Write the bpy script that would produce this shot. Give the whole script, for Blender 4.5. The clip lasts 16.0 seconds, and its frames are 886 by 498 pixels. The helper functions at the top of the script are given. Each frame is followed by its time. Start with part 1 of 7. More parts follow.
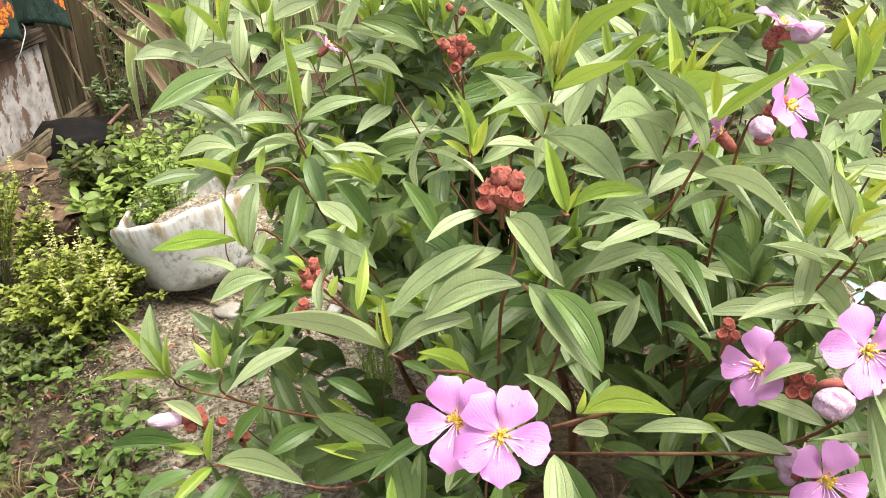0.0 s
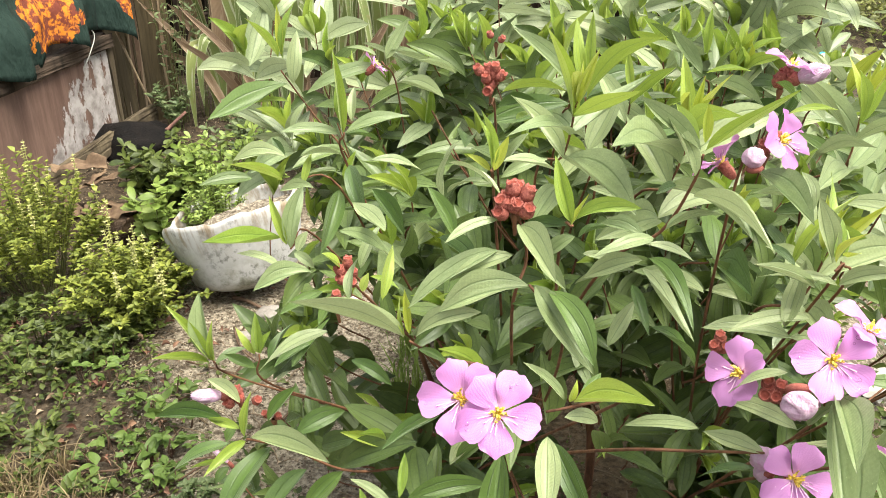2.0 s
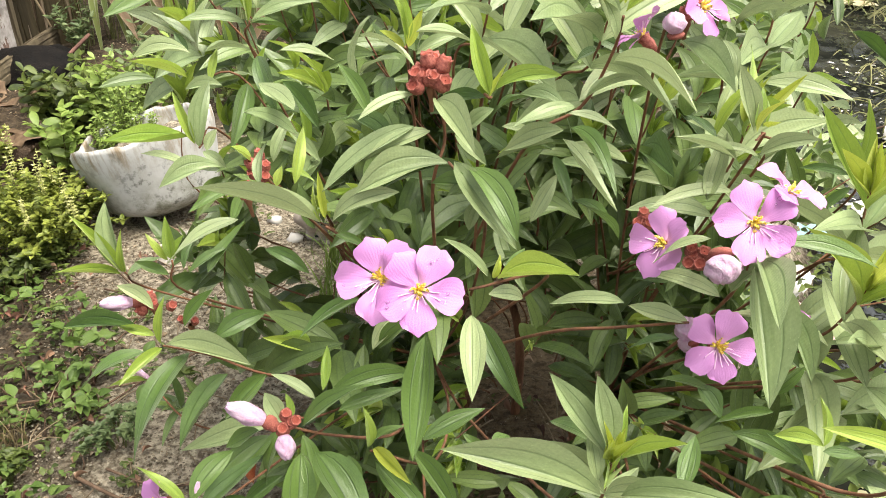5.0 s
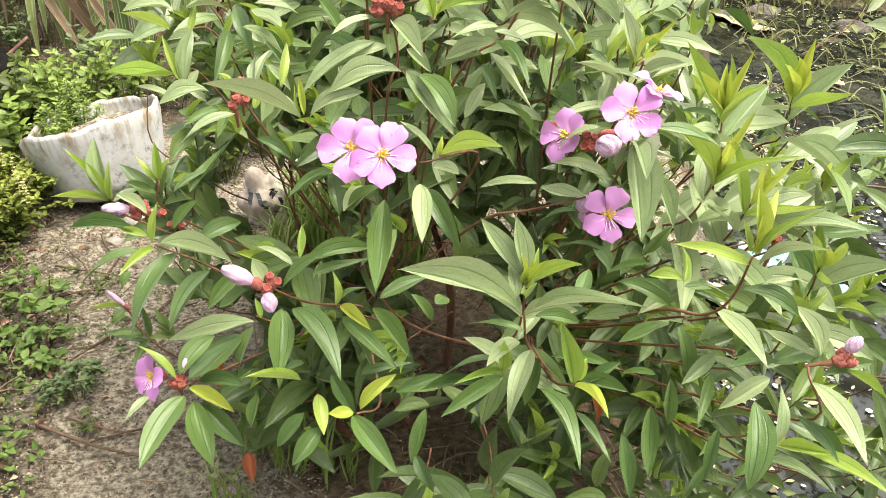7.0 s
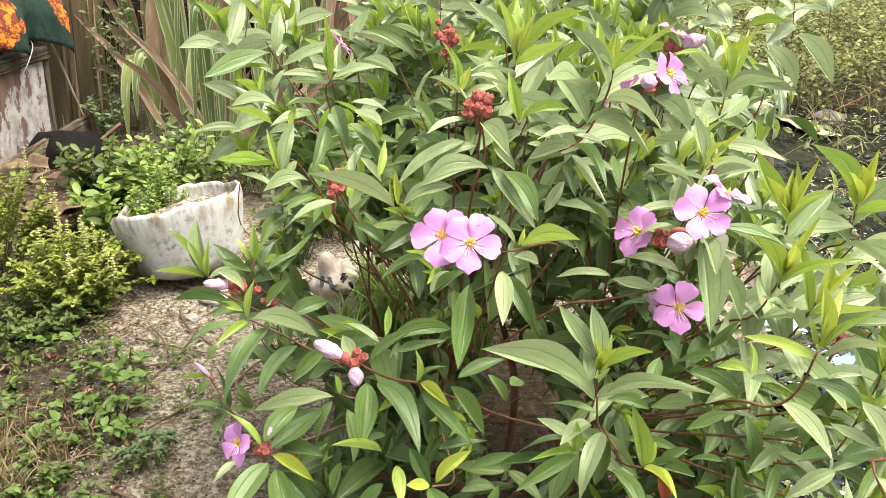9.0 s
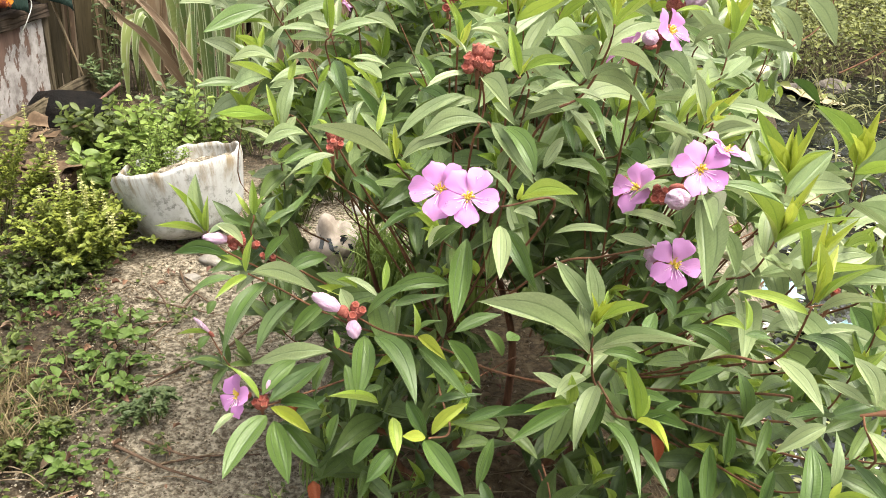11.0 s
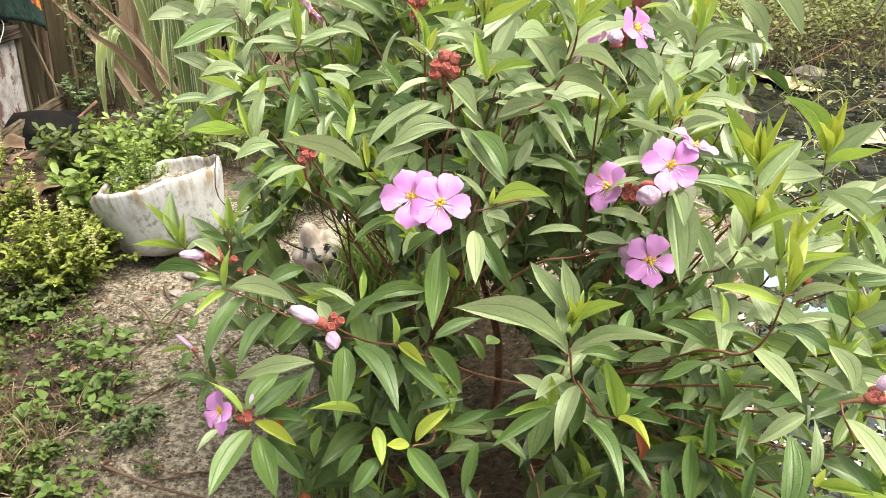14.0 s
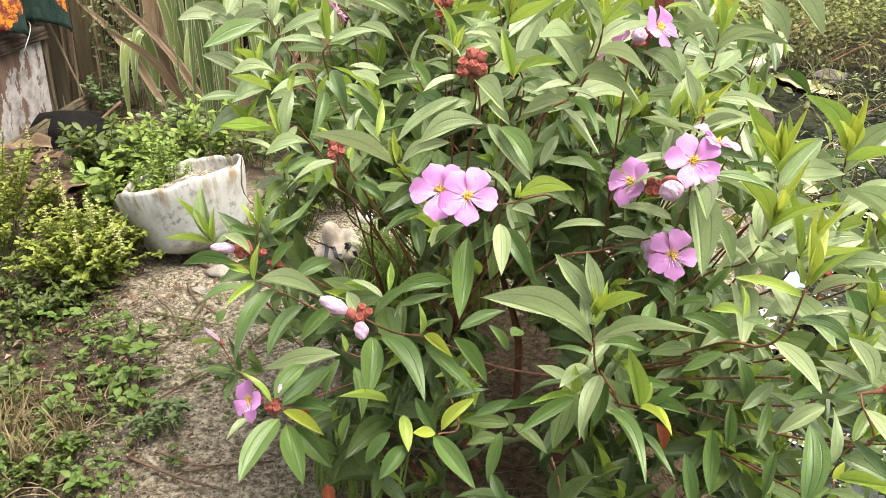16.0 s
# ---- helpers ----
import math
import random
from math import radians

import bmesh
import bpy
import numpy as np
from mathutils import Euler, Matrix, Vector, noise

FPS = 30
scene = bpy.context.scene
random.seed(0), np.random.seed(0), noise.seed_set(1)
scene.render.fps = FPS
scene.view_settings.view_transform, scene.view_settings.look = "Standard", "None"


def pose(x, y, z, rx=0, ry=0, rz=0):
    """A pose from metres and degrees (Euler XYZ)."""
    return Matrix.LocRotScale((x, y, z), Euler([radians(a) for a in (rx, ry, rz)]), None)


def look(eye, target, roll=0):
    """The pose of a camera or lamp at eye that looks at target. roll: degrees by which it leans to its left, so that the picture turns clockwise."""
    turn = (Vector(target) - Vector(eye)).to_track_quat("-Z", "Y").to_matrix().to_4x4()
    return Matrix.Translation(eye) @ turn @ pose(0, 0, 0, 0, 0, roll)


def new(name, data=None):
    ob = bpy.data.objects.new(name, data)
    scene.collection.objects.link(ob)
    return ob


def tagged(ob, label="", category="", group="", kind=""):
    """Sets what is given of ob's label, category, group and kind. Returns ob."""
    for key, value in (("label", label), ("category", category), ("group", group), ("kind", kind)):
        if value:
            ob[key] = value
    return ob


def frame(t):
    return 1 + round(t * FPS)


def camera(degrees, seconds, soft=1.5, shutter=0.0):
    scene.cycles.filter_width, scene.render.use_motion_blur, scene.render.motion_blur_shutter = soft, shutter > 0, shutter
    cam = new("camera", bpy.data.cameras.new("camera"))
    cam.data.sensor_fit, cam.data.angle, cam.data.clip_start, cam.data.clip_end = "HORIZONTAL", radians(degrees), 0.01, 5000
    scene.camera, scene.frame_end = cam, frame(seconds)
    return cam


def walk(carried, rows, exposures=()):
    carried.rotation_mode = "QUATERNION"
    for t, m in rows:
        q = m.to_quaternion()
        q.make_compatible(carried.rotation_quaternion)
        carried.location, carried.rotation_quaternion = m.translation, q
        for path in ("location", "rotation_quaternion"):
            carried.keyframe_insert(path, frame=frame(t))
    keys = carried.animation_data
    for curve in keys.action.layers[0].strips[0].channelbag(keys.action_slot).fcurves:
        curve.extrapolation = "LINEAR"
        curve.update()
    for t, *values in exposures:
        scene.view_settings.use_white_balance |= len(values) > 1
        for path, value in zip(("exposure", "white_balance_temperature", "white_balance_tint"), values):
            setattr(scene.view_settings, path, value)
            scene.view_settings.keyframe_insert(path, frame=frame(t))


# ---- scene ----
cam = camera(54.0, 16.0, soft=0.9)
PATH = [
    (0, (0.047, 0.411, 1.149), (-0.1, 2.19, 0.247), -2.6),
    (0.5, (0.049, 0.401, 1.147), (-0.136, 2.187, 0.267), -2.1),
    (1, (0.057, 0.403, 1.16), (-0.175, 2.17, 0.253), -3.3),
    (1.5, (0.061, 0.361, 1.152), (-0.165, 2.15, 0.286), -1.6),
    (2, (0.071, 0.341, 1.168), (-0.174, 2.132, 0.312), -0.7),
    (2.5, (0.072, 0.341, 1.152), (-0.159, 2.11, 0.248), -0.8),
    (3, (0.061, 0.341, 1.159), (-0.17, 2.115, 0.265), -1.2),
    (3.5, (0.072, 0.351, 1.148), (-0.107, 2.116, 0.223), -0.9),
    (4, (0.082, 0.352, 1.124), (-0.051, 2.08, 0.127), -0.5),
    (4.2, (0.079, 0.356, 1.125), (-0.026, 2.079, 0.116), -0.4),
    (6.3, (0.075, 0.235, 1.12), (0.028, 2.023, 0.224), -0.3),
    (6.5, (0.064, 0.189, 1.115), (0.047, 1.994, 0.253), 0.1),
    (7, (0.06, 0.136, 1.102), (0.153, 1.897, 0.158), 2.2),
    (7.5, (0.064, 0.117, 1.104), (0.109, 1.898, 0.193), 0.2),
    (8, (0.055, 0.103, 1.117), (0.067, 1.908, 0.255), 1.0),
    (8.5, (0.043, 0.094, 1.116), (0.053, 1.918, 0.297), 2.2),
    (9, (0.036, 0.078, 1.122), (-0.009, 1.928, 0.363), 2.6),
    (9.5, (0.044, 0.077, 1.121), (0.058, 1.924, 0.354), 3.7),
    (10, (0.04, 0.07, 1.112), (0.009, 1.906, 0.318), 3.6),
    (10.2, (0.039, 0.07, 1.109), (0.005, 1.897, 0.296), 3.6),
    (12.3, (0.043, 0.073, 1.116), (0.0, 1.891, 0.284), 2.2),
    (12.5, (0.046, 0.073, 1.114), (0.014, 1.894, 0.286), 2.1),
    (13, (0.048, 0.072, 1.115), (0.027, 1.892, 0.286), 1.8),
    (13.5, (0.055, 0.073, 1.115), (0.038, 1.89, 0.281), 1.2),
    (14, (0.052, 0.072, 1.116), (0.037, 1.895, 0.294), 1.0),
    (14.5, (0.053, 0.07, 1.119), (0.03, 1.902, 0.317), 1.4),
    (15, (0.049, 0.063, 1.12), (0.021, 1.894, 0.317), 1.3),
    (15.5, (0.045, 0.057, 1.115), (0.027, 1.876, 0.286), 0.8),
    (16, (0.042, 0.048, 1.115), (-0.01, 1.873, 0.299), 0.9),
]
walk(cam, [(t, look(eye, target, roll)) for t, eye, target, roll in PATH], exposures=[(0, 1.47), (3, 1.44), (4, 1.38), (6.4, 1.45), (7, 1.57), (8.5, 1.60), (9.4, 1.54), (10, 1.51), (12.5, 1.49), (16, 1.49)])

# ---- light ----
world = bpy.data.worlds.new("sky")
scene.world = world
world.use_nodes = True
wn = world.node_tree
sky = wn.nodes.new("ShaderNodeTexSky")
sky.sky_type, sky.sun_disc = "NISHITA", False
sky.sun_elevation, sky.sun_rotation = radians(68), radians(110)
sky.air_density, sky.dust_density, sky.ozone_density = 1.0, 4.0, 1.0
haze = wn.nodes.new("ShaderNodeHueSaturation")
haze.inputs["Saturation"].default_value = 0.18
wn.links.new(sky.outputs[0], haze.inputs["Color"])
wn.links.new(haze.outputs[0], wn.nodes["Background"].inputs[0])
wn.nodes["Background"].inputs[1].default_value = 0.132
sun = new("sun", bpy.data.lights.new("sun", "SUN"))
sun.data.energy, sun.data.angle, sun.data.color = 3.0, radians(44), (1.0, 0.925, 0.79)
sun.matrix_world = look((1.9, 0.5, 6.0), (0, 1.2, 0.5))

# ---- materials ----


class Nodes:
    """A small writer of node materials."""

    def __init__(self, name):
        self.mat = bpy.data.materials.new(name)
        self.mat.use_nodes = True
        self.tree = self.mat.node_tree
        self.bsdf = self.tree.nodes["Principled BSDF"]
        self.out = self.tree.nodes["Material Output"]

    def node(self, kind, **settings):
        n = self.tree.nodes.new(kind)
        for key, value in settings.items():
            if key in n.inputs:
                self.put(n, key, value)
        return n

    def put(self, n, key, value):
        if isinstance(value, bpy.types.NodeSocket):
            self.tree.links.new(value, n.inputs[key])
        else:
            if isinstance(value, tuple) and len(value) == 3 and n.inputs[key].type == "RGBA":
                value = (*value, 1)
            n.inputs[key].default_value = value

    def mix(self, fac, a, b, blend="MIX"):
        n = self.tree.nodes.new("ShaderNodeMixRGB")
        n.blend_type = blend
        for key, value in (("Fac", fac), ("Color1", a), ("Color2", b)):
            if isinstance(value, tuple) and len(value) == 3:
                value = (*value, 1)
            self.put(n, key, value)
        return n.outputs[0]

    def math(self, op, a, b=0.0, c=0.0):
        n = self.tree.nodes.new("ShaderNodeMath")
        n.operation = op
        for k, value in enumerate((a, b, c)):
            if isinstance(value, bpy.types.NodeSocket):
                self.tree.links.new(value, n.inputs[k])
            else:
                n.inputs[k].default_value = value
        return n.outputs[0]

    def ramp(self, fac, *stops):
        n = self.tree.nodes.new("ShaderNodeValToRGB")
        els = n.color_ramp.elements
        while len(els) < len(stops):
            els.new(0.5)
        for e, (at, col) in zip(els, stops):
            e.position = at
            e.color = (*col, 1) if isinstance(col, tuple) else (col, col, col, 1)
        self.tree.links.new(fac, n.inputs[0])
        return n.outputs[0]

    def noise(self, scale, detail=4.0, rough=0.55, where="Object", stretch=(1, 1, 1)):
        c = self.tree.nodes.new("ShaderNodeTexCoord").outputs[where]
        if stretch != (1, 1, 1):
            m = self.tree.nodes.new("ShaderNodeMapping")
            m.inputs["Scale"].default_value = stretch
            self.tree.links.new(c, m.inputs[0])
            c = m.outputs[0]
        n = self.node("ShaderNodeTexNoise", Vector=c, Scale=scale, Detail=detail, Roughness=rough)
        return n.outputs[0]

    def voronoi(self, scale, where="Object", out="Distance"):
        c = self.tree.nodes.new("ShaderNodeTexCoord").outputs[where]
        n = self.node("ShaderNodeTexVoronoi", Vector=c, Scale=scale)
        return n.outputs[out]

    def bump(self, height, strength=0.3, distance=0.002):
        n = self.node("ShaderNodeBump", Height=height, Strength=strength, Distance=distance)
        self.tree.links.new(n.outputs[0], self.bsdf.inputs["Normal"])
        return n.outputs[0]

    def finish(self, color, rough=0.6, spec=0.4, translucent=0.0, glow=None):
        if isinstance(color, tuple):
            color = (*color, 1)
        self.put(self.bsdf, "Base Color", color)
        self.put(self.bsdf, "Roughness", rough)
        self.put(self.bsdf, "Specular IOR Level", spec)
        if translucent:
            t = self.tree.nodes.new("ShaderNodeBsdfTranslucent")
            self.put(t, "Color", glow if glow else color)
            m = self.tree.nodes.new("ShaderNodeMixShader")
            m.inputs[0].default_value = translucent
            self.tree.links.new(self.bsdf.outputs[0], m.inputs[1])
            self.tree.links.new(t.outputs[0], m.inputs[2])
            self.tree.links.new(m.outputs[0], self.out.inputs[0])
        return self.mat


def leaf_material(name, dark, light, vein, per_island=False, rough=0.43, translucent=0.28, veins=True, spots=0.35, spec=0.65):
    s = Nodes(name)
    dark, light = (dark[0] * 1.05, dark[1], dark[2]), (light[0] * 1.03, light[1], light[2])
    if per_island:
        rnd = s.tree.nodes.new("ShaderNodeNewGeometry").outputs["Random Per Island"]
    else:
        rnd = s.tree.nodes.new("ShaderNodeObjectInfo").outputs["Random"]
    col = s.mix(rnd, dark, light)
    grain = 13.0 if per_island else 1.0
    col = s.mix(s.math("MULTIPLY", s.ramp(s.noise(5 * grain, 5, 0.7), (0.35, 0.0), (0.7, 1.0)), 0.32), col, tuple(c * 1.4 for c in light))
    col = s.mix(s.math("MULTIPLY", s.ramp(s.noise(34 * grain, 5, 0.7), (0.4, 0.0), (0.75, 1.0)), spots), col, tuple(c * 0.55 for c in dark))
    if veins:
        uv = s.tree.nodes.new("ShaderNodeTexCoord").outputs["UV"]
        sep = s.node("ShaderNodeSeparateXYZ", Vector=uv)
        u = s.math("ABSOLUTE", s.math("MULTIPLY_ADD", sep.outputs[0], 2.0, -1.0))
        mid = s.math("SUBTRACT", 1.0, s.math("DIVIDE", u, 0.085))
        side = s.math("SUBTRACT", 1.0, s.math("DIVIDE", s.math("ABSOLUTE", s.math("SUBTRACT", u, 0.54)), 0.055))
        lines = s.math("MAXIMUM", s.math("MAXIMUM", mid, s.math("MULTIPLY", side, 0.75)), 0.0)
        wave = s.math("SINE", s.math("MULTIPLY_ADD", sep.outputs[1], 170.0, s.math("MULTIPLY", u, 11.0)))
        cross = s.math("MULTIPLY", wave, 0.045)
        s.bump(s.math("ADD", s.math("SUBTRACT", cross, lines), s.math("MULTIPLY", s.noise(10 * grain, 4, 0.65), 0.9)), 0.45, 0.0012)
        col = s.mix(s.math("MULTIPLY", lines, 0.62), col, vein)
        pale = s.ramp(s.noise(55 * grain, 3, 0.6), (0.66, 0.0), (0.72, 0.5))
        col = s.mix(pale, col, tuple(min(1, c * 1.7 + 0.03) for c in light))
    if veins:
        s.put(s.bsdf, "Sheen Weight", 0.16)
        s.put(s.bsdf, "Sheen Tint", (0.95, 1.0, 0.86, 1.0))
        s.put(s.bsdf, "Sheen Roughness", 0.45)
    return s.finish(col, rough, spec if veins else 0.3, translucent, s.mix(0.5, col, light))


M = {
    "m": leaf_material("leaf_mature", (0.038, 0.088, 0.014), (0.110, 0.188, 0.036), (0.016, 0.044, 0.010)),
    # pale green; the sky sheen on upper leaves is put into this colour
    "l": leaf_material("leaf_pale", (0.140, 0.212, 0.078), (0.315, 0.385, 0.185), (0.052, 0.112, 0.022)),
    "y": leaf_material("leaf_young", (0.165, 0.285, 0.034), (0.330, 0.430, 0.070), (0.09, 0.20, 0.028), rough=0.40, translucent=0.34),
    "s": leaf_material("leaf_new", (0.265, 0.365, 0.034), (0.450, 0.500, 0.070), (0.20, 0.32, 0.03), rough=0.40, translucent=0.36),
    # lighter copy of the fill leaves: stronger sky light put into the colour
    "upper": leaf_material("leaf_upper_skylit", (0.135, 0.205, 0.090), (0.390, 0.460, 0.255), (0.050, 0.09, 0.02), per_island=True),
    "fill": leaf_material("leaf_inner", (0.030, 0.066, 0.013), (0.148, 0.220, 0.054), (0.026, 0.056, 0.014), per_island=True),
}


def bark_material():
    s = Nodes("bark_reddish")
    col = s.mix(s.ramp(s.noise(40, 6, 0.7, stretch=(1, 1, 0.2)), (0.35, 0.0), (0.65, 1.0)), (0.075, 0.034, 0.018), (0.235, 0.110, 0.058))
    s.bump(s.noise(300, 4, 0.7), 0.5, 0.001)
    return s.finish(col, 0.75, 0.3)


def petal_material():
    s = Nodes("petal_mauve")
    uv = s.tree.nodes.new("ShaderNodeTexCoord").outputs["UV"]
    sep = s.node("ShaderNodeSeparateXYZ", Vector=uv)
    rnd = s.tree.nodes.new("ShaderNodeObjectInfo").outputs["Random"]
    col = s.mix(s.math("MULTIPLY", rnd, 0.7), (0.595, 0.280, 0.575), (0.505, 0.205, 0.500))
    col = s.mix(s.ramp(sep.outputs[1], (0.0, 0.75), (0.3, 0.0)), col, (0.85, 0.60, 0.84))
    wave = s.math("SINE", s.math("MULTIPLY", sep.outputs[0], 70.0))
    streak = s.math("MULTIPLY", s.ramp(s.noise(14, 3, 0.6, "UV", (9, 1, 1)), (0.45, 0.0), (0.7, 1.0)), 0.35)
    col = s.mix(streak, col, (0.56, 0.21, 0.53))
    s.bump(s.math("ADD", s.math("MULTIPLY", wave, 0.10), s.noise(40, 4)), 0.4, 0.0009)
    return s.finish(col, 0.5, 0.35, 0.26, (0.66, 0.30, 0.60))


def plain(name, a, b, scale=20, rough=0.7, spec=0.3, bump=0.3, dist=0.002, translucent=0.0, stretch=(1, 1, 1), lo=0.35, hi=0.65):
    s = Nodes(name)
    n = s.noise(scale, 6, 0.65, stretch=stretch)
    col = s.mix(s.ramp(n, (lo, 0.0), (hi, 1.0)), a, b)
    if bump:
        s.bump(s.noise(scale * 4, 5, 0.7, stretch=stretch), bump, dist)
    return s.finish(col, rough, spec, translucent)


M["bark"] = bark_material()
M["petal"] = petal_material()
M["bud"] = plain("bud_pale_pink", (0.84, 0.66, 0.79), (0.72, 0.42, 0.63), 2.2, 0.6, 0.3, 0.6, 0.05, 0.12)
M["capsule"] = plain("capsule_red", (0.17, 0.036, 0.028), (0.38, 0.130, 0.095), 420, 0.65, 0.3, 0.6, 0.001)
M["hollow"] = plain("capsule_inside", (0.17, 0.035, 0.025), (0.25, 0.07, 0.05), 200, 0.9, 0.1, 0)
M["stamen"] = plain("stamen_yellow", (0.90, 0.68, 0.08), (0.93, 0.80, 0.24), 300, 0.6, 0.3, 0, 0, 0.2)
M["filament"] = plain("filament_pale", (0.86, 0.64, 0.80), (0.84, 0.54, 0.76), 300, 0.6, 0.3, 0, 0, 0.2)


def ground_material():
    s = Nodes("sandy_soil")
    big = s.ramp(s.noise(2.2, 5, 0.6), (0.38, 0.0), (0.62, 1.0))
    col = s.mix(big, (0.190, 0.160, 0.117), (0.320, 0.276, 0.208))
    col = s.mix(s.ramp(s.noise(9, 6, 0.7), (0.50, 0.0), (0.64, 0.6)), col, (0.150, 0.118, 0.080))
    grit = s.ramp(s.noise(80, 3, 0.6), (0.38, 0.0), (0.50, 0.45), (0.62, 1.0))
    col = s.mix(0.72, col, s.mix(grit, (0.090, 0.067, 0.043), (0.600, 0.525, 0.400)))
    col = s.mix(s.ramp(s.voronoi(210), (0.0, 0.6), (0.30, 0.0)), col, (0.40, 0.36, 0.285))
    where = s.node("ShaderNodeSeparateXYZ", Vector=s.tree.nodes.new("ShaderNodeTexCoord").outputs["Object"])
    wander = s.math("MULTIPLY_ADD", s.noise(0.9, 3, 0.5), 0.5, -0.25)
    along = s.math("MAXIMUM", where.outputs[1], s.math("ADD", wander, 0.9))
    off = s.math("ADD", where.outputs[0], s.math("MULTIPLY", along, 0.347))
    # darker soil under the weeds; the shade among them is in this colour too
    shaded_soil = s.ramp(s.math("ADD", off, s.math("MULTIPLY", s.noise(6, 5, 0.65), 0.45)), (0.03, 1.0), (0.16, 0.0))
    col = s.mix(s.math("MULTIPLY", shaded_soil, 0.85), col, s.mix(s.ramp(s.noise(38, 6, 0.75), (0.42, 0.0), (0.62, 1.0)), (0.018, 0.012, 0.007), (0.090, 0.062, 0.036)))
    # brown litter round the shrub's foot, darkened for the shade beneath it
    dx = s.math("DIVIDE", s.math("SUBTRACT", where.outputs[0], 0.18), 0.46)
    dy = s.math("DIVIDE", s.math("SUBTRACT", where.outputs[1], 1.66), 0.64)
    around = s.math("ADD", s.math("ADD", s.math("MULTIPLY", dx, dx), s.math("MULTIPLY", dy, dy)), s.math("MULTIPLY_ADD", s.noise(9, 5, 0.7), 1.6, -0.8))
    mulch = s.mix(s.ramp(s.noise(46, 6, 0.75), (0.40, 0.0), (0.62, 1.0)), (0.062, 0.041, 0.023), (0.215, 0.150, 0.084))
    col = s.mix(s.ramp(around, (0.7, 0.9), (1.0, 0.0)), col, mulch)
    # ground behind the pot: shade by the fence painted in along with dark litter
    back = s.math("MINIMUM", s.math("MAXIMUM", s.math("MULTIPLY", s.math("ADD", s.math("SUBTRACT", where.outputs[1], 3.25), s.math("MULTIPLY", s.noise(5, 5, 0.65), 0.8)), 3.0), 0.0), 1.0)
    shore = s.math("MULTIPLY_ADD", along, -0.30, where.outputs[0])
    mud = s.math("MINIMUM", s.math("MAXIMUM", s.math("MULTIPLY", s.math("ADD", s.math("SUBTRACT", shore, 0.22), s.math("ADD", s.math("MULTIPLY", s.noise(7, 4, 0.6), 0.2), s.math("MULTIPLY_ADD", s.noise(1.1, 4, 0.6), 0.8, -0.4))), 6.0), 0.0), 1.0)
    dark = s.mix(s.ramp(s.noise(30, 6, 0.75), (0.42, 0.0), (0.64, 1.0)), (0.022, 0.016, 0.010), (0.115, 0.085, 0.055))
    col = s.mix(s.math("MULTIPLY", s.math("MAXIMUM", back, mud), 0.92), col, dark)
    c = s.math("ADD", s.noise(60, 8, 0.85), s.math("MULTIPLY", s.noise(260, 4, 0.7), 0.5))
    s.bump(c, 1.0, 0.012)
    return s.finish(col, 0.95, 0.15)


def water_material():
    s = Nodes("dark_water")
    col = s.mix(s.ramp(s.noise(3, 5, 0.6), (0.45, 0.0), (0.65, 1.0)), (0.008, 0.009, 0.007), (0.030, 0.030, 0.020))
    s.bump(s.math("ADD", s.noise(5, 3, 0.5), s.math("MULTIPLY", s.noise(22, 3, 0.6), 0.35)), 0.14, 0.03)
    # mirror patches and dull patches painted in, for the broken reflection of the sky
    clear = s.ramp(s.noise(15, 7, 0.72, stretch=(1.0, 0.7, 1)), (0.49, 0.0), (0.55, 1.0))
    return s.finish(col, 0.03, clear)


M["ground"] = ground_material()
M["water"] = water_material()
M["litter"] = plain("dry_litter", (0.085, 0.055, 0.032), (0.30, 0.22, 0.14), 6, 0.9, 0.2, 0.4)
M["twig"] = plain("twig_brown", (0.06, 0.036, 0.022), (0.15, 0.10, 0.066), 30, 0.9, 0.2, 0.4)
M["dry"] = plain("dry_leaf_tan", (0.085, 0.052, 0.031), (0.24, 0.165, 0.10), 14, 0.8, 0.3, 0.5, 0.003, 0.15, (1, 1, 1))
M["dryred"] = plain("dry_leaf_red", (0.20, 0.05, 0.025), (0.33, 0.105, 0.04), 40, 0.6, 0.3, 0.3, 0.001, 0.25)


def pot_material():
    s = Nodes("weathered_white_plastic")
    col = s.mix(s.ramp(s.noise(5, 6, 0.65), (0.35, 0.0), (0.7, 1.0)), (0.52, 0.52, 0.51), (0.38, 0.38, 0.355))
    streak = s.ramp(s.noise(26, 6, 0.7, stretch=(1, 1, 0.16)), (0.46, 0.0), (0.60, 0.9))
    z = s.node("ShaderNodeSeparateXYZ", Vector=s.tree.nodes.new("ShaderNodeTexCoord").outputs["UV"]).outputs[1]
    rim = s.ramp(z, (0.55, 0.0), (0.92, 1.0))
    col = s.mix(s.math("MULTIPLY", streak, rim), col, (0.22, 0.16, 0.085))
    mould = s.math("MULTIPLY", s.ramp(s.noise(38, 6, 0.7), (0.52, 0.0), (0.62, 0.85)), s.ramp(s.noise(6, 3), (0.4, 0.15), (0.62, 1.0)))
    col = s.mix(mould, col, (0.10, 0.105, 0.085))
    moss = s.math("MULTIPLY", s.ramp(s.noise(15, 6, 0.75), (0.47, 0.0), (0.62, 0.8)), s.ramp(z, (0.25, 1.0), (0.6, 0.0)))
    col = s.mix(moss, col, (0.16, 0.165, 0.11))
    s.bump(s.noise(60, 5), 0.35, 0.002)
    return s.finish(col, 0.6, 0.35)


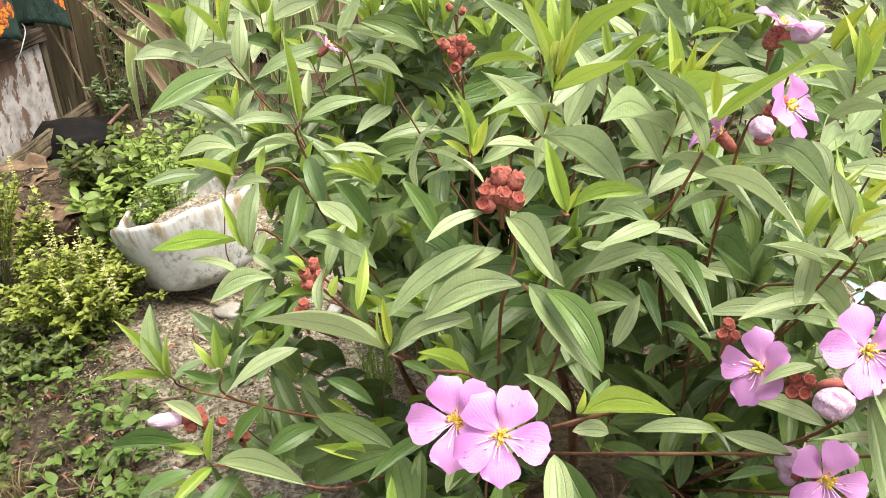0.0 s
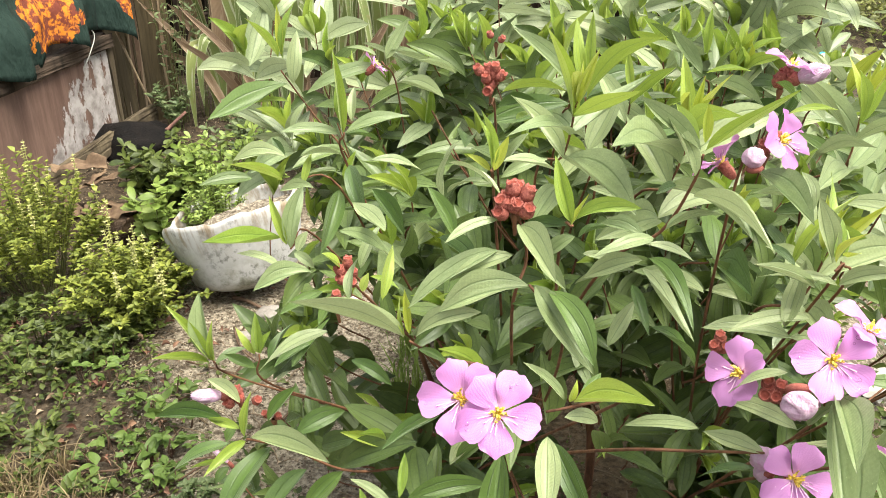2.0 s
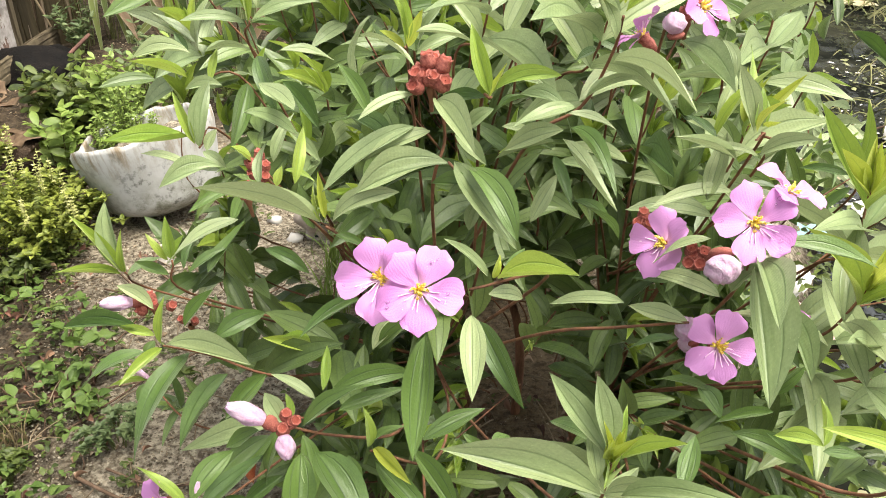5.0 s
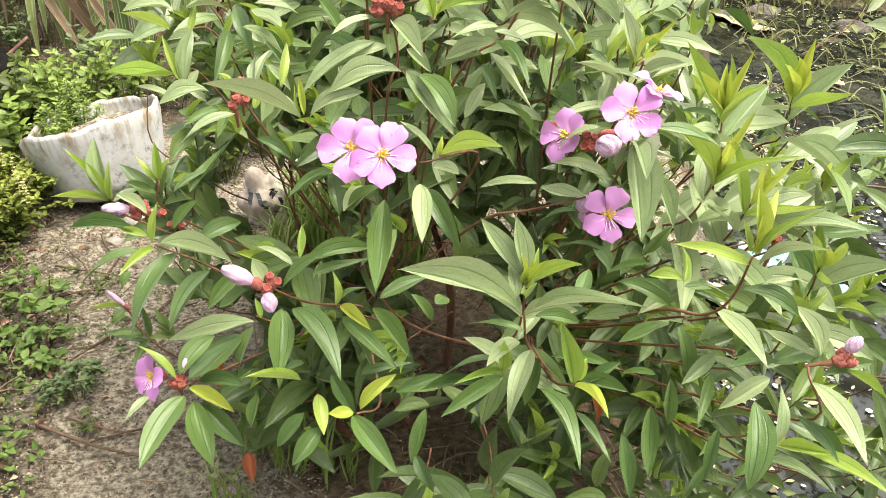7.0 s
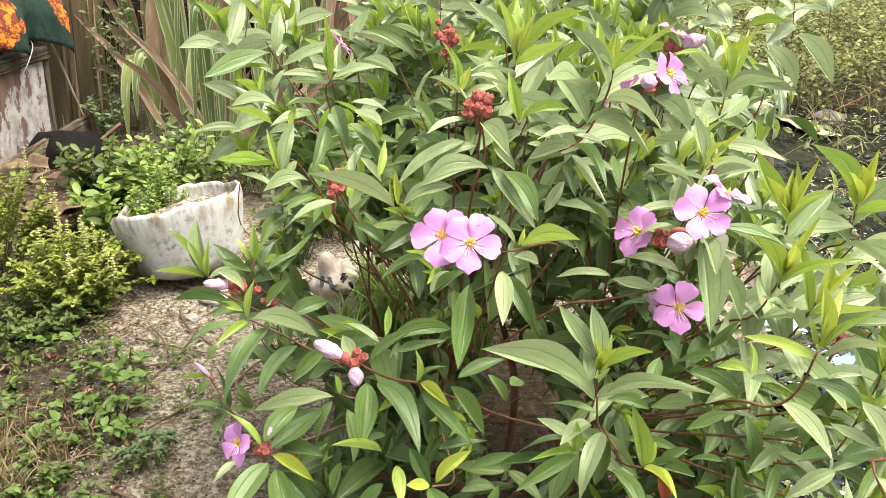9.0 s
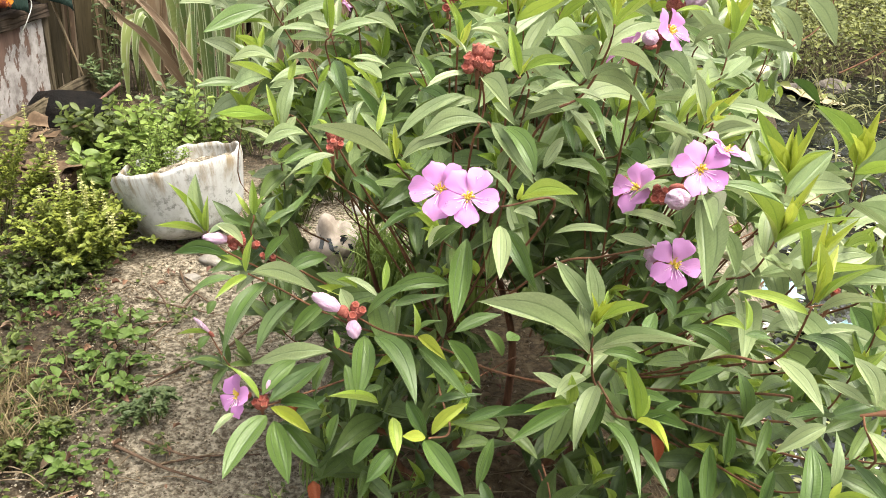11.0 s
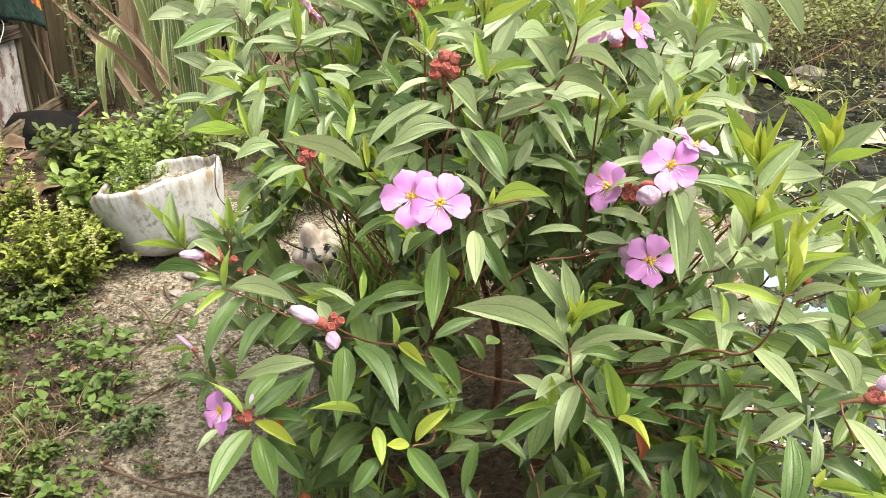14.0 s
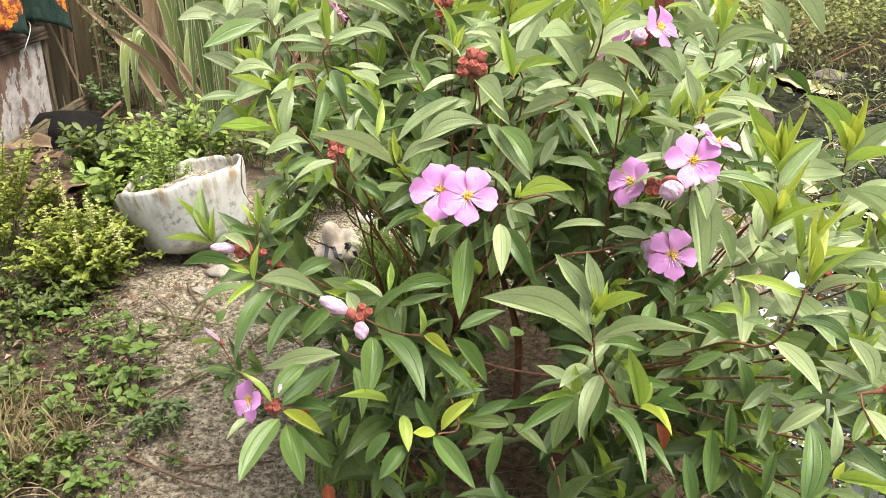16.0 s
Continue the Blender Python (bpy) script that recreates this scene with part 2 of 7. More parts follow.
def board_material():
    s = Nodes("peeling_painted_board")
    wood = s.mix(s.ramp(s.noise(22, 6, 0.7, stretch=(1, 1, 0.12)), (0.35, 0.0), (0.65, 1.0)), (0.095, 0.057, 0.043), (0.175, 0.112, 0.085))
    paint = s.mix(s.ramp(s.noise(15, 6, 0.7), (0.36, 0.0), (0.60, 1.0)), (0.19, 0.17, 0.155), (0.40, 0.37, 0.35))
    x = s.node("ShaderNodeSeparateXYZ", Vector=s.tree.nodes.new("ShaderNodeTexCoord").outputs["UV"])
    edge = s.math("MULTIPLY_ADD", x.outputs[1], 0.36, 0.50)
    side = s.math("MULTIPLY", s.math("SUBTRACT", x.outputs[0], edge), 3.0)
    side = s.math("MAXIMUM", s.math("MINIMUM", side, 0.075), -0.22)
    mask = s.ramp(s.math("ADD", s.noise(13, 7, 0.72, stretch=(1, 1, 0.5)), side), (0.50, 0.0), (0.52, 1.0))
    s.bump(mask, 0.7, 0.003)
    return s.finish(s.mix(mask, wood, paint), 0.8, 0.25)


def cloth_material():
    s = Nodes("dark_printed_cloth")
    base = s.mix(s.noise(12, 3), (0.010, 0.022, 0.017), (0.022, 0.040, 0.032))
    at = s.node("ShaderNodeSeparateXYZ", Vector=s.tree.nodes.new("ShaderNodeTexCoord").outputs["Object"])
    print_mask = None
    for y, z, ry, rz in ((3.36, 0.60, 0.17, 0.16), (3.90, 0.60, 0.055, 0.12), (2.95, 0.80, 0.16, 0.15), (3.62, 0.85, 0.14, 0.12)):
        dy = s.math("DIVIDE", s.math("SUBTRACT", at.outputs[1], y), ry)
        dz = s.math("DIVIDE", s.math("SUBTRACT", at.outputs[2], z), rz)
        one = s.math("SUBTRACT", 1.15, s.math("ADD", s.math("MULTIPLY", dy, dy), s.math("MULTIPLY", dz, dz)))
        print_mask = one if print_mask is None else s.math("MAXIMUM", print_mask, one)
    flower = s.ramp(s.math("ADD", print_mask, s.math("MULTIPLY_ADD", s.noise(16, 3, 0.6), 2.2, -1.1)), (0.40, 0.0), (0.46, 1.0))
    inner = s.ramp(s.noise(30, 4, 0.7), (0.47, 0.0), (0.56, 1.0))
    orange = s.mix(inner, (0.13, 0.035, 0.022), (0.54, 0.18, 0.02))
    s.bump(s.math("ADD", s.noise(9, 4, 0.6, stretch=(1, 1.6, 0.5)), s.math("MULTIPLY", s.noise(500, 2), 0.02)), 0.8, 0.05)
    return s.finish(s.mix(flower, base, orange), 0.9, 0.15)


def strap_material(name, a, b, stripe, per_island=False, translucent=0.2):
    s = Nodes(name)
    uv = s.tree.nodes.new("ShaderNodeTexCoord").outputs["UV"]
    sep = s.node("ShaderNodeSeparateXYZ", Vector=uv)
    rnd = s.tree.nodes.new("ShaderNodeObjectInfo").outputs["Random"]
    col = s.mix(rnd, a, b)
    lines = s.ramp(s.noise(5, 2, 0.5, "UV", (0.75, 0.10, 1)), (0.54, 0.0), (0.60, 1.0))
    col = s.mix(s.math("MULTIPLY", lines, 0.85), col, stripe)
    u = s.math("ABSOLUTE", s.math("MULTIPLY_ADD", sep.outputs[0], 2.0, -1.0))
    col = s.mix(s.ramp(u, (0.82, 0.0), (0.92, 0.8)), col, stripe)
    col = s.mix(s.ramp(s.noise(25, 5, 0.7), (0.58, 0.0), (0.7, 0.6)), col, (0.30, 0.22, 0.12))
    s.bump(s.math("SINE", s.math("MULTIPLY", sep.outputs[0], 90.0)), 0.3, 0.0008)
    return s.finish(col, 0.55, 0.35, translucent)


M["pot"] = pot_material()
M["board"] = board_material()
M["cloth"] = cloth_material()
M["strap"] = strap_material("strap_leaf_green", (0.105, 0.155, 0.048), (0.280, 0.335, 0.105), (0.50, 0.54, 0.34))
M["strapdry"] = strap_material("strap_leaf_dry", (0.155, 0.098, 0.062), (0.33, 0.235, 0.150), (0.40, 0.31, 0.21))
M["wood"] = plain("old_wood", (0.040, 0.030, 0.020), (0.130, 0.105, 0.065), 14, 0.9, 0.2, 0.6, 0.004, 0, (1, 1, 0.1))
# slat brown and the near-black behind it both carry the fence's shade
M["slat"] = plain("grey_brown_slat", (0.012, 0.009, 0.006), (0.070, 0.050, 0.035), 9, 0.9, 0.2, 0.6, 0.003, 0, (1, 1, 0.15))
M["backing"] = plain("gap_shade_black", (0.006, 0.005, 0.004), (0.026, 0.019, 0.014), 7, 0.95, 0.1, 0.6, 0.004, 0, (1, 1, 0.15))
M["trunk"] = plain("palm_trunk_bark", (0.034, 0.026, 0.014), (0.135, 0.105, 0.056), 14, 0.9, 0.2, 0.7, 0.006, 0, (1, 1, 0.08))
M["black"] = plain("black_plastic", (0.003, 0.003, 0.003), (0.010, 0.008, 0.007), 20, 0.75, 0.12, 0.8, 0.010)
M["soil"] = plain("dark_soil", (0.028, 0.020, 0.014), (0.085, 0.060, 0.042), 30, 0.95, 0.1, 0.9, 0.01)
M["sack"] = plain("dirty_white_sack", (0.24, 0.195, 0.155), (0.50, 0.44, 0.38), 9, 0.8, 0.25, 0.5, 0.004)
M["ink"] = plain("black_print", (0.012, 0.014, 0.016), (0.03, 0.035, 0.04), 30, 0.7, 0.3, 0)
M["white"] = plain("white_wrapper", (0.36, 0.34, 0.30), (0.52, 0.51, 0.48), 9, 0.45, 0.4, 0.4, 0.003)
M["cyan"] = plain("cyan_wrapper", (0.15, 0.31, 0.34), (0.30, 0.42, 0.43), 12, 0.4, 0.4, 0.4, 0.003)
M["blue"] = plain("blue_plastic", (0.01, 0.30, 0.48), (0.05, 0.42, 0.60), 12, 0.35, 0.5, 0.2)
M["pinkpack"] = plain("faded_pink_packet", (0.52, 0.30, 0.27), (0.66, 0.50, 0.45), 10, 0.5, 0.4, 0.3)
M["cream"] = plain("cream_paper", (0.27, 0.215, 0.115), (0.43, 0.37, 0.24), 8, 0.7, 0.3, 0.3)
M["stone"] = plain("grey_stone", (0.060, 0.052, 0.044), (0.19, 0.165, 0.14), 14, 0.9, 0.2, 0.9, 0.02)
M["paving"] = plain("pale_grey_stone", (0.20, 0.18, 0.155), (0.36, 0.335, 0.295), 18, 0.9, 0.2, 0.8, 0.01)
M["cane"] = plain("pale_cane", (0.17, 0.125, 0.075), (0.34, 0.26, 0.16), 20, 0.7, 0.3, 0.3)
M["reddish"] = plain("reddish_stick", (0.075, 0.038, 0.030), (0.16, 0.085, 0.065), 30, 0.8, 0.2, 0.4)
M["drop"] = plain("water_drop", (1, 1, 1), (1, 1, 1), 5, 0.0, 0.5, 0)
M["drop"].node_tree.nodes["Principled BSDF"].inputs["Transmission Weight"].default_value = 1.0
M["drop"].node_tree.nodes["Principled BSDF"].inputs["IOR"].default_value = 1.33
M["string"] = plain("pale_string", (0.28, 0.28, 0.25), (0.40, 0.39, 0.35), 60, 0.8, 0.2, 0)
HERB = leaf_material("herb_leaf", (0.050, 0.085, 0.012), (0.270, 0.310, 0.055), (0.2, 0.3, 0.05), True, 0.5, 0.28, False)
WEED = leaf_material("weed_leaf", (0.012, 0.025, 0.005), (0.112, 0.150, 0.030), (0.1, 0.2, 0.04), True, 0.5, 0.22, False)
BRIGHT = leaf_material("bright_leaf", (0.095, 0.165, 0.026), (0.250, 0.335, 0.080), (0.2, 0.3, 0.05), True, 0.42, 0.28, False)
FARLEAF = leaf_material("bank_leaf", (0.022, 0.034, 0.008), (0.230, 0.255, 0.070), (0.2, 0.3, 0.05), True, 0.5, 0.2, False)
VINE = leaf_material("vine_leaf", (0.050, 0.085, 0.030), (0.140, 0.185, 0.075), (0.2, 0.3, 0.05), True, 0.5, 0.2, False)
GRASS = leaf_material("grass_blade", (0.095, 0.165, 0.028), (0.235, 0.320, 0.075), (0.2, 0.3, 0.05), True, 0.5, 0.25, False)
M["stalk"] = plain("green_stalk", (0.070, 0.085, 0.024), (0.15, 0.16, 0.05), 20, 0.7, 0.3, 0)
SPIKE = plain("herb_spike", (0.38, 0.40, 0.13), (0.52, 0.50, 0.23), 60, 0.7, 0.2, 0, 0, 0.2)

# ---- tools ----
UP = Vector((0, 0, 1))
WHERE = {}


def mesh(name, verts, faces, mats, uvs=None, smooth=True, index=None):
    me = bpy.data.meshes.new(name)
    me.from_pydata([tuple(v) for v in verts], [], faces)
    for m in mats if isinstance(mats, (list, tuple)) else [mats]:
        me.materials.append(m)
    if uvs is not None:
        layer = me.uv_layers.new(name="UVMap")
        loops = np.empty(len(me.loops), dtype=np.int32)
        me.loops.foreach_get("vertex_index", loops)
        layer.data.foreach_set("uv", np.asarray(uvs, dtype=np.float32)[loops].ravel())
    if smooth:
        me.polygons.foreach_set("use_smooth", np.ones(len(me.polygons), dtype=bool))
    if index is not None:
        me.polygons.foreach_set("material_index", np.asarray(index, dtype=np.int32))
    me.update()
    return me


def place(ob, m, parent=None, label=""):
    """Puts ob at the world pose m, under a parent if one is given."""
    WHERE[ob.name] = m
    if parent is not None:
        ob.parent = parent
        m = WHERE[parent.name].inverted() @ m
    ob.matrix_basis = m
    if label:
        ob["label"] = label
    return ob


def part(name, data, parent, m=None, label=""):
    return place(new(name, data), m if m is not None else Matrix(), parent, label)


def thing(name, at, label, category, group="", kind=""):
    return tagged(place(new(name), Matrix.Translation(at)), label, category, group, kind)


def frame_of(a, b, face, roll=0.0):
    """Axes with y along a to b and z as near as can be to face, rolled about y."""
    y = (b - a).normalized()
    z = face - face.dot(y) * y
    z = z.normalized() if z.length > 1e-4 else y.orthogonal().normalized()
    x = y.cross(z)
    return Matrix((x, y, z)).transposed().to_4x4() @ Matrix.Rotation(roll, 4, "Y")


def blade(name, mat, nlong=8, nwide=4, shape="lance", arch=0.06, fold=0.10, wave=0.0, twist=0.0, seed=0):
    """A leaf blade from (0,0,0) to (0,1,0), 1 wide, with uv across and along."""
    rng = random.Random(seed)
    verts, uvs, faces = [], [], []
    ph = rng.uniform(0, 6.28)
    for i in range(nlong + 1):
        t = i / nlong
        if shape == "lance":
            w = 1.72 * t ** 0.78 * (1 - t) ** 1.04 + 0.012 * (1 - t)
        elif shape == "ovate":
            w = 0.5 * (math.sin(math.pi * t ** 0.62) ** 0.85 if 0 < t < 1 else 0) + 0.03 * (1 - t)
        elif shape == "round":
            w = 0.5 * (math.sin(math.pi * t ** 1.15) ** 0.65 if 0 < t < 1 else 0) + 0.03 * (1 - t)
        elif shape == "petal":
            w = 0.5 * (0.13 + 0.87 * math.sin(min(1.0, t / 0.78) * math.pi / 2) ** 1.6) * (1 if t < 0.72 else 0.30 + 0.70 * max(0, 1 - ((t - 0.72) / 0.28) ** 2.6) ** 0.7)
        else:
            w = 0.5 * min(1, 5 * t + 0.3) * (1 - t ** 3.2)
        for j in range(nwide + 1):
            u = -1 + 2 * j / nwide
            z = 4 * arch * t * (1 - t) + fold * abs(u) ** 1.2 * w * 2 + wave * math.sin(9 * t + ph + 2.2 * u) * abs(u)
            x, a = u * w, twist * t
            y = t + 0.035 * t * math.sin(3.1 * u + ph) - 0.03 * t * u * u if shape == "petal" else t
            verts.append((x * math.cos(a), y, z + x * math.sin(a)))
            uvs.append((j / nwide, t))
    k = nwide + 1
    for i in range(nlong):
        for j in range(nwide):
            faces.append((i * k + j, i * k + j + 1, (i + 1) * k + j + 1, (i + 1) * k + j))
    return mesh(name, verts, faces, mat, uvs)


def soup(name, templates, poses, mats):
    """Many copies of small template meshes in one mesh. poses: (template number, 4x4 matrix)."""
    vs, fs, us, at, idx = [], [], [], 0, []
    cache = []
    for me in templates:
        v = np.array([p.co for p in me.vertices])
        f = [tuple(p.vertices) for p in me.polygons]
        u = np.zeros((len(v), 2))
        if me.uv_layers:
            for lo, d in zip(me.loops, me.uv_layers[0].data):
                u[lo.vertex_index] = d.uv
        cache.append((v, f, u))
    for n, m in poses:
        v, f, u = cache[n]
        m = np.array(m)
        vs.append(v @ m[:3, :3].T + m[:3, 3])
        us.append(u)
        fs.extend(tuple(i + at for i in q) for q in f)
        at += len(v)
    return mesh(name, np.concatenate(vs).tolist(), fs, mats, np.concatenate(us))


def smooth_line(points, steps=6):
    """A Catmull-Rom line through points."""
    p = [Vector(q) for q in points]
    p = [2 * p[0] - p[1]] + p + [2 * p[-1] - p[-2]]
    out = []
    for i in range(1, len(p) - 2):
        for s in range(steps):
            t = s / steps
            out.append(0.5 * ((2 * p[i]) + (p[i + 1] - p[i - 1]) * t + (2 * p[i - 1] - 5 * p[i] + 4 * p[i + 1] - p[i + 2]) * t * t
                              + (3 * p[i] - p[i - 1] - 3 * p[i + 1] + p[i + 2]) * t ** 3))
    return out + [p[-2]]


def tube(name, line, r0, r1, mat, sides=7, rough=0.0, seed=0, caps=True):
    rng = random.Random(seed)
    verts, faces = [], []
    n = len(line)
    ref = Vector((0.3, 0.9, 0.2))
    for i, p in enumerate(line):
        d = (line[min(i + 1, n - 1)] - line[max(i - 1, 0)]).normalized()
        x = (ref - ref.dot(d) * d).normalized()
        y = d.cross(x)
        r = r0 + (r1 - r0) * i / (n - 1)
        for k in range(sides):
            a = 2 * math.pi * k / sides
            q = r * (1 + rough * rng.uniform(-1, 1))
            verts.append(p + x * q * math.cos(a) + y * q * math.sin(a))
    for i in range(n - 1):
        for k in range(sides):
            a, b = i * sides + k, i * sides + (k + 1) % sides
            faces.append((a, b, b + sides, a + sides))
    if caps:
        faces += [tuple(range(sides))[::-1], tuple(range((n - 1) * sides, n * sides))]
    return mesh(name, verts, faces, mat)


def lathe(name, profile, mats, sides=12, wob=0.0, seed=0, index=None, squash=None):
    rng = random.Random(seed)
    verts, faces, uvs, idx = [], [], [], []
    for i, (r, z) in enumerate(profile):
        for k in range(sides):
            a = 2 * math.pi * k / sides
            q = r * (1 + wob * rng.uniform(-1, 1))
            verts.append((q * math.cos(a), q * math.sin(a), z))
            uvs.append((k / sides, i / (len(profile) - 1)))
    for i in range(len(profile) - 1):
        for k in range(sides):
            a, b = i * sides + k, i * sides + (k + 1) % sides
            faces.append((a, b, b + sides, a + sides))
            idx.append(index(i) if index else 0)
    return mesh(name, verts, faces, mats, uvs, True, idx)


def jitter_box(name, sx, sy, sz, mat, cuts=(4, 1, 4), amount=0.004, seed=0):
    """A worn plank or block centred on its base, with uv over x and z."""
    bm = bmesh.new()
    bmesh.ops.create_cube(bm, size=1)
    bmesh.ops.subdivide_edges(bm, edges=bm.edges[:], cuts=max(cuts), use_grid_fill=True)
    rng = random.Random(seed)
    uvs = []
    for v in bm.verts:
        uvs.append((v.co.x + 0.5, v.co.z + 0.5))
        edge = sum(abs(abs(c) - 0.5) < 1e-4 for c in v.co)
        pull = 0.006 if edge >= 2 else 0.0
        v.co = Vector((v.co.x * (sx - pull) + rng.uniform(-amount, amount), v.co.y * (sy - pull) + rng.uniform(-amount, amount) * 0.5, (v.co.z + 0.5) * sz + rng.uniform(-amount, amount)))
    me = bpy.data.meshes.new(name)
    bm.to_mesh(me)
    bm.free()
    me.materials.append(mat)
    layer = me.uv_layers.new(name="UVMap")
    for lo, d in zip(me.loops, layer.data):
        d.uv = uvs[lo.vertex_index]
    return me


def crumple(name, sx, sy, mat, n=9, high=0.02, seed=0, thick=0.0015):
    """A crumpled sheet lying flat, with thickness."""
    rng = random.Random(seed)
    off = Vector((rng.uniform(0, 50), rng.uniform(0, 50), 0))
    verts, faces = [], []
    k = n + 1
    for side in (0, 1):
        for i in range(k):
            for j in range(k):
                x, y = (i / n - 0.5) * sx, (j / n - 0.5) * sy
                q = Vector((x, y, 0)) * (3.2 / max(sx, sy)) + off
                e = 1 + 0.14 * noise.noise(q * 1.7)
                verts.append((x * e, y * e, high * (noise.noise(q) + 0.6 * noise.noise(q * 2.4)) + high - side * thick))
    b = k * k
    for i in range(n):
        for j in range(n):
            a = i * k + j
            faces.append((a, a + k, a + k + 1, a + 1))
            faces.append((b + a, b + a + 1, b + a + k + 1, b + a + k))
    ring = [i * k for i in range(k)] + [n * k + j for j in range(1, k)] + [i * k + n for i in range(n - 1, -1, -1)] + [j for j in range(n - 1, 0, -1)]
    for p, q in zip(ring, ring[1:] + ring[:1]):
        faces.append((p, b + p, b + q, q))
    return mesh(name, verts, faces, mat, None, True)

# ---- ground and water ----
POND = -0.12


def bank_x(y):
    return 0.52 + 0.30 * (y - 1.2) + 0.06 * math.sin(3.1 * y) if y > 1.0 else 0.46 + 0.06 * math.sin(3.1 * y)


def step(a, b, v):
    t = max(0.0, min(1.0, (v - a) / (b - a)))
    return t * t * (3 - 2 * t)


def ground_z(x, y):
    q = Vector((x, y, 0))
    z = 0.018 * noise.noise(q * 2.2) + 0.007 * noise.noise(q * 9) + 0.003 * noise.noise(q * 31)
    inside = step(-0.12, 0.35, x - bank_x(y)) * (1 - step(5.1, 6.3, y + 0.25 * math.sin(2 * x))) * (1 - step(9, 12, x)) * step(-1.9, -0.6, y + 0.2 * math.sin(3 * x))
    mound = 0.05 * math.exp(-((x - 0.15) ** 2 + (y - 1.42) ** 2) / 0.10)
    far = 0.10 * step(5.5, 8.0, y) * step(0.5, 2.5, x)
    return z + mound + far - 0.36 * inside


def spread(lo, hi, near, out, grow):
    """Grid lines close together from lo to hi and wider and wider beyond."""
    line = list(np.arange(lo, hi, near))
    d, v = near, lo
    while v > -out:
        d *= grow
        v -= d
        line.insert(0, v)
    d, v = near, line[-1]
    while v < out:
        d *= grow
        v += d
        line.append(v)
    return line


xs, ys = spread(-2.2, 2.6, 0.035, 60, 1.22), spread(0.6, 5.4, 0.035, 60, 1.22)
gv = [(x, y, ground_z(x, y)) for y in ys for x in xs]
nx = len(xs)
gf = [(j * nx + i, j * nx + i + 1, (j + 1) * nx + i + 1, (j + 1) * nx + i) for j in range(len(ys) - 1) for i in range(nx - 1)]
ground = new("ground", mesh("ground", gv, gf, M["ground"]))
tagged(ground, "trodden sandy soil with litter and low weeds", "ground", kind="structure")

wv = [(x, y, POND) for y in (-2, 2, 4, 7.5) for x in (0.2, 2, 5, 12.5)]
wf = [(j * 4 + i, j * 4 + i + 1, (j + 1) * 4 + i + 1, (j + 1) * 4 + i) for j in range(3) for i in range(3)]
water = new("water", mesh("water", wv, wf, M["water"]))
tagged(water, "dark still pond water reflecting a white sky", "water", kind="structure")

# ---- the flowering shrub ----
ROOT = Vector((0.15, 1.42, 0.02))
shrub = thing("flowering_shrub", ROOT, "leafy green shrub with mauve flowers and red seed capsules", "shrub")
OUT = Vector((0.05, -0.40, 0.91))
LEAF = {k: [blade("leaf", M[k], 12, 6, "lance", a, f, 0.012, tw, n) for n, (a, f, tw) in enumerate(((0.05, 0.10, 0.0), (0.10, 0.16, 0.3), (0.03, 0.20, -0.25), (0.13, 0.08, -0.35), (-0.04, 0.13, 0.2)))]
        for k in "mlys"}
lr = random.Random(11)
roots = 0
TAKEN = []
# main stems: the fork of each and its foot
STEMS = [(Vector(a), Vector(b)) for a, b in (
    ((-0.13, 1.52, 0.42), (0.06, 1.52, 0.0)), ((0.02, 1.30, 0.40), (0.10, 1.44, 0.0)), ((0.26, 1.28, 0.36), (0.20, 1.47, 0.0)),
    ((0.42, 1.36, 0.38), (0.26, 1.50, 0.0)), ((0.12, 1.72, 0.52), (0.15, 1.60, 0.0)), ((-0.14, 1.28, 0.22), (0.04, 1.42, 0.0)))]

for n, (fork, foot) in enumerate(STEMS):
    k = 1 if n % 2 else -1
    bends = [fork, fork.lerp(foot, 0.3) + Vector((0.022 * k, 0.02, 0.01)), fork.lerp(foot, 0.62) + Vector((-0.020 * k, 0.0, -0.01)), foot - Vector((0, 0, 0.03))]
    part("main_stem", tube("main_stem", smooth_line(bends, 6), 0.0036, 0.0100, M["bark"], 9, 0.10, 80 + n), shrub)


def branch(node, *via):
    """A stem from its tip back through the given places to the fork of a main stem."""
    global roots
    roots += 1
    pts = [Vector(node)] + [Vector(v) for v in via]
    last = pts[-1]
    fork, foot = min(STEMS, key=lambda q: (q[0] - last).length)
    pts.append(last.lerp(fork, 0.45) + Vector((lr.uniform(-0.02, 0.02), 0.06, -0.05)))
    pts.append(fork)
    line = smooth_line(pts, 6)
    return part("branch", tube("branch", line, 0.0010, 0.0019, M["bark"], 7, 0.07, roots), shrub)


def leaf(stem, a, b, wide, kind):
    """A leaf from its stalk at a to its tip at b; wide is its breadth over its length."""
    a, b = Vector(a), Vector(b)
    TAKEN.extend((a.lerp(b, 0.2), a.lerp(b, 0.5), a.lerp(b, 0.8)))
    size = (b - a).length
    across = min(wide * max(size, 0.036) * 0.82, 0.0235 if wide < 0.32 and (b.z > 0.66 or a.x > 0) else 0.032)
    if b.z < 0.66 and a.x < 0 and kind == "m":
        across = min(across * 1.42, 0.035)
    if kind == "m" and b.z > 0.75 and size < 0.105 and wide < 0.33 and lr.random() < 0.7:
        kind = "l"  # younger and broader up here; the paler colour also stands for sky light
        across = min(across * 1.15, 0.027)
    m = Matrix.Translation(a) @ frame_of(a, b, OUT + Vector((lr.uniform(-0.35, 0.35), lr.uniform(-0.2, 0.2), lr.uniform(-0.25, 0.25))))
    m = m @ Matrix.Diagonal((across, size * 1.03, size, 1))
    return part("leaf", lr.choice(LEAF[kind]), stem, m)


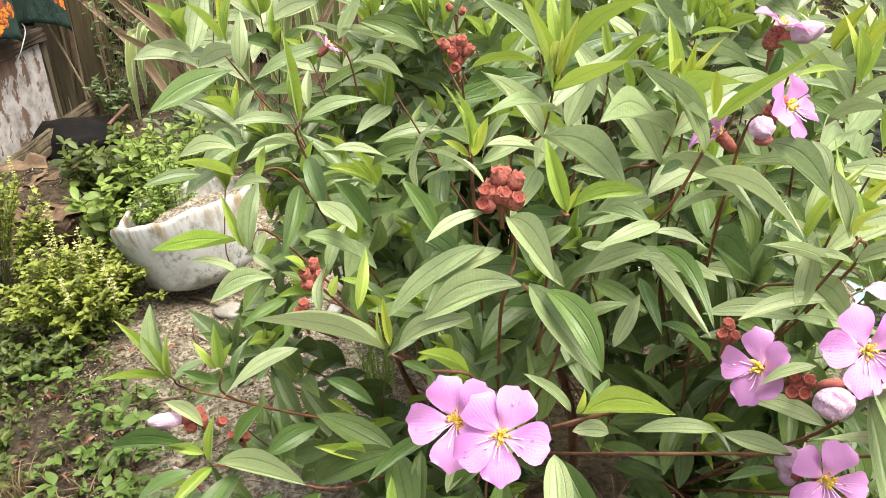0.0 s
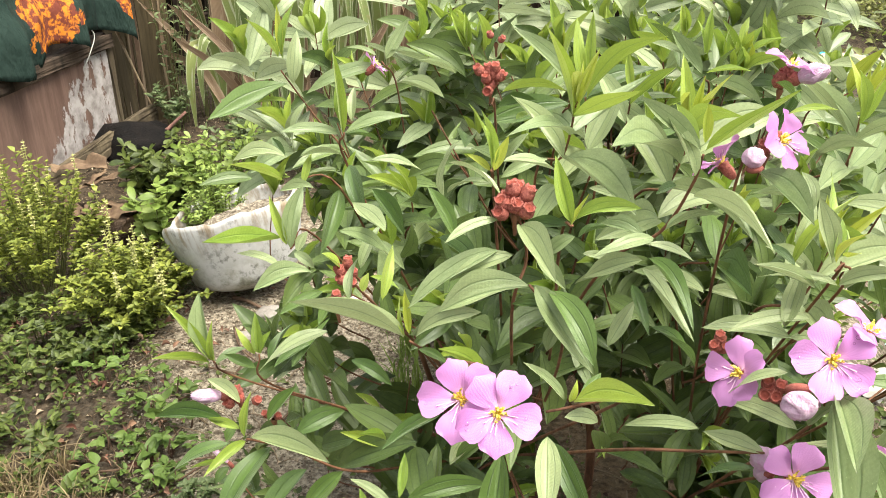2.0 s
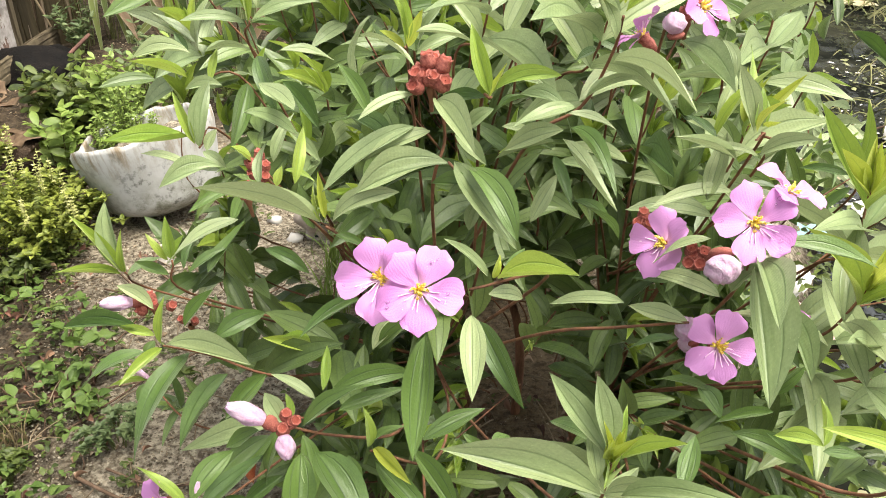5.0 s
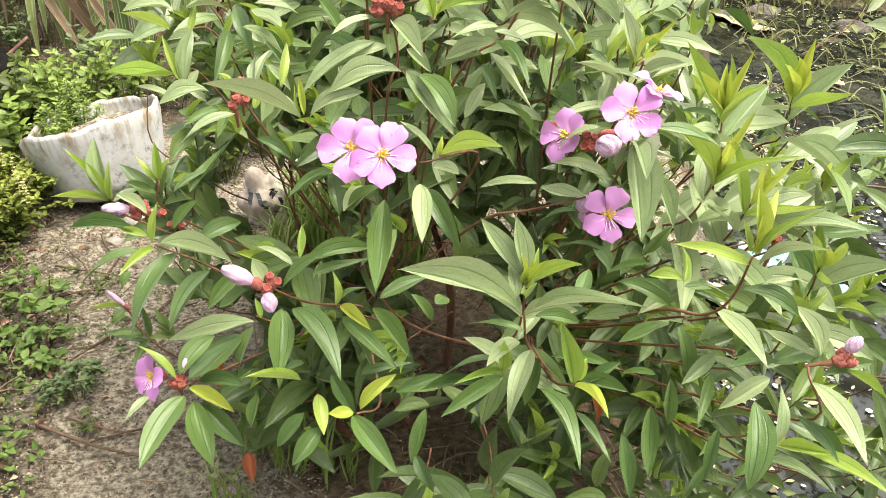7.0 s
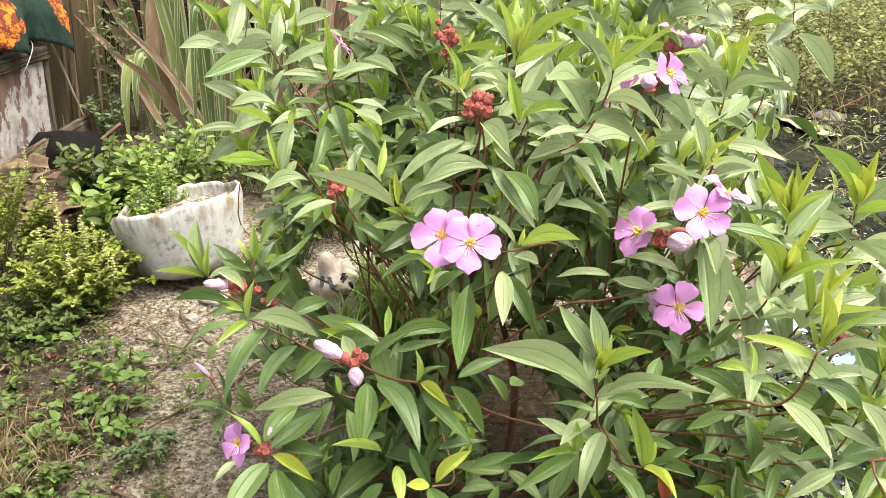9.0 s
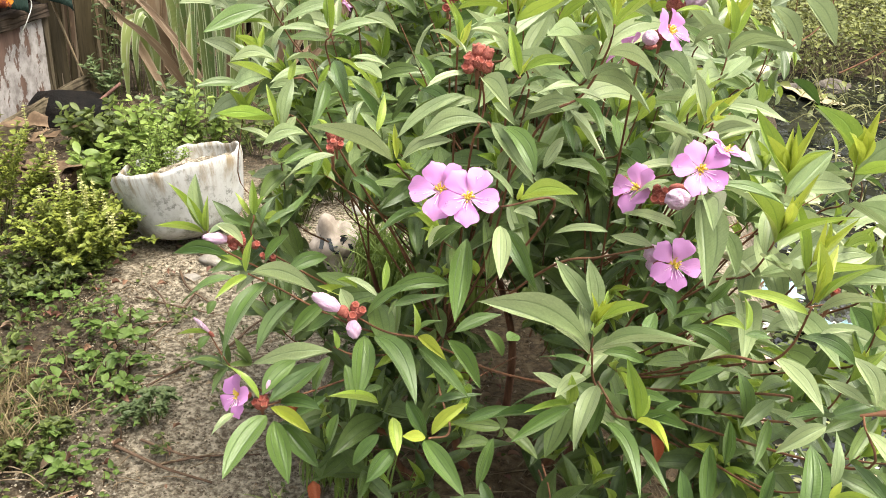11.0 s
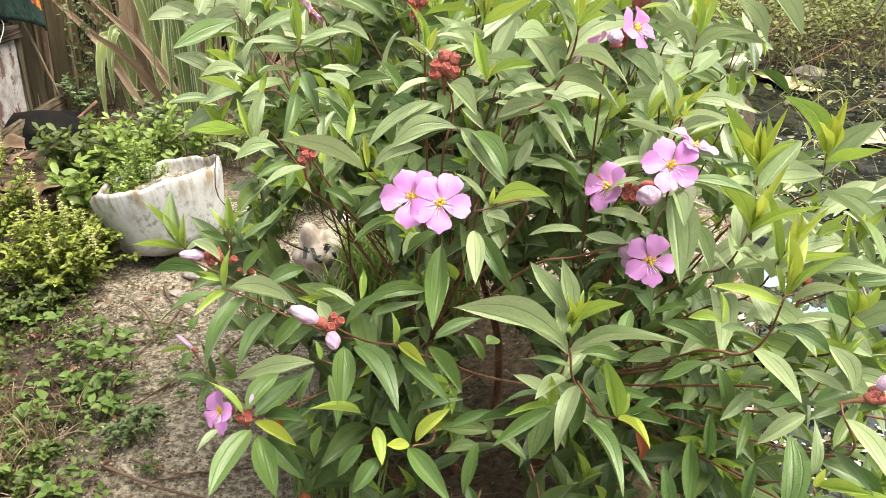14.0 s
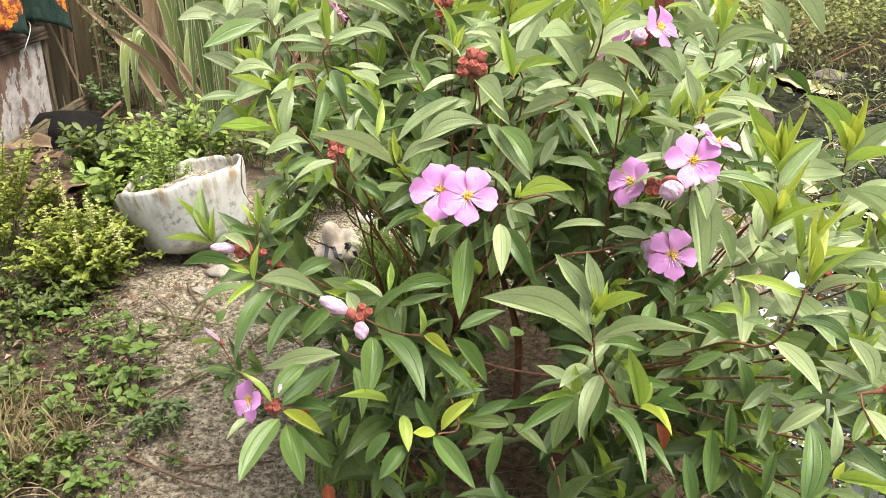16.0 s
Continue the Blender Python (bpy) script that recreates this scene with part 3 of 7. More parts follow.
PETAL = [blade("petal", M["petal"], 9, 8, "petal", (0.10, 0.04, 0.13, 0.07)[n], (0.10, -0.06, 0.16, 0.04)[n], (0.05, 0.035, 0.06, 0.045)[n], (0.1, -0.15, 0.0, 0.2)[n], n) for n in range(4)]
CUP = lathe("calyx", [(0.0008, -0.016), (0.0035, -0.014), (0.0052, -0.008), (0.0050, -0.003), (0.0058, 0.0), (0.003, 0.001), (0.0, 0.0012)], M["capsule"], 10, 0.06)


def stamen_meshes(n):
    rng = random.Random(n)
    va, fa, vb, fb = [], [], [], []

    def rod(verts, faces, line, r):
        for i, p in enumerate(line):
            d = (line[min(i + 1, len(line) - 1)] - line[max(i - 1, 0)]).normalized()
            x = d.orthogonal().normalized()
            y = d.cross(x)
            for k in range(4):
                verts.append(p + x * r * math.cos(k * math.pi / 2) + y * r * math.sin(k * math.pi / 2))
        base = len(verts) - 4 * len(line)
        for i in range(len(line) - 1):
            for k in range(4):
                a, b = base + i * 4 + k, base + i * 4 + (k + 1) % 4
                faces.append((a, b, b + 4, a + 4))

    for i in range(16):
        a, s = rng.uniform(0, 6.28), rng.uniform(0.001, 0.0062)
        tip = Vector((s * math.cos(a), s * math.sin(a), rng.uniform(0.004, 0.0085)))
        rod(va, fa, [tip * 0.25, tip * 0.7, tip, tip + Vector((rng.uniform(-0.002, 0.002), rng.uniform(-0.002, 0.002), 0.001))], 0.00085)
    for i in range(9):
        a = -math.pi / 2 + (i - 4) * 0.34 + rng.uniform(-0.15, 0.15)
        e = rng.uniform(0.010, 0.0165)
        d = Vector((math.cos(a), math.sin(a), 0))
        rod(vb, fb, [Vector((0, 0, 0.001)), d * e * 0.4 + UP * 0.0055, d * e * 0.8 + UP * 0.0075, d * e * 0.98 + UP * 0.0095], 0.00045)
    return mesh("stamen_tuft", va, fa, M["stamen"]), mesh("filament_spray", vb, fb, M["filament"])


DROP = lathe("water_drop", [(0.001, 0.55), (0.5, 0.47), (0.85, 0.28), (1.0, 0.0), (0.8, -0.12), (0.001, -0.15)], M["drop"], 10)
STAMENS = [stamen_meshes(n) for n in range(3)]
fr = random.Random(5)


def flower(at, facing, r, roll, cup=0.20):
    """An open flower with five petals, at its centre, facing a way; roll: degrees of the first petal."""
    z = Vector(facing).normalized()
    x = Vector((1, 0, 0)) if abs(z.x) < 0.7 else Vector((0.2, 1, 0.1)) * (1 if z.x > 0 else -1)
    x = (x - x.dot(z) * z).normalized()
    axes = Matrix.Translation(at) @ Matrix((x, z.cross(x), z)).transposed().to_4x4()
    TAKEN.extend(axes @ Vector((r * 0.6 * c, r * 0.6 * k, 0.004)) for c, k in ((0, 0), (1, 0), (-1, 0), (0, 1), (0, -1)))
    body = part("flower", CUP, shrub, axes, "mauve five-petalled flower with yellow stamens")
    for n in range(5):
        a = radians(roll + 72 * n + fr.uniform(-5, 5) - 90)
        lift = cup + fr.uniform(-0.1, 0.12)
        m = axes @ Matrix.Rotation(a, 4, "Z") @ Matrix.Rotation(lift, 4, "X") @ Matrix.Translation((0, 0.0015, 0.0006 * n)) @ Matrix.Rotation(fr.uniform(-0.15, 0.15), 4, "Y")
        s = r * 0.85 * fr.uniform(0.92, 1.06)
        part("petal", PETAL[n % 4], body, m @ Matrix.Diagonal((s * fr.uniform(0.80, 0.92), s, s, 1)))
        if n % 2 == 0 and r > 0.031:
            for q in range(2):
                spot = m @ Matrix.Diagonal((s * 0.78, s, s, 1)) @ Vector((fr.uniform(-0.22, 0.22), fr.uniform(0.55, 0.85), 0.12))
                part("water_drop", DROP, body, Matrix.Translation(spot) @ axes.to_3x3().normalized().to_4x4() @ Matrix.Scale(fr.uniform(0.0008, 0.0015), 4), "clear water drop")
    one = STAMENS[fr.randrange(3)]
    part("stamen_tuft", one[0], body, axes, "yellow stamens")
    part("filament_spray", one[1], body, axes, "pale pink curved filaments")


def bud_mesh(n):
    """Petals wound round one another, open a little at the tip."""
    verts, faces = [], []
    levels, around = 12, 30
    for i in range(levels + 1):
        t = i / levels
        r = math.sin(math.pi * min(1, 0.06 + 0.90 * t ** 0.9)) ** 0.62
        for k in range(around):
            a = 2 * math.pi * k / around
            saw = ((5 * (a + 2.4 * t + n) / (2 * math.pi)) % 1.0)
            q = r * (0.80 + 0.26 * saw * min(1, 2.2 * t)) * (1 + 0.08 * noise.noise(Vector((math.cos(a), math.sin(a), 3 * t + 7 * n))))
            verts.append((q * math.cos(a), q * math.sin(a), t + 0.05 * saw * t))
    for i in range(levels):
        for k in range(around):
            a, b = i * around + k, i * around + (k + 1) % around
            faces.append((a, b, b + around, a + around))
    faces.append(tuple(range(levels * around, (levels + 1) * around)))
    return mesh("bud", verts, faces, M["bud"])


BUDS = [bud_mesh(n) for n in range(3)]
TOUCH = lathe("bud_calyx", [(0.1, -0.55), (0.6, -0.35), (0.72, -0.1), (0.62, 0.12), (0.5, 0.16)], M["capsule"], 10, 0.05)


def bud(a, b, r):
    """A furled bud from its calyx at a to its tip at b."""
    a, b = Vector(a), Vector(b)
    d = (b - a).normalized()
    long = max((b - a).length, 1.5 * r)
    m = Matrix.Translation(a) @ d.to_track_quat("Z", "Y").to_matrix().to_4x4()
    TAKEN.append(a.lerp(b, 0.5))
    body = part("flower_bud", fr.choice(BUDS), shrub, m @ Matrix.Diagonal((r, r, long, 1)), "furled pale pink flower bud")
    part("calyx", TOUCH, body, m @ Matrix.Diagonal((r, r, long * 0.5, 1)), "red hairy calyx")


URN = []
for n in range(3):
    me = lathe("capsule", [(0.001, 0), (0.0046, 0.0020), (0.0060, 0.0056), (0.0056, 0.0092), (0.0044, 0.0110), (0.0050, 0.0127), (0.0036, 0.0122), (0.0024, 0.0115), (0.0005, 0.0120)],
               [M["capsule"], M["hollow"]], 10, 0.07, n, lambda i: 1 if i >= 6 else 0)
    for k, v in enumerate(me.vertices):
        if 50 <= k < 60 and k % 2:
            v.co.z += 0.0018
    URN.append(me)
STALK = lathe("cluster_stalk", [(0.0014, -0.022), (0.0018, -0.010), (0.0034, -0.002), (0.002, 0.001)], M["bark"], 7, 0.08)


def capsules(places, axis, size):
    """A cluster of urn-shaped seed capsules."""
    axis = Vector(axis).normalized()
    mid = sum((Vector(p) for p in places), Vector()) / len(places)
    foot = mid - axis * 0.010 * size
    turn = axis.to_track_quat("Z", "Y").to_matrix().to_4x4()
    TAKEN.append(mid)
    body = part("seed_head", STALK, shrub, Matrix.Translation(foot) @ turn, "cluster of dull red seed capsules")
    more = [tuple(Vector(p).lerp(Vector(q), 0.5) + Vector((fr.uniform(-0.003, 0.003), fr.uniform(0.0, 0.006), fr.uniform(-0.004, 0.004)))) for p, q in zip(places, places[1:])] if len(places) > 2 else []
    for p in list(places) + more:
        d = (Vector(p) - foot).normalized() * 0.8 + UP * 0.5 + Vector((fr.uniform(-0.35, 0.35), fr.uniform(-0.45, 0.1), 0))
        m = Matrix.Translation(Vector(p) - d.normalized() * 0.006 * size) @ d.to_track_quat("Z", "Y").to_matrix().to_4x4() @ Matrix.Rotation(fr.uniform(0, 6), 4, "Z")
        part("capsule", fr.choice(URN), body, m @ Matrix.Diagonal((size * 0.84, size * 0.84, size * 0.80, 1)))


b = branch((-0.277, 1.394, 0.904), (-0.250, 1.428, 0.839), (-0.208, 1.456, 0.759))
leaf(b, (-0.271, 1.395, 0.887), (-0.353, 1.331, 0.857), .34, "m")
leaf(b, (-0.264, 1.397, 0.887), (-0.260, 1.419, 0.948), .36, "l")
leaf(b, (-0.281, 1.399, 0.920), (-0.316, 1.394, 0.967), .26, "y")
leaf(b, (-0.275, 1.401, 0.917), (-0.259, 1.415, 0.984), .24, "y")
leaf(b, (-0.277, 1.401, 0.922), (-0.283, 1.418, 0.979), .2, "s")
leaf(b, (-0.269, 1.389, 0.865), (-0.318, 1.390, 0.861), .2, "y")
leaf(b, (-0.249, 1.395, 0.863), (-0.265, 1.380, 0.805), .3, "m")
b = branch((-0.142, 1.168, 0.898), (-0.147, 1.195, 0.852))
leaf(b, (-0.148, 1.169, 0.896), (-0.199, 1.143, 0.905), .3, "m")
leaf(b, (-0.141, 1.171, 0.897), (-0.079, 1.185, 0.912), .3, "m")
leaf(b, (-0.144, 1.171, 0.897), (-0.154, 1.186, 0.979), .16, "y")
leaf(b, (-0.143, 1.173, 0.903), (-0.151, 1.190, 0.946), .2, "y")
leaf(b, (-0.141, 1.171, 0.895), (-0.116, 1.210, 0.877), .3, "m")
leaf(b, (-0.137, 1.162, 0.866), (-0.111, 1.115, 0.823), .33, "m")
leaf(b, (-0.146, 1.151, 0.842), (-0.156, 1.101, 0.794), .33, "m")
leaf(b, (-0.114, 1.158, 0.842), (-0.078, 1.135, 0.803), .33, "m")
leaf(b, (-0.116, 1.168, 0.869), (-0.069, 1.189, 0.854), .3, "m")
leaf(b, (-0.135, 1.176, 0.908), (-0.137, 1.202, 0.936), .3, "m")
b = branch((-0.174, 1.525, 0.887), (-0.158, 1.557, 0.834))
leaf(b, (-0.180, 1.526, 0.879), (-0.273, 1.492, 0.849), .3, "m")
leaf(b, (-0.164, 1.534, 0.903), (-0.089, 1.538, 0.880), .25, "l")
leaf(b, (-0.169, 1.530, 0.889), (-0.139, 1.553, 0.941), .32, "m")
leaf(b, (-0.149, 1.526, 0.858), (-0.090, 1.536, 0.835), .3, "m")
leaf(b, (-0.182, 1.529, 0.894), (-0.224, 1.539, 0.902), .25, "m")
b = branch((-0.225, 1.232, 0.817), (-0.179, 1.280, 0.793))
leaf(b, (-0.234, 1.233, 0.819), (-0.284, 1.209, 0.844), .26, "y")
leaf(b, (-0.230, 1.243, 0.843), (-0.287, 1.229, 0.841), .28, "m")
leaf(b, (-0.232, 1.243, 0.845), (-0.250, 1.260, 0.859), .3, "m")
leaf(b, (-0.216, 1.247, 0.842), (-0.168, 1.257, 0.842), .28, "m")
leaf(b, (-0.211, 1.237, 0.813), (-0.205, 1.258, 0.843), .3, "y")
leaf(b, (-0.199, 1.239, 0.808), (-0.235, 1.225, 0.808), .3, "m")
b = branch((-0.198, 1.134, 0.781), (-0.183, 1.181, 0.774))
leaf(b, (-0.199, 1.137, 0.780), (-0.191, 1.171, 0.836), .3, "l")
leaf(b, (-0.203, 1.137, 0.784), (-0.221, 1.149, 0.833), .22, "y")
leaf(b, (-0.208, 1.139, 0.791), (-0.265, 1.076, 0.812), .18, "y")
leaf(b, (-0.208, 1.125, 0.763), (-0.245, 1.107, 0.786), .32, "m")
leaf(b, (-0.192, 1.137, 0.776), (-0.185, 1.154, 0.792), .3, "m")
leaf(b, (-0.196, 1.136, 0.776), (-0.174, 1.132, 0.761), .3, "m")
b = branch((-0.115, 1.044, 0.807), (-0.110, 1.072, 0.769))
leaf(b, (-0.104, 1.050, 0.805), (-0.088, 1.077, 0.839), .34, "l")
leaf(b, (-0.123, 1.046, 0.806), (-0.136, 1.037, 0.825), .5, "y")
leaf(b, (-0.095, 1.048, 0.798), (-0.066, 1.037, 0.793), .25, "y")
leaf(b, (-0.101, 1.040, 0.786), (-0.096, 1.047, 0.802), .3, "y")
leaf(b, (-0.148, 1.038, 0.805), (-0.192, 1.005, 0.800), .3, "m")
leaf(b, (-0.137, 1.032, 0.788), (-0.169, 1.002, 0.779), .3, "m")
leaf(b, (-0.127, 1.035, 0.787), (-0.138, 1.014, 0.762), .3, "m")
leaf(b, (-0.091, 1.064, 0.829), (-0.065, 1.063, 0.800), .3, "m")
b = branch((-0.030, 0.890, 0.828), (-0.010, 0.921, 0.794), (0.022, 0.953, 0.763))
leaf(b, (-0.035, 0.893, 0.830), (-0.112, 0.871, 0.866), .22, "l")
leaf(b, (-0.026, 0.894, 0.830), (0.022, 0.891, 0.855), .25, "l")
leaf(b, (-0.031, 0.894, 0.832), (-0.035, 0.902, 0.865), .2, "s")
leaf(b, (-0.034, 0.893, 0.830), (-0.040, 0.909, 0.854), .15, "y")
leaf(b, (-0.052, 0.901, 0.856), (-0.048, 0.928, 0.888), .26, "y")
leaf(b, (-0.076, 0.898, 0.856), (-0.074, 0.923, 0.878), .3, "m")
leaf(b, (-0.092, 0.888, 0.834), (-0.139, 0.866, 0.810), .3, "m")
leaf(b, (-0.074, 0.883, 0.813), (-0.043, 0.877, 0.797), .3, "m")
leaf(b, (-0.024, 0.891, 0.821), (-0.001, 0.894, 0.805), .3, "m")
b = branch((0.099, 1.211, 0.929), (0.105, 1.234, 0.866), (0.116, 1.253, 0.803))
leaf(b, (0.097, 1.214, 0.928), (0.026, 1.216, 0.995), .27, "l")
leaf(b, (0.101, 1.214, 0.928), (0.171, 1.199, 0.992), .22, "y")
leaf(b, (0.097, 1.217, 0.939), (0.087, 1.228, 1.004), .2, "y")
leaf(b, (0.101, 1.217, 0.939), (0.103, 1.238, 1.007), .2, "y")
leaf(b, (0.104, 1.199, 0.877), (0.135, 1.231, 0.933), .42, "l")
leaf(b, (0.102, 1.199, 0.877), (0.044, 1.182, 0.896), .2, "y")
leaf(b, (0.104, 1.218, 0.946), (0.131, 1.249, 0.966), .3, "m")
leaf(b, (0.107, 1.186, 0.841), (0.148, 1.185, 0.828), .3, "m")
b = branch((0.086, 0.917, 0.916), (0.078, 0.948, 0.887))
leaf(b, (0.085, 0.920, 0.917), (0.072, 0.934, 0.961), .3, "y")
leaf(b, (0.087, 0.921, 0.918), (0.131, 0.909, 0.934), .2, "y")
leaf(b, (0.085, 0.920, 0.915), (0.096, 0.924, 0.937), .2, "s")
leaf(b, (0.082, 0.919, 0.915), (0.054, 0.927, 0.914), .3, "m")
leaf(b, (0.088, 0.916, 0.908), (0.070, 0.917, 0.892), .3, "m")
leaf(b, (0.090, 0.916, 0.907), (0.114, 0.915, 0.917), .34, "m")
leaf(b, (0.094, 0.911, 0.897), (0.127, 0.912, 0.889), .3, "m")
b = branch((0.045, 0.927, 0.923), (0.053, 0.949, 0.873), (0.042, 0.964, 0.816))
leaf(b, (0.033, 0.933, 0.931), (-0.005, 0.944, 0.950), .26, "l")
leaf(b, (0.032, 0.926, 0.914), (-0.004, 0.904, 0.904), .33, "l")
leaf(b, (0.048, 0.925, 0.911), (0.075, 0.871, 0.895), .33, "l")
leaf(b, (0.044, 0.916, 0.891), (0.000, 0.902, 0.875), .3, "m")
leaf(b, (0.061, 0.916, 0.889), (0.083, 0.903, 0.872), .3, "m")
leaf(b, (0.034, 0.941, 0.954), (0.073, 0.965, 0.939), .3, "m")
leaf(b, (0.057, 0.906, 0.871), (-0.007, 0.890, 0.854), .3, "m")
leaf(b, (0.071, 0.905, 0.869), (0.104, 0.859, 0.837), .3, "m")
leaf(b, (0.079, 0.898, 0.854), (0.045, 0.906, 0.855), .3, "m")
leaf(b, (0.081, 0.895, 0.850), (0.072, 0.890, 0.827), .3, "m")
b = branch((0.021, 0.997, 0.926), (0.021, 1.028, 0.895))
leaf(b, (0.021, 1.000, 0.926), (0.002, 1.011, 0.975), .24, "y")
leaf(b, (0.023, 1.001, 0.930), (0.011, 1.020, 0.968), .22, "y")
leaf(b, (0.023, 1.000, 0.925), (0.034, 1.006, 0.952), .3, "s")
leaf(b, (0.020, 1.000, 0.925), (0.002, 0.999, 0.938), .25, "s")
leaf(b, (-0.005, 1.005, 0.948), (-0.018, 1.005, 0.900), .3, "m")
leaf(b, (0.029, 0.998, 0.920), (0.065, 1.020, 0.929), .3, "m")
leaf(b, (0.017, 0.996, 0.917), (-0.015, 1.006, 0.902), .3, "m")
leaf(b, (0.049, 1.010, 0.954), (0.030, 1.016, 0.918), .3, "m")
b = branch((0.003, 1.223, 0.916), (0.005, 1.257, 0.890))
leaf(b, (-0.035, 1.230, 0.946), (-0.072, 1.216, 0.962), .3, "l")
leaf(b, (0.013, 1.229, 0.927), (0.079, 1.228, 0.930), .2, "y")
leaf(b, (0.009, 1.225, 0.912), (0.048, 1.236, 0.918), .35, "m")
leaf(b, (0.029, 1.223, 0.901), (0.048, 1.233, 0.908), .4, "y")
b = branch((0.171, 0.920, 0.971), (0.171, 0.951, 0.937), (0.155, 0.977, 0.887), (0.112, 1.003, 0.836))
leaf(b, (0.170, 0.924, 0.973), (0.127, 0.927, 1.008), .25, "l")
leaf(b, (0.173, 0.924, 0.973), (0.221, 0.901, 1.021), .2, "y")
leaf(b, (0.172, 0.925, 0.978), (0.172, 0.929, 1.004), .22, "s")
leaf(b, (0.168, 0.926, 0.977), (0.154, 0.952, 0.997), .25, "y")
leaf(b, (0.167, 0.919, 0.956), (0.145, 0.931, 0.995), .36, "l")
leaf(b, (0.167, 0.914, 0.943), (0.208, 0.852, 0.932), .3, "l")
leaf(b, (0.149, 0.908, 0.919), (0.186, 0.904, 0.934), .3, "l")
leaf(b, (0.142, 0.906, 0.914), (0.100, 0.883, 0.908), .3, "l")
leaf(b, (0.136, 0.907, 0.912), (0.106, 0.920, 0.917), .3, "m")
leaf(b, (0.155, 0.918, 0.949), (0.143, 0.924, 0.940), .4, "m")
leaf(b, (0.137, 0.905, 0.909), (0.170, 0.903, 0.899), .3, "m")
leaf(b, (0.139, 0.901, 0.901), (0.165, 0.847, 0.876), .32, "m")
leaf(b, (0.129, 0.894, 0.883), (0.140, 0.865, 0.860), .3, "m")
leaf(b, (0.135, 0.901, 0.899), (0.096, 0.895, 0.886), .32, "m")
b = branch((0.215, 1.222, 0.950), (0.226, 1.250, 0.904))
leaf(b, (0.213, 1.226, 0.952), (0.180, 1.236, 0.993), .3, "l")
leaf(b, (0.217, 1.225, 0.953), (0.258, 1.215, 0.958), .2, "y")
leaf(b, (0.214, 1.230, 0.971), (0.202, 1.235, 1.006), .25, "y")
leaf(b, (0.216, 1.229, 0.971), (0.217, 1.234, 1.014), .25, "y")
leaf(b, (0.221, 1.222, 0.945), (0.267, 1.196, 0.931), .25, "l")
leaf(b, (0.192, 1.233, 0.970), (0.163, 1.246, 0.978), .3, "m")
leaf(b, (0.224, 1.220, 0.936), (0.223, 1.222, 0.880), .3, "m")
b = branch((0.237, 1.018, 0.949), (0.223, 1.050, 0.906))
leaf(b, (0.231, 1.015, 0.926), (0.263, 0.962, 0.906), .3, "m")
leaf(b, (0.262, 1.008, 0.930), (0.267, 0.983, 0.907), .3, "l")
leaf(b, (0.226, 1.027, 0.958), (0.212, 1.047, 0.955), .5, "m")
leaf(b, (0.270, 1.009, 0.940), (0.302, 0.979, 0.960), .2, "l")
leaf(b, (0.249, 1.024, 0.971), (0.287, 1.032, 0.973), .2, "y")
leaf(b, (0.256, 1.025, 0.980), (0.243, 1.049, 0.989), .3, "m")
leaf(b, (0.285, 1.005, 0.942), (0.257, 1.015, 0.959), .3, "m")
b = branch((0.300, 0.995, 0.860), (0.311, 1.019, 0.821))
leaf(b, (0.301, 0.999, 0.863), (0.287, 1.016, 0.900), .3, "l")
leaf(b, (0.305, 0.998, 0.863), (0.309, 0.986, 0.872), .5, "s")
leaf(b, (0.302, 0.999, 0.863), (0.306, 1.013, 0.880), .25, "y")
leaf(b, (0.299, 0.990, 0.842), (0.238, 0.986, 0.848), .24, "l")
leaf(b, (0.304, 0.987, 0.840), (0.325, 0.966, 0.871), .25, "l")
leaf(b, (0.281, 0.982, 0.814), (0.215, 0.961, 0.811), .24, "m")
leaf(b, (0.268, 1.011, 0.866), (0.285, 1.036, 0.893), .3, "m")
leaf(b, (0.266, 1.004, 0.849), (0.314, 1.030, 0.901), .2, "y")
b = branch((0.262, 0.858, 0.853), (0.259, 0.877, 0.784))
leaf(b, (0.262, 0.850, 0.824), (0.258, 0.770, 0.774), .3, "m")
leaf(b, (0.281, 0.836, 0.803), (0.291, 0.794, 0.775), .28, "m")
leaf(b, (0.265, 0.852, 0.829), (0.258, 0.781, 0.824), .33, "l")
leaf(b, (0.234, 0.863, 0.838), (0.201, 0.870, 0.814), .3, "m")
leaf(b, (0.274, 0.853, 0.840), (0.338, 0.845, 0.828), .3, "m")
leaf(b, (0.268, 0.849, 0.826), (0.254, 0.861, 0.797), .3, "m")
b = branch((0.290, 0.975, 0.862), (0.300, 1.008, 0.837))
leaf(b, (0.289, 0.980, 0.866), (0.274, 0.993, 0.915), .35, "l")
leaf(b, (0.291, 0.979, 0.867), (0.306, 0.969, 0.896), .35, "s")
leaf(b, (0.289, 0.981, 0.871), (0.294, 0.994, 0.897), .3, "y")
leaf(b, (0.278, 0.977, 0.845), (0.230, 0.979, 0.862), .28, "m")
leaf(b, (0.294, 0.974, 0.850), (0.329, 0.955, 0.871), .28, "l")
leaf(b, (0.259, 0.971, 0.812), (0.277, 1.008, 0.853), .3, "m")
leaf(b, (0.263, 0.985, 0.860), (0.242, 1.010, 0.868), .3, "m")
b = branch((0.456, 1.158, 0.748), (0.465, 1.183, 0.704))
leaf(b, (0.457, 1.161, 0.749), (0.461, 1.178, 0.818), .2, "y")
leaf(b, (0.459, 1.162, 0.755), (0.494, 1.145, 0.793), .2, "y")
leaf(b, (0.462, 1.156, 0.741), (0.537, 1.108, 0.773), .25, "l")
leaf(b, (0.460, 1.155, 0.736), (0.531, 1.113, 0.746), .3, "m")
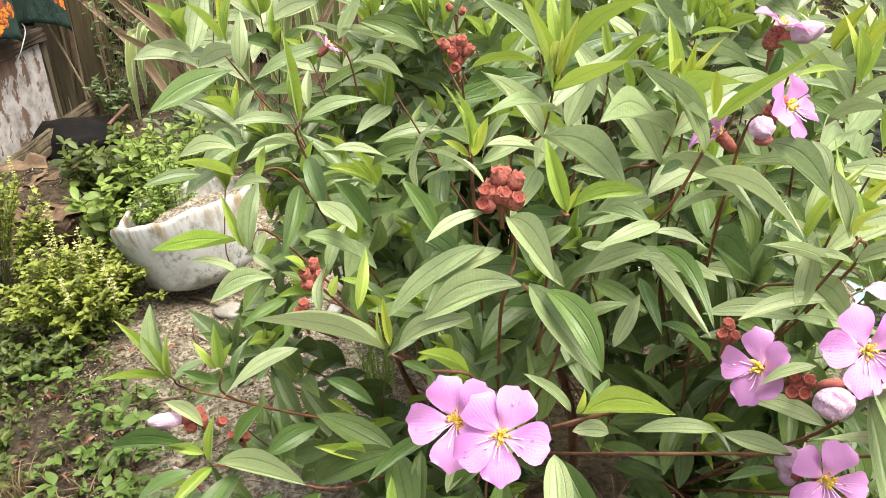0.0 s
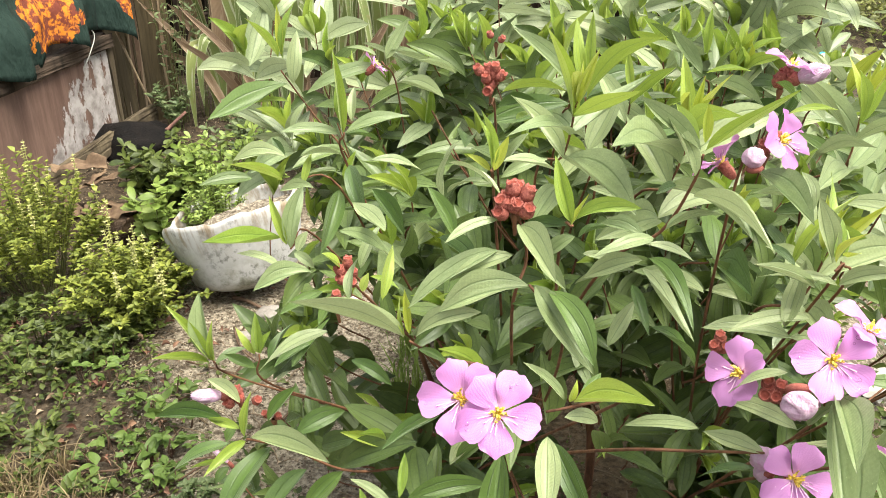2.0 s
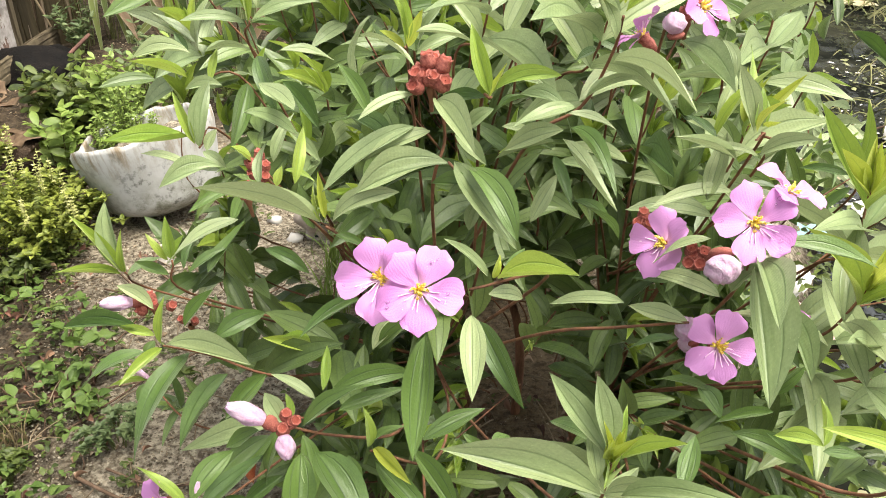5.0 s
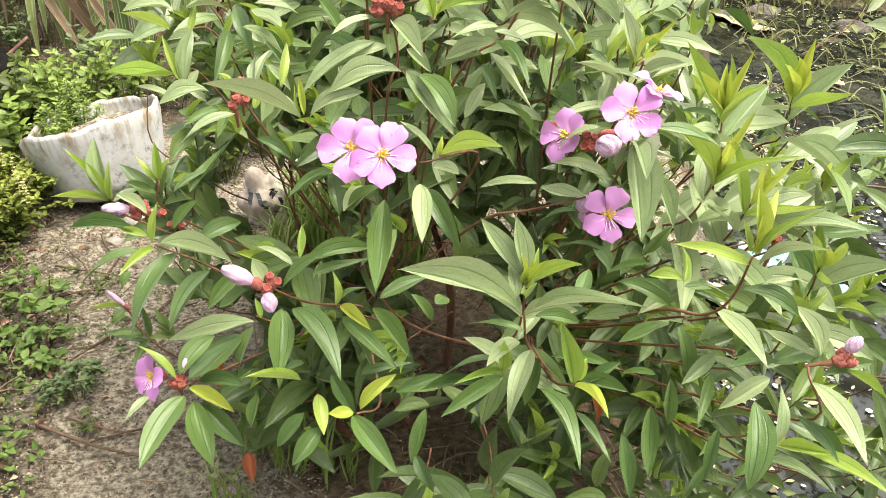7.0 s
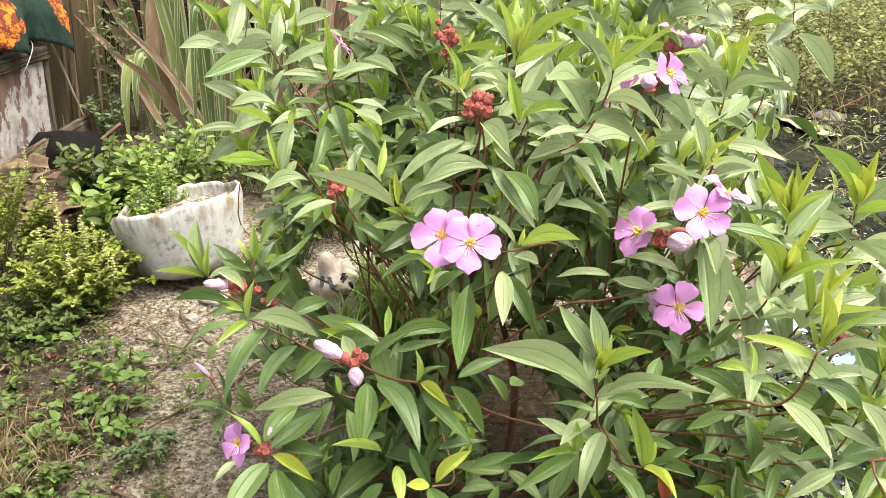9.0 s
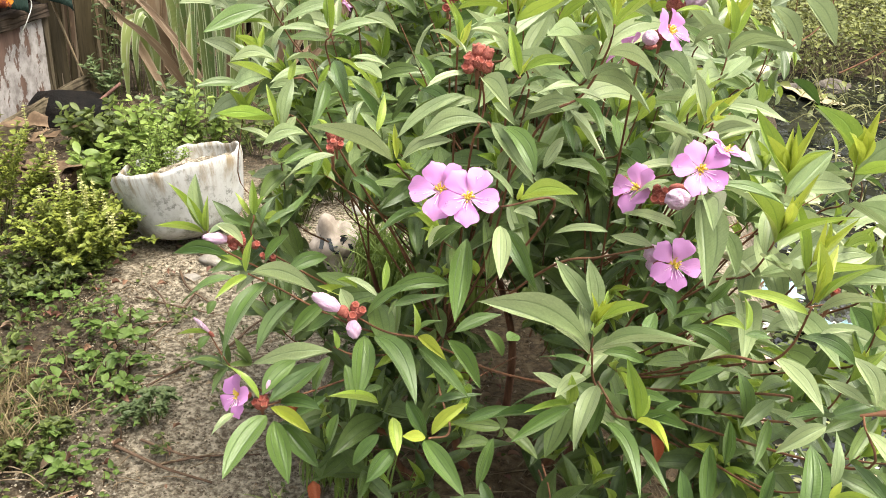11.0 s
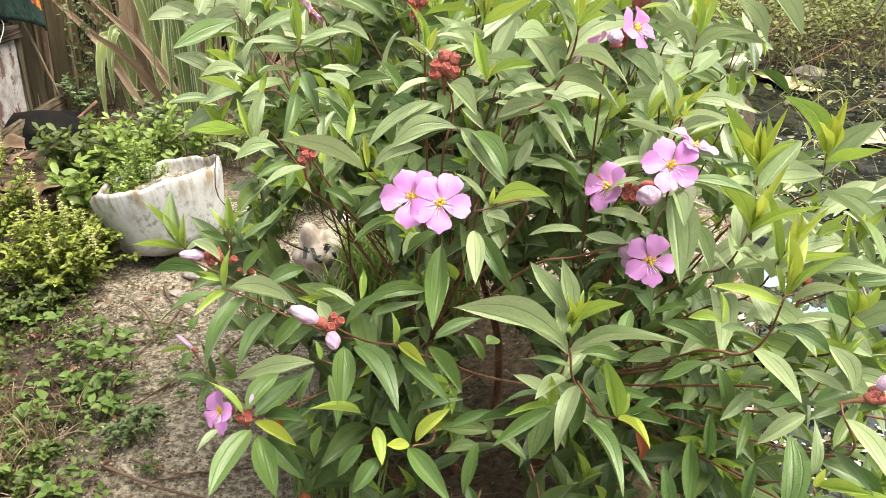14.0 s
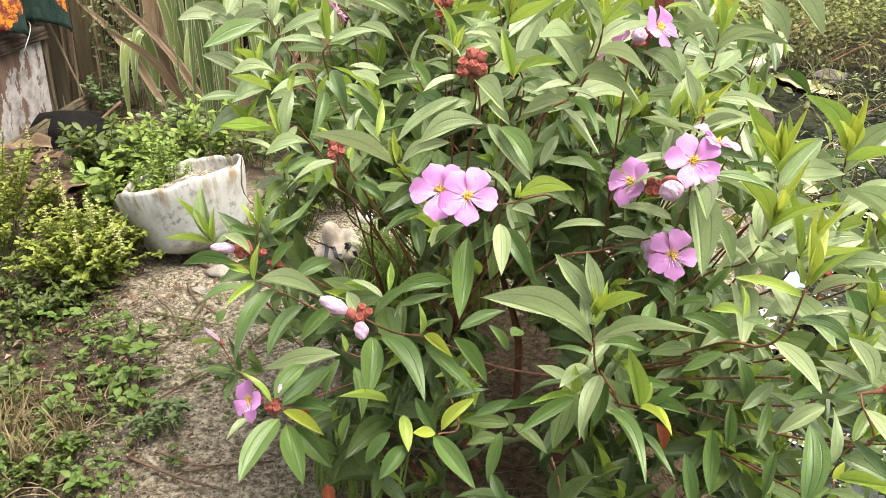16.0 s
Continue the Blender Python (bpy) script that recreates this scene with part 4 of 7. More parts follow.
leaf(b, (0.452, 1.162, 0.746), (0.412, 1.184, 0.744), .3, "m")
leaf(b, (0.455, 1.157, 0.735), (0.425, 1.154, 0.707), .3, "m")
b = branch((0.684, 1.475, 0.681), (0.705, 1.483, 0.598))
leaf(b, (0.683, 1.482, 0.692), (0.613, 1.516, 0.756), .22, "l")
leaf(b, (0.687, 1.478, 0.686), (0.727, 1.451, 0.706), .25, "y")
leaf(b, (0.655, 1.493, 0.687), (0.647, 1.514, 0.717), .3, "y")
leaf(b, (0.678, 1.479, 0.673), (0.640, 1.484, 0.649), .3, "m")
leaf(b, (0.690, 1.468, 0.657), (0.723, 1.432, 0.646), .3, "m")
leaf(b, (0.689, 1.460, 0.633), (0.644, 1.465, 0.601), .3, "m")
b = branch((0.408, 1.391, 0.892), (0.372, 1.431, 0.835))
leaf(b, (0.409, 1.394, 0.892), (0.434, 1.381, 0.946), .3, "s")
leaf(b, (0.410, 1.393, 0.892), (0.422, 1.392, 0.926), .3, "y")
leaf(b, (0.400, 1.391, 0.863), (0.493, 1.329, 0.881), .15, "l")
leaf(b, (0.389, 1.393, 0.856), (0.342, 1.419, 0.900), .3, "m")
leaf(b, (0.463, 1.384, 0.935), (0.509, 1.366, 0.879), .3, "m")
leaf(b, (0.434, 1.396, 0.959), (0.489, 1.398, 0.967), .2, "y")
leaf(b, (0.500, 1.374, 0.954), (0.543, 1.324, 0.896), .3, "m")
leaf(b, (0.388, 1.403, 0.911), (0.355, 1.422, 0.935), .3, "m")
leaf(b, (0.357, 1.408, 0.897), (0.339, 1.401, 0.852), .3, "m")
b = branch((0.470, 1.364, 0.786), (0.477, 1.395, 0.747))
leaf(b, (0.471, 1.367, 0.786), (0.468, 1.376, 0.831), .3, "y")
leaf(b, (0.472, 1.366, 0.784), (0.513, 1.346, 0.775), .25, "y")
leaf(b, (0.455, 1.380, 0.816), (0.431, 1.388, 0.831), .3, "m")
leaf(b, (0.509, 1.366, 0.834), (0.548, 1.340, 0.805), .3, "m")
leaf(b, (0.460, 1.364, 0.761), (0.425, 1.379, 0.785), .3, "m")
b = branch((0.073, 0.838, 0.810), (0.128, 0.873, 0.800))
leaf(b, (0.075, 0.834, 0.792), (0.076, 0.783, 0.762), .36, "l")
leaf(b, (0.080, 0.832, 0.789), (0.109, 0.787, 0.753), .3, "m")
leaf(b, (0.044, 0.829, 0.779), (0.038, 0.773, 0.720), .3, "m")
leaf(b, (-0.001, 0.838, 0.801), (-0.038, 0.814, 0.786), .34, "m")
leaf(b, (0.085, 0.844, 0.817), (0.057, 0.842, 0.846), .25, "l")
leaf(b, (0.092, 0.843, 0.816), (0.141, 0.820, 0.834), .28, "y")
leaf(b, (0.089, 0.843, 0.816), (0.093, 0.846, 0.833), .2, "s")
leaf(b, (0.096, 0.842, 0.815), (0.110, 0.864, 0.827), .3, "m")
leaf(b, (0.086, 0.839, 0.806), (0.109, 0.851, 0.795), .3, "m")
leaf(b, (0.008, 0.824, 0.769), (0.025, 0.849, 0.782), .3, "m")
leaf(b, (0.040, 0.834, 0.790), (0.012, 0.830, 0.766), .3, "m")
b = branch((0.057, 0.904, 0.873), (0.084, 0.927, 0.818))
leaf(b, (0.033, 0.914, 0.895), (-0.030, 0.896, 0.854), .26, "m")
leaf(b, (0.061, 0.907, 0.872), (0.104, 0.865, 0.827), .3, "m")
leaf(b, (0.053, 0.907, 0.872), (0.005, 0.897, 0.852), .28, "m")
leaf(b, (0.136, 0.907, 0.890), (0.171, 0.876, 0.852), .3, "m")
leaf(b, (0.130, 0.907, 0.888), (0.091, 0.913, 0.872), .3, "m")
leaf(b, (0.115, 0.891, 0.833), (0.134, 0.915, 0.858), .3, "m")
leaf(b, (0.179, 0.897, 0.878), (0.144, 0.921, 0.881), .3, "m")
leaf(b, (0.144, 0.893, 0.850), (0.178, 0.895, 0.819), .3, "m")
leaf(b, (0.019, 0.909, 0.877), (-0.014, 0.939, 0.891), .3, "m")
leaf(b, (0.002, 0.915, 0.902), (-0.024, 0.957, 0.925), .3, "m")
leaf(b, (-0.050, 0.913, 0.907), (-0.082, 0.949, 0.913), .3, "m")
leaf(b, (-0.084, 0.908, 0.907), (-0.053, 0.941, 0.872), .3, "m")
b = branch((0.229, 0.865, 0.768), (0.185, 0.904, 0.735), (0.139, 0.941, 0.703))
leaf(b, (0.237, 0.847, 0.726), (0.252, 0.830, 0.711), .5, "m")
leaf(b, (0.223, 0.864, 0.755), (0.188, 0.871, 0.737), .3, "m")
leaf(b, (0.230, 0.867, 0.766), (0.190, 0.885, 0.768), .3, "m")
leaf(b, (0.185, 0.880, 0.774), (0.134, 0.892, 0.764), .25, "m")
leaf(b, (0.246, 0.843, 0.725), (0.209, 0.866, 0.714), .3, "m")
leaf(b, (0.287, 0.828, 0.719), (0.249, 0.829, 0.707), .3, "m")
leaf(b, (0.260, 0.826, 0.701), (0.309, 0.818, 0.680), .3, "m")
leaf(b, (0.306, 0.838, 0.752), (0.285, 0.847, 0.717), .3, "m")
leaf(b, (0.250, 0.871, 0.786), (0.202, 0.901, 0.787), .3, "m")
b = branch((0.161, 0.741, 0.719), (0.170, 0.759, 0.674), (0.198, 0.771, 0.629))
leaf(b, (0.157, 0.745, 0.719), (0.059, 0.740, 0.758), .22, "l")
leaf(b, (0.169, 0.744, 0.720), (0.246, 0.701, 0.750), .24, "l")
leaf(b, (0.159, 0.759, 0.743), (0.125, 0.782, 0.784), .33, "l")
leaf(b, (0.163, 0.758, 0.742), (0.152, 0.771, 0.792), .38, "l")
leaf(b, (0.155, 0.750, 0.727), (0.150, 0.772, 0.750), .4, "l")
leaf(b, (0.169, 0.755, 0.740), (0.204, 0.745, 0.763), .22, "y")
leaf(b, (0.165, 0.756, 0.740), (0.171, 0.762, 0.759), .15, "s")
leaf(b, (0.162, 0.756, 0.739), (0.163, 0.760, 0.753), .2, "s")
leaf(b, (0.205, 0.741, 0.728), (0.219, 0.776, 0.741), .4, "m")
leaf(b, (0.162, 0.735, 0.705), (0.117, 0.749, 0.702), .25, "m")
leaf(b, (0.170, 0.741, 0.716), (0.208, 0.746, 0.706), .3, "m")
b = branch((0.172, 0.752, 0.679), (0.193, 0.770, 0.639))
leaf(b, (0.172, 0.753, 0.674), (0.149, 0.694, 0.644), .34, "l")
leaf(b, (0.144, 0.752, 0.665), (0.096, 0.744, 0.651), .28, "m")
leaf(b, (0.147, 0.745, 0.657), (0.147, 0.749, 0.686), .35, "y")
leaf(b, (0.149, 0.745, 0.657), (0.105, 0.724, 0.658), .22, "y")
leaf(b, (0.179, 0.748, 0.670), (0.169, 0.740, 0.625), .35, "m")
leaf(b, (0.189, 0.747, 0.671), (0.241, 0.721, 0.677), .24, "m")
leaf(b, (0.132, 0.741, 0.647), (0.078, 0.754, 0.629), .3, "m")
b = branch((0.202, 0.711, 0.668), (0.192, 0.748, 0.646))
leaf(b, (0.203, 0.714, 0.667), (0.189, 0.725, 0.721), .3, "y")
leaf(b, (0.204, 0.713, 0.665), (0.222, 0.668, 0.669), .4, "s")
leaf(b, (0.206, 0.715, 0.669), (0.213, 0.722, 0.687), .3, "y")
leaf(b, (0.205, 0.716, 0.670), (0.247, 0.708, 0.664), .3, "m")
leaf(b, (0.201, 0.709, 0.659), (0.177, 0.710, 0.641), .3, "m")
leaf(b, (0.176, 0.716, 0.661), (0.201, 0.654, 0.630), .36, "m")
leaf(b, (0.205, 0.700, 0.649), (0.230, 0.668, 0.624), .3, "m")
leaf(b, (0.146, 0.725, 0.666), (0.095, 0.706, 0.639), .3, "m")
leaf(b, (0.143, 0.726, 0.667), (0.115, 0.714, 0.636), .3, "m")
leaf(b, (0.214, 0.713, 0.669), (0.242, 0.723, 0.682), .3, "m")
b = branch((0.331, 0.718, 0.787), (0.331, 0.739, 0.736), (0.324, 0.771, 0.700), (0.298, 0.816, 0.676))
leaf(b, (0.330, 0.719, 0.779), (0.275, 0.731, 0.790), .25, "y")
leaf(b, (0.337, 0.717, 0.781), (0.372, 0.685, 0.810), .26, "l")
leaf(b, (0.321, 0.714, 0.763), (0.310, 0.747, 0.777), .5, "l")
leaf(b, (0.332, 0.722, 0.787), (0.334, 0.741, 0.836), .22, "s")
leaf(b, (0.335, 0.721, 0.789), (0.351, 0.743, 0.832), .22, "s")
leaf(b, (0.336, 0.721, 0.788), (0.373, 0.708, 0.832), .18, "y")
leaf(b, (0.331, 0.724, 0.789), (0.325, 0.733, 0.810), .2, "y")
leaf(b, (0.334, 0.723, 0.791), (0.343, 0.727, 0.814), .3, "s")
leaf(b, (0.339, 0.708, 0.768), (0.372, 0.714, 0.770), .2, "m")
leaf(b, (0.326, 0.711, 0.762), (0.369, 0.701, 0.745), .3, "m")
b = branch((0.308, 0.774, 0.691), (0.312, 0.810, 0.672))
leaf(b, (0.335, 0.754, 0.671), (0.303, 0.736, 0.651), .38, "l")
leaf(b, (0.295, 0.779, 0.686), (0.255, 0.777, 0.666), .3, "m")
leaf(b, (0.335, 0.774, 0.704), (0.360, 0.711, 0.689), .36, "l")
leaf(b, (0.354, 0.763, 0.699), (0.354, 0.755, 0.673), .4, "m")
leaf(b, (0.330, 0.744, 0.656), (0.314, 0.712, 0.627), .3, "m")
leaf(b, (0.375, 0.728, 0.664), (0.331, 0.715, 0.641), .35, "l")
leaf(b, (0.299, 0.791, 0.708), (0.282, 0.818, 0.708), .3, "m")
leaf(b, (0.305, 0.775, 0.686), (0.316, 0.762, 0.642), .3, "m")
leaf(b, (0.310, 0.793, 0.720), (0.310, 0.815, 0.744), .3, "y")
leaf(b, (0.310, 0.793, 0.720), (0.280, 0.801, 0.721), .35, "y")
leaf(b, (0.310, 0.792, 0.716), (0.334, 0.790, 0.715), .3, "m")
b = branch((0.331, 0.710, 0.699), (0.328, 0.749, 0.680))
leaf(b, (0.345, 0.686, 0.672), (0.331, 0.636, 0.626), .35, "m")
leaf(b, (0.318, 0.681, 0.648), (0.308, 0.662, 0.611), .3, "m")
leaf(b, (0.268, 0.705, 0.652), (0.268, 0.681, 0.597), .3, "m")
leaf(b, (0.244, 0.696, 0.631), (0.252, 0.673, 0.582), .3, "m")
leaf(b, (0.284, 0.715, 0.673), (0.285, 0.705, 0.632), .3, "m")
leaf(b, (0.359, 0.661, 0.650), (0.362, 0.686, 0.689), .35, "l")
leaf(b, (0.273, 0.719, 0.673), (0.250, 0.739, 0.659), .3, "m")
b = branch((0.393, 0.707, 0.691), (0.400, 0.713, 0.631))
leaf(b, (0.403, 0.711, 0.699), (0.381, 0.730, 0.735), .45, "l")
leaf(b, (0.400, 0.712, 0.697), (0.364, 0.735, 0.708), .25, "l")
leaf(b, (0.396, 0.701, 0.680), (0.412, 0.627, 0.660), .33, "l")
leaf(b, (0.420, 0.697, 0.694), (0.442, 0.672, 0.687), .2, "y")
leaf(b, (0.405, 0.702, 0.687), (0.445, 0.706, 0.696), .3, "m")
leaf(b, (0.385, 0.689, 0.654), (0.413, 0.661, 0.631), .3, "m")
b = branch((0.441, 0.808, 0.516), (0.444, 0.825, 0.473))
leaf(b, (0.445, 0.811, 0.518), (0.484, 0.781, 0.533), .3, "y")
leaf(b, (0.461, 0.802, 0.519), (0.521, 0.733, 0.526), .25, "y")
leaf(b, (0.434, 0.805, 0.504), (0.481, 0.758, 0.505), .3, "l")
leaf(b, (0.438, 0.807, 0.509), (0.401, 0.801, 0.484), .3, "m")
leaf(b, (0.442, 0.811, 0.516), (0.452, 0.817, 0.535), .3, "s")
leaf(b, (0.470, 0.816, 0.541), (0.500, 0.778, 0.525), .3, "m")
leaf(b, (0.382, 0.818, 0.489), (0.360, 0.808, 0.456), .3, "m")
b = branch((-0.071, 0.848, 0.680), (-0.034, 0.877, 0.643), (0.013, 0.911, 0.618))
leaf(b, (-0.070, 0.852, 0.681), (-0.081, 0.858, 0.701), .5, "l")
leaf(b, (-0.053, 0.851, 0.675), (-0.006, 0.851, 0.716), .3, "m")
leaf(b, (-0.044, 0.862, 0.693), (-0.078, 0.873, 0.707), .3, "l")
leaf(b, (-0.038, 0.865, 0.699), (-0.038, 0.895, 0.719), .25, "y")
leaf(b, (-0.034, 0.864, 0.695), (0.027, 0.888, 0.699), .25, "m")
leaf(b, (-0.026, 0.859, 0.685), (0.024, 0.883, 0.689), .3, "m")
leaf(b, (-0.054, 0.840, 0.658), (-0.054, 0.795, 0.612), .33, "m")
leaf(b, (-0.051, 0.840, 0.656), (-0.042, 0.815, 0.640), .3, "l")
leaf(b, (-0.043, 0.842, 0.658), (0.004, 0.781, 0.621), .33, "m")
leaf(b, (-0.086, 0.846, 0.675), (-0.114, 0.849, 0.654), .3, "m")
b = branch((-0.118, 1.043, 0.519), (-0.092, 1.076, 0.489))
leaf(b, (-0.120, 1.042, 0.512), (-0.207, 0.980, 0.525), .24, "l")
leaf(b, (-0.133, 1.032, 0.499), (-0.188, 0.975, 0.474), .3, "m")
leaf(b, (-0.122, 1.039, 0.507), (-0.136, 1.002, 0.461), .32, "m")
leaf(b, (-0.113, 1.045, 0.515), (-0.120, 1.055, 0.537), .3, "y")
leaf(b, (-0.102, 1.036, 0.498), (-0.090, 1.005, 0.439), .3, "m")
leaf(b, (-0.158, 0.990, 0.445), (-0.124, 1.015, 0.459), .3, "m")
b = branch((-0.002, 0.847, 0.656), (0.047, 0.874, 0.622))
leaf(b, (-0.003, 0.851, 0.656), (-0.007, 0.856, 0.692), .4, "y")
leaf(b, (0.001, 0.850, 0.656), (0.031, 0.820, 0.649), .3, "s")
leaf(b, (0.002, 0.845, 0.647), (0.055, 0.800, 0.620), .3, "m")
leaf(b, (0.031, 0.850, 0.654), (0.067, 0.814, 0.623), .3, "m")
leaf(b, (-0.001, 0.853, 0.660), (0.026, 0.857, 0.672), .3, "m")
leaf(b, (-0.014, 0.833, 0.630), (-0.020, 0.851, 0.646), .4, "m")
leaf(b, (0.038, 0.854, 0.661), (0.085, 0.879, 0.672), .34, "m")
leaf(b, (0.069, 0.857, 0.666), (0.089, 0.857, 0.636), .3, "m")
leaf(b, (0.093, 0.851, 0.658), (0.105, 0.868, 0.655), .5, "m")
leaf(b, (0.016, 0.837, 0.634), (0.034, 0.823, 0.599), .3, "m")
b = branch((0.019, 0.784, 0.578), (0.040, 0.824, 0.562))
leaf(b, (0.022, 0.789, 0.579), (0.055, 0.799, 0.612), .28, "s")
leaf(b, (0.016, 0.787, 0.577), (-0.006, 0.775, 0.585), .4, "s")
leaf(b, (0.015, 0.785, 0.575), (0.057, 0.727, 0.557), .33, "m")
leaf(b, (-0.018, 0.796, 0.592), (-0.010, 0.763, 0.571), .45, "y")
leaf(b, (-0.015, 0.776, 0.568), (-0.038, 0.750, 0.546), .36, "m")
leaf(b, (-0.034, 0.802, 0.603), (-0.081, 0.779, 0.623), .26, "y")
leaf(b, (-0.031, 0.812, 0.616), (-0.053, 0.809, 0.605), .3, "m")
leaf(b, (-0.006, 0.807, 0.606), (0.016, 0.792, 0.573), .3, "m")
leaf(b, (0.084, 0.790, 0.580), (0.071, 0.763, 0.537), .3, "m")
leaf(b, (0.055, 0.799, 0.591), (0.100, 0.815, 0.601), .3, "m")
leaf(b, (0.023, 0.809, 0.605), (0.070, 0.830, 0.604), .3, "m")
leaf(b, (0.074, 0.763, 0.547), (0.092, 0.737, 0.525), .4, "m")
leaf(b, (-0.030, 0.784, 0.579), (-0.055, 0.775, 0.546), .3, "m")
leaf(b, (-0.072, 0.790, 0.596), (-0.080, 0.783, 0.562), .3, "m")
b = branch((-0.179, 0.901, 0.518), (-0.153, 0.947, 0.502))
leaf(b, (-0.170, 0.905, 0.515), (-0.120, 0.887, 0.497), .28, "s")
leaf(b, (-0.183, 0.908, 0.525), (-0.226, 0.917, 0.563), .28, "y")
leaf(b, (-0.173, 0.899, 0.508), (-0.203, 0.820, 0.480), .3, "m")
leaf(b, (-0.164, 0.897, 0.503), (-0.138, 0.848, 0.456), .3, "m")
leaf(b, (-0.155, 0.897, 0.499), (-0.109, 0.873, 0.461), .3, "m")
leaf(b, (-0.170, 0.910, 0.523), (-0.119, 0.943, 0.555), .28, "m")
leaf(b, (-0.209, 0.891, 0.514), (-0.226, 0.860, 0.505), .35, "l")
leaf(b, (-0.180, 0.911, 0.528), (-0.150, 0.955, 0.548), .3, "m")
leaf(b, (-0.113, 0.916, 0.510), (-0.164, 0.924, 0.509), .25, "m")
b = branch((-0.213, 0.994, 0.642), (-0.182, 1.028, 0.606), (-0.126, 1.059, 0.557))
leaf(b, (-0.216, 0.997, 0.642), (-0.208, 1.006, 0.688), .25, "y")
leaf(b, (-0.215, 0.995, 0.638), (-0.242, 0.953, 0.627), .3, "y")
leaf(b, (-0.221, 0.999, 0.650), (-0.250, 0.994, 0.663), .3, "y")
leaf(b, (-0.211, 0.997, 0.641), (-0.131, 0.983, 0.631), .27, "l")
leaf(b, (-0.191, 0.997, 0.632), (-0.224, 0.914, 0.573), .3, "m")
leaf(b, (-0.156, 0.994, 0.610), (-0.193, 0.942, 0.564), .3, "m")
leaf(b, (-0.230, 0.990, 0.638), (-0.285, 0.966, 0.611), .28, "m")
leaf(b, (-0.234, 0.999, 0.656), (-0.299, 0.989, 0.664), .22, "m")
leaf(b, (-0.222, 1.010, 0.672), (-0.255, 1.017, 0.692), .35, "l")
leaf(b, (-0.195, 1.008, 0.654), (-0.172, 1.033, 0.679), .3, "m")
leaf(b, (-0.121, 0.999, 0.607), (-0.159, 0.977, 0.570), .3, "m")
leaf(b, (-0.168, 1.008, 0.641), (-0.127, 1.039, 0.649), .3, "m")
b = branch((-0.312, 1.157, 0.620), (-0.299, 1.188, 0.578))
leaf(b, (-0.316, 1.159, 0.619), (-0.365, 1.167, 0.684), .22, "y")
leaf(b, (-0.315, 1.160, 0.620), (-0.334, 1.191, 0.688), .3, "l")
leaf(b, (-0.313, 1.160, 0.618), (-0.311, 1.167, 0.668), .26, "y")
leaf(b, (-0.318, 1.158, 0.617), (-0.374, 1.130, 0.635), .24, "y")
leaf(b, (-0.311, 1.159, 0.614), (-0.281, 1.190, 0.620), .3, "m")
b = branch((-0.228, 1.088, 0.678), (-0.225, 1.110, 0.625))
leaf(b, (-0.229, 1.091, 0.678), (-0.230, 1.095, 0.724), .3, "y")
leaf(b, (-0.233, 1.090, 0.677), (-0.252, 1.093, 0.706), .25, "y")
leaf(b, (-0.227, 1.091, 0.677), (-0.217, 1.100, 0.700), .25, "y")
leaf(b, (-0.232, 1.084, 0.664), (-0.266, 1.087, 0.676), .35, "m")
leaf(b, (-0.218, 1.089, 0.667), (-0.200, 1.125, 0.696), .3, "m")
leaf(b, (-0.213, 1.088, 0.663), (-0.174, 1.113, 0.681), .3, "m")
leaf(b, (-0.195, 1.092, 0.662), (-0.160, 1.125, 0.704), .35, "m")
b = branch((-0.336, 1.205, 0.431), (-0.297, 1.216, 0.351))
leaf(b, (-0.338, 1.206, 0.428), (-0.376, 1.180, 0.438), .22, "y")
leaf(b, (-0.334, 1.205, 0.424), (-0.347, 1.187, 0.410), .3, "m")
leaf(b, (-0.330, 1.234, 0.470), (-0.339, 1.218, 0.454), .3, "m")

flower((0.017, 0.819, 0.829), (-0.1, -0.80, 0.55), 0.0315, 43)
flower((0.042, 0.806, 0.829), (0.05, -0.80, 0.58), 0.0325, 58)
flower((0.259, 0.858, 0.852), (-0.12, -0.82, 0.52), 0.0325, 36)
flower((0.283, 0.876, 0.864), (0.35, -0.10, 0.90), 0.030, 20)
flower((0.211, 0.888, 0.819), (-0.75, -0.50, 0.42), 0.03, 80)
flower((0.250, 0.859, 0.752), (0.0, -0.86, 0.45), 0.031, 65)
flower((0.302, 0.892, 0.761), (0.5, 0.2, 0.6), 0.028, 30)
flower((-0.206, 0.909, 0.527), (-0.66, -0.62, 0.35), 0.03, 75)
flower((0.243, 1.017, 0.951), (0.55, -0.60, 0.50), 0.031, 70)
flower((0.211, 1.056, 0.917), (-0.6, 0.35, 0.6), 0.03, 10)
flower((0.289, 1.199, 0.965), (0.35, -0.1, 0.9), 0.03, 30)
flower((-0.183, 1.515, 0.881), (0.65, 0.15, 0.55), 0.024, 30)
bud((-0.241, 1.016, 0.675), (-0.267, 1.002, 0.682), 0.0075)
bud((-0.079, 0.848, 0.682), (-0.107, 0.846, 0.698), 0.0085)
bud((-0.067, 0.845, 0.673), (-0.062, 0.831, 0.660), 0.008)
bud((-0.178, 0.916, 0.525), (-0.174, 0.923, 0.541), 0.0045)
bud((-0.333, 1.205, 0.430), (-0.356, 1.205, 0.454), 0.004)
bud((0.237, 0.844, 0.836), (0.237, 0.831, 0.825), 0.0125)
bud((0.236, 0.869, 0.750), (0.226, 0.876, 0.764), 0.0095)
bud((0.237, 0.872, 0.746), (0.226, 0.869, 0.746), 0.0075)
bud((0.219, 0.977, 0.943), (0.216, 0.977, 0.958), 0.009)
bud((0.296, 1.195, 0.957), (0.321, 1.185, 0.969), 0.01)
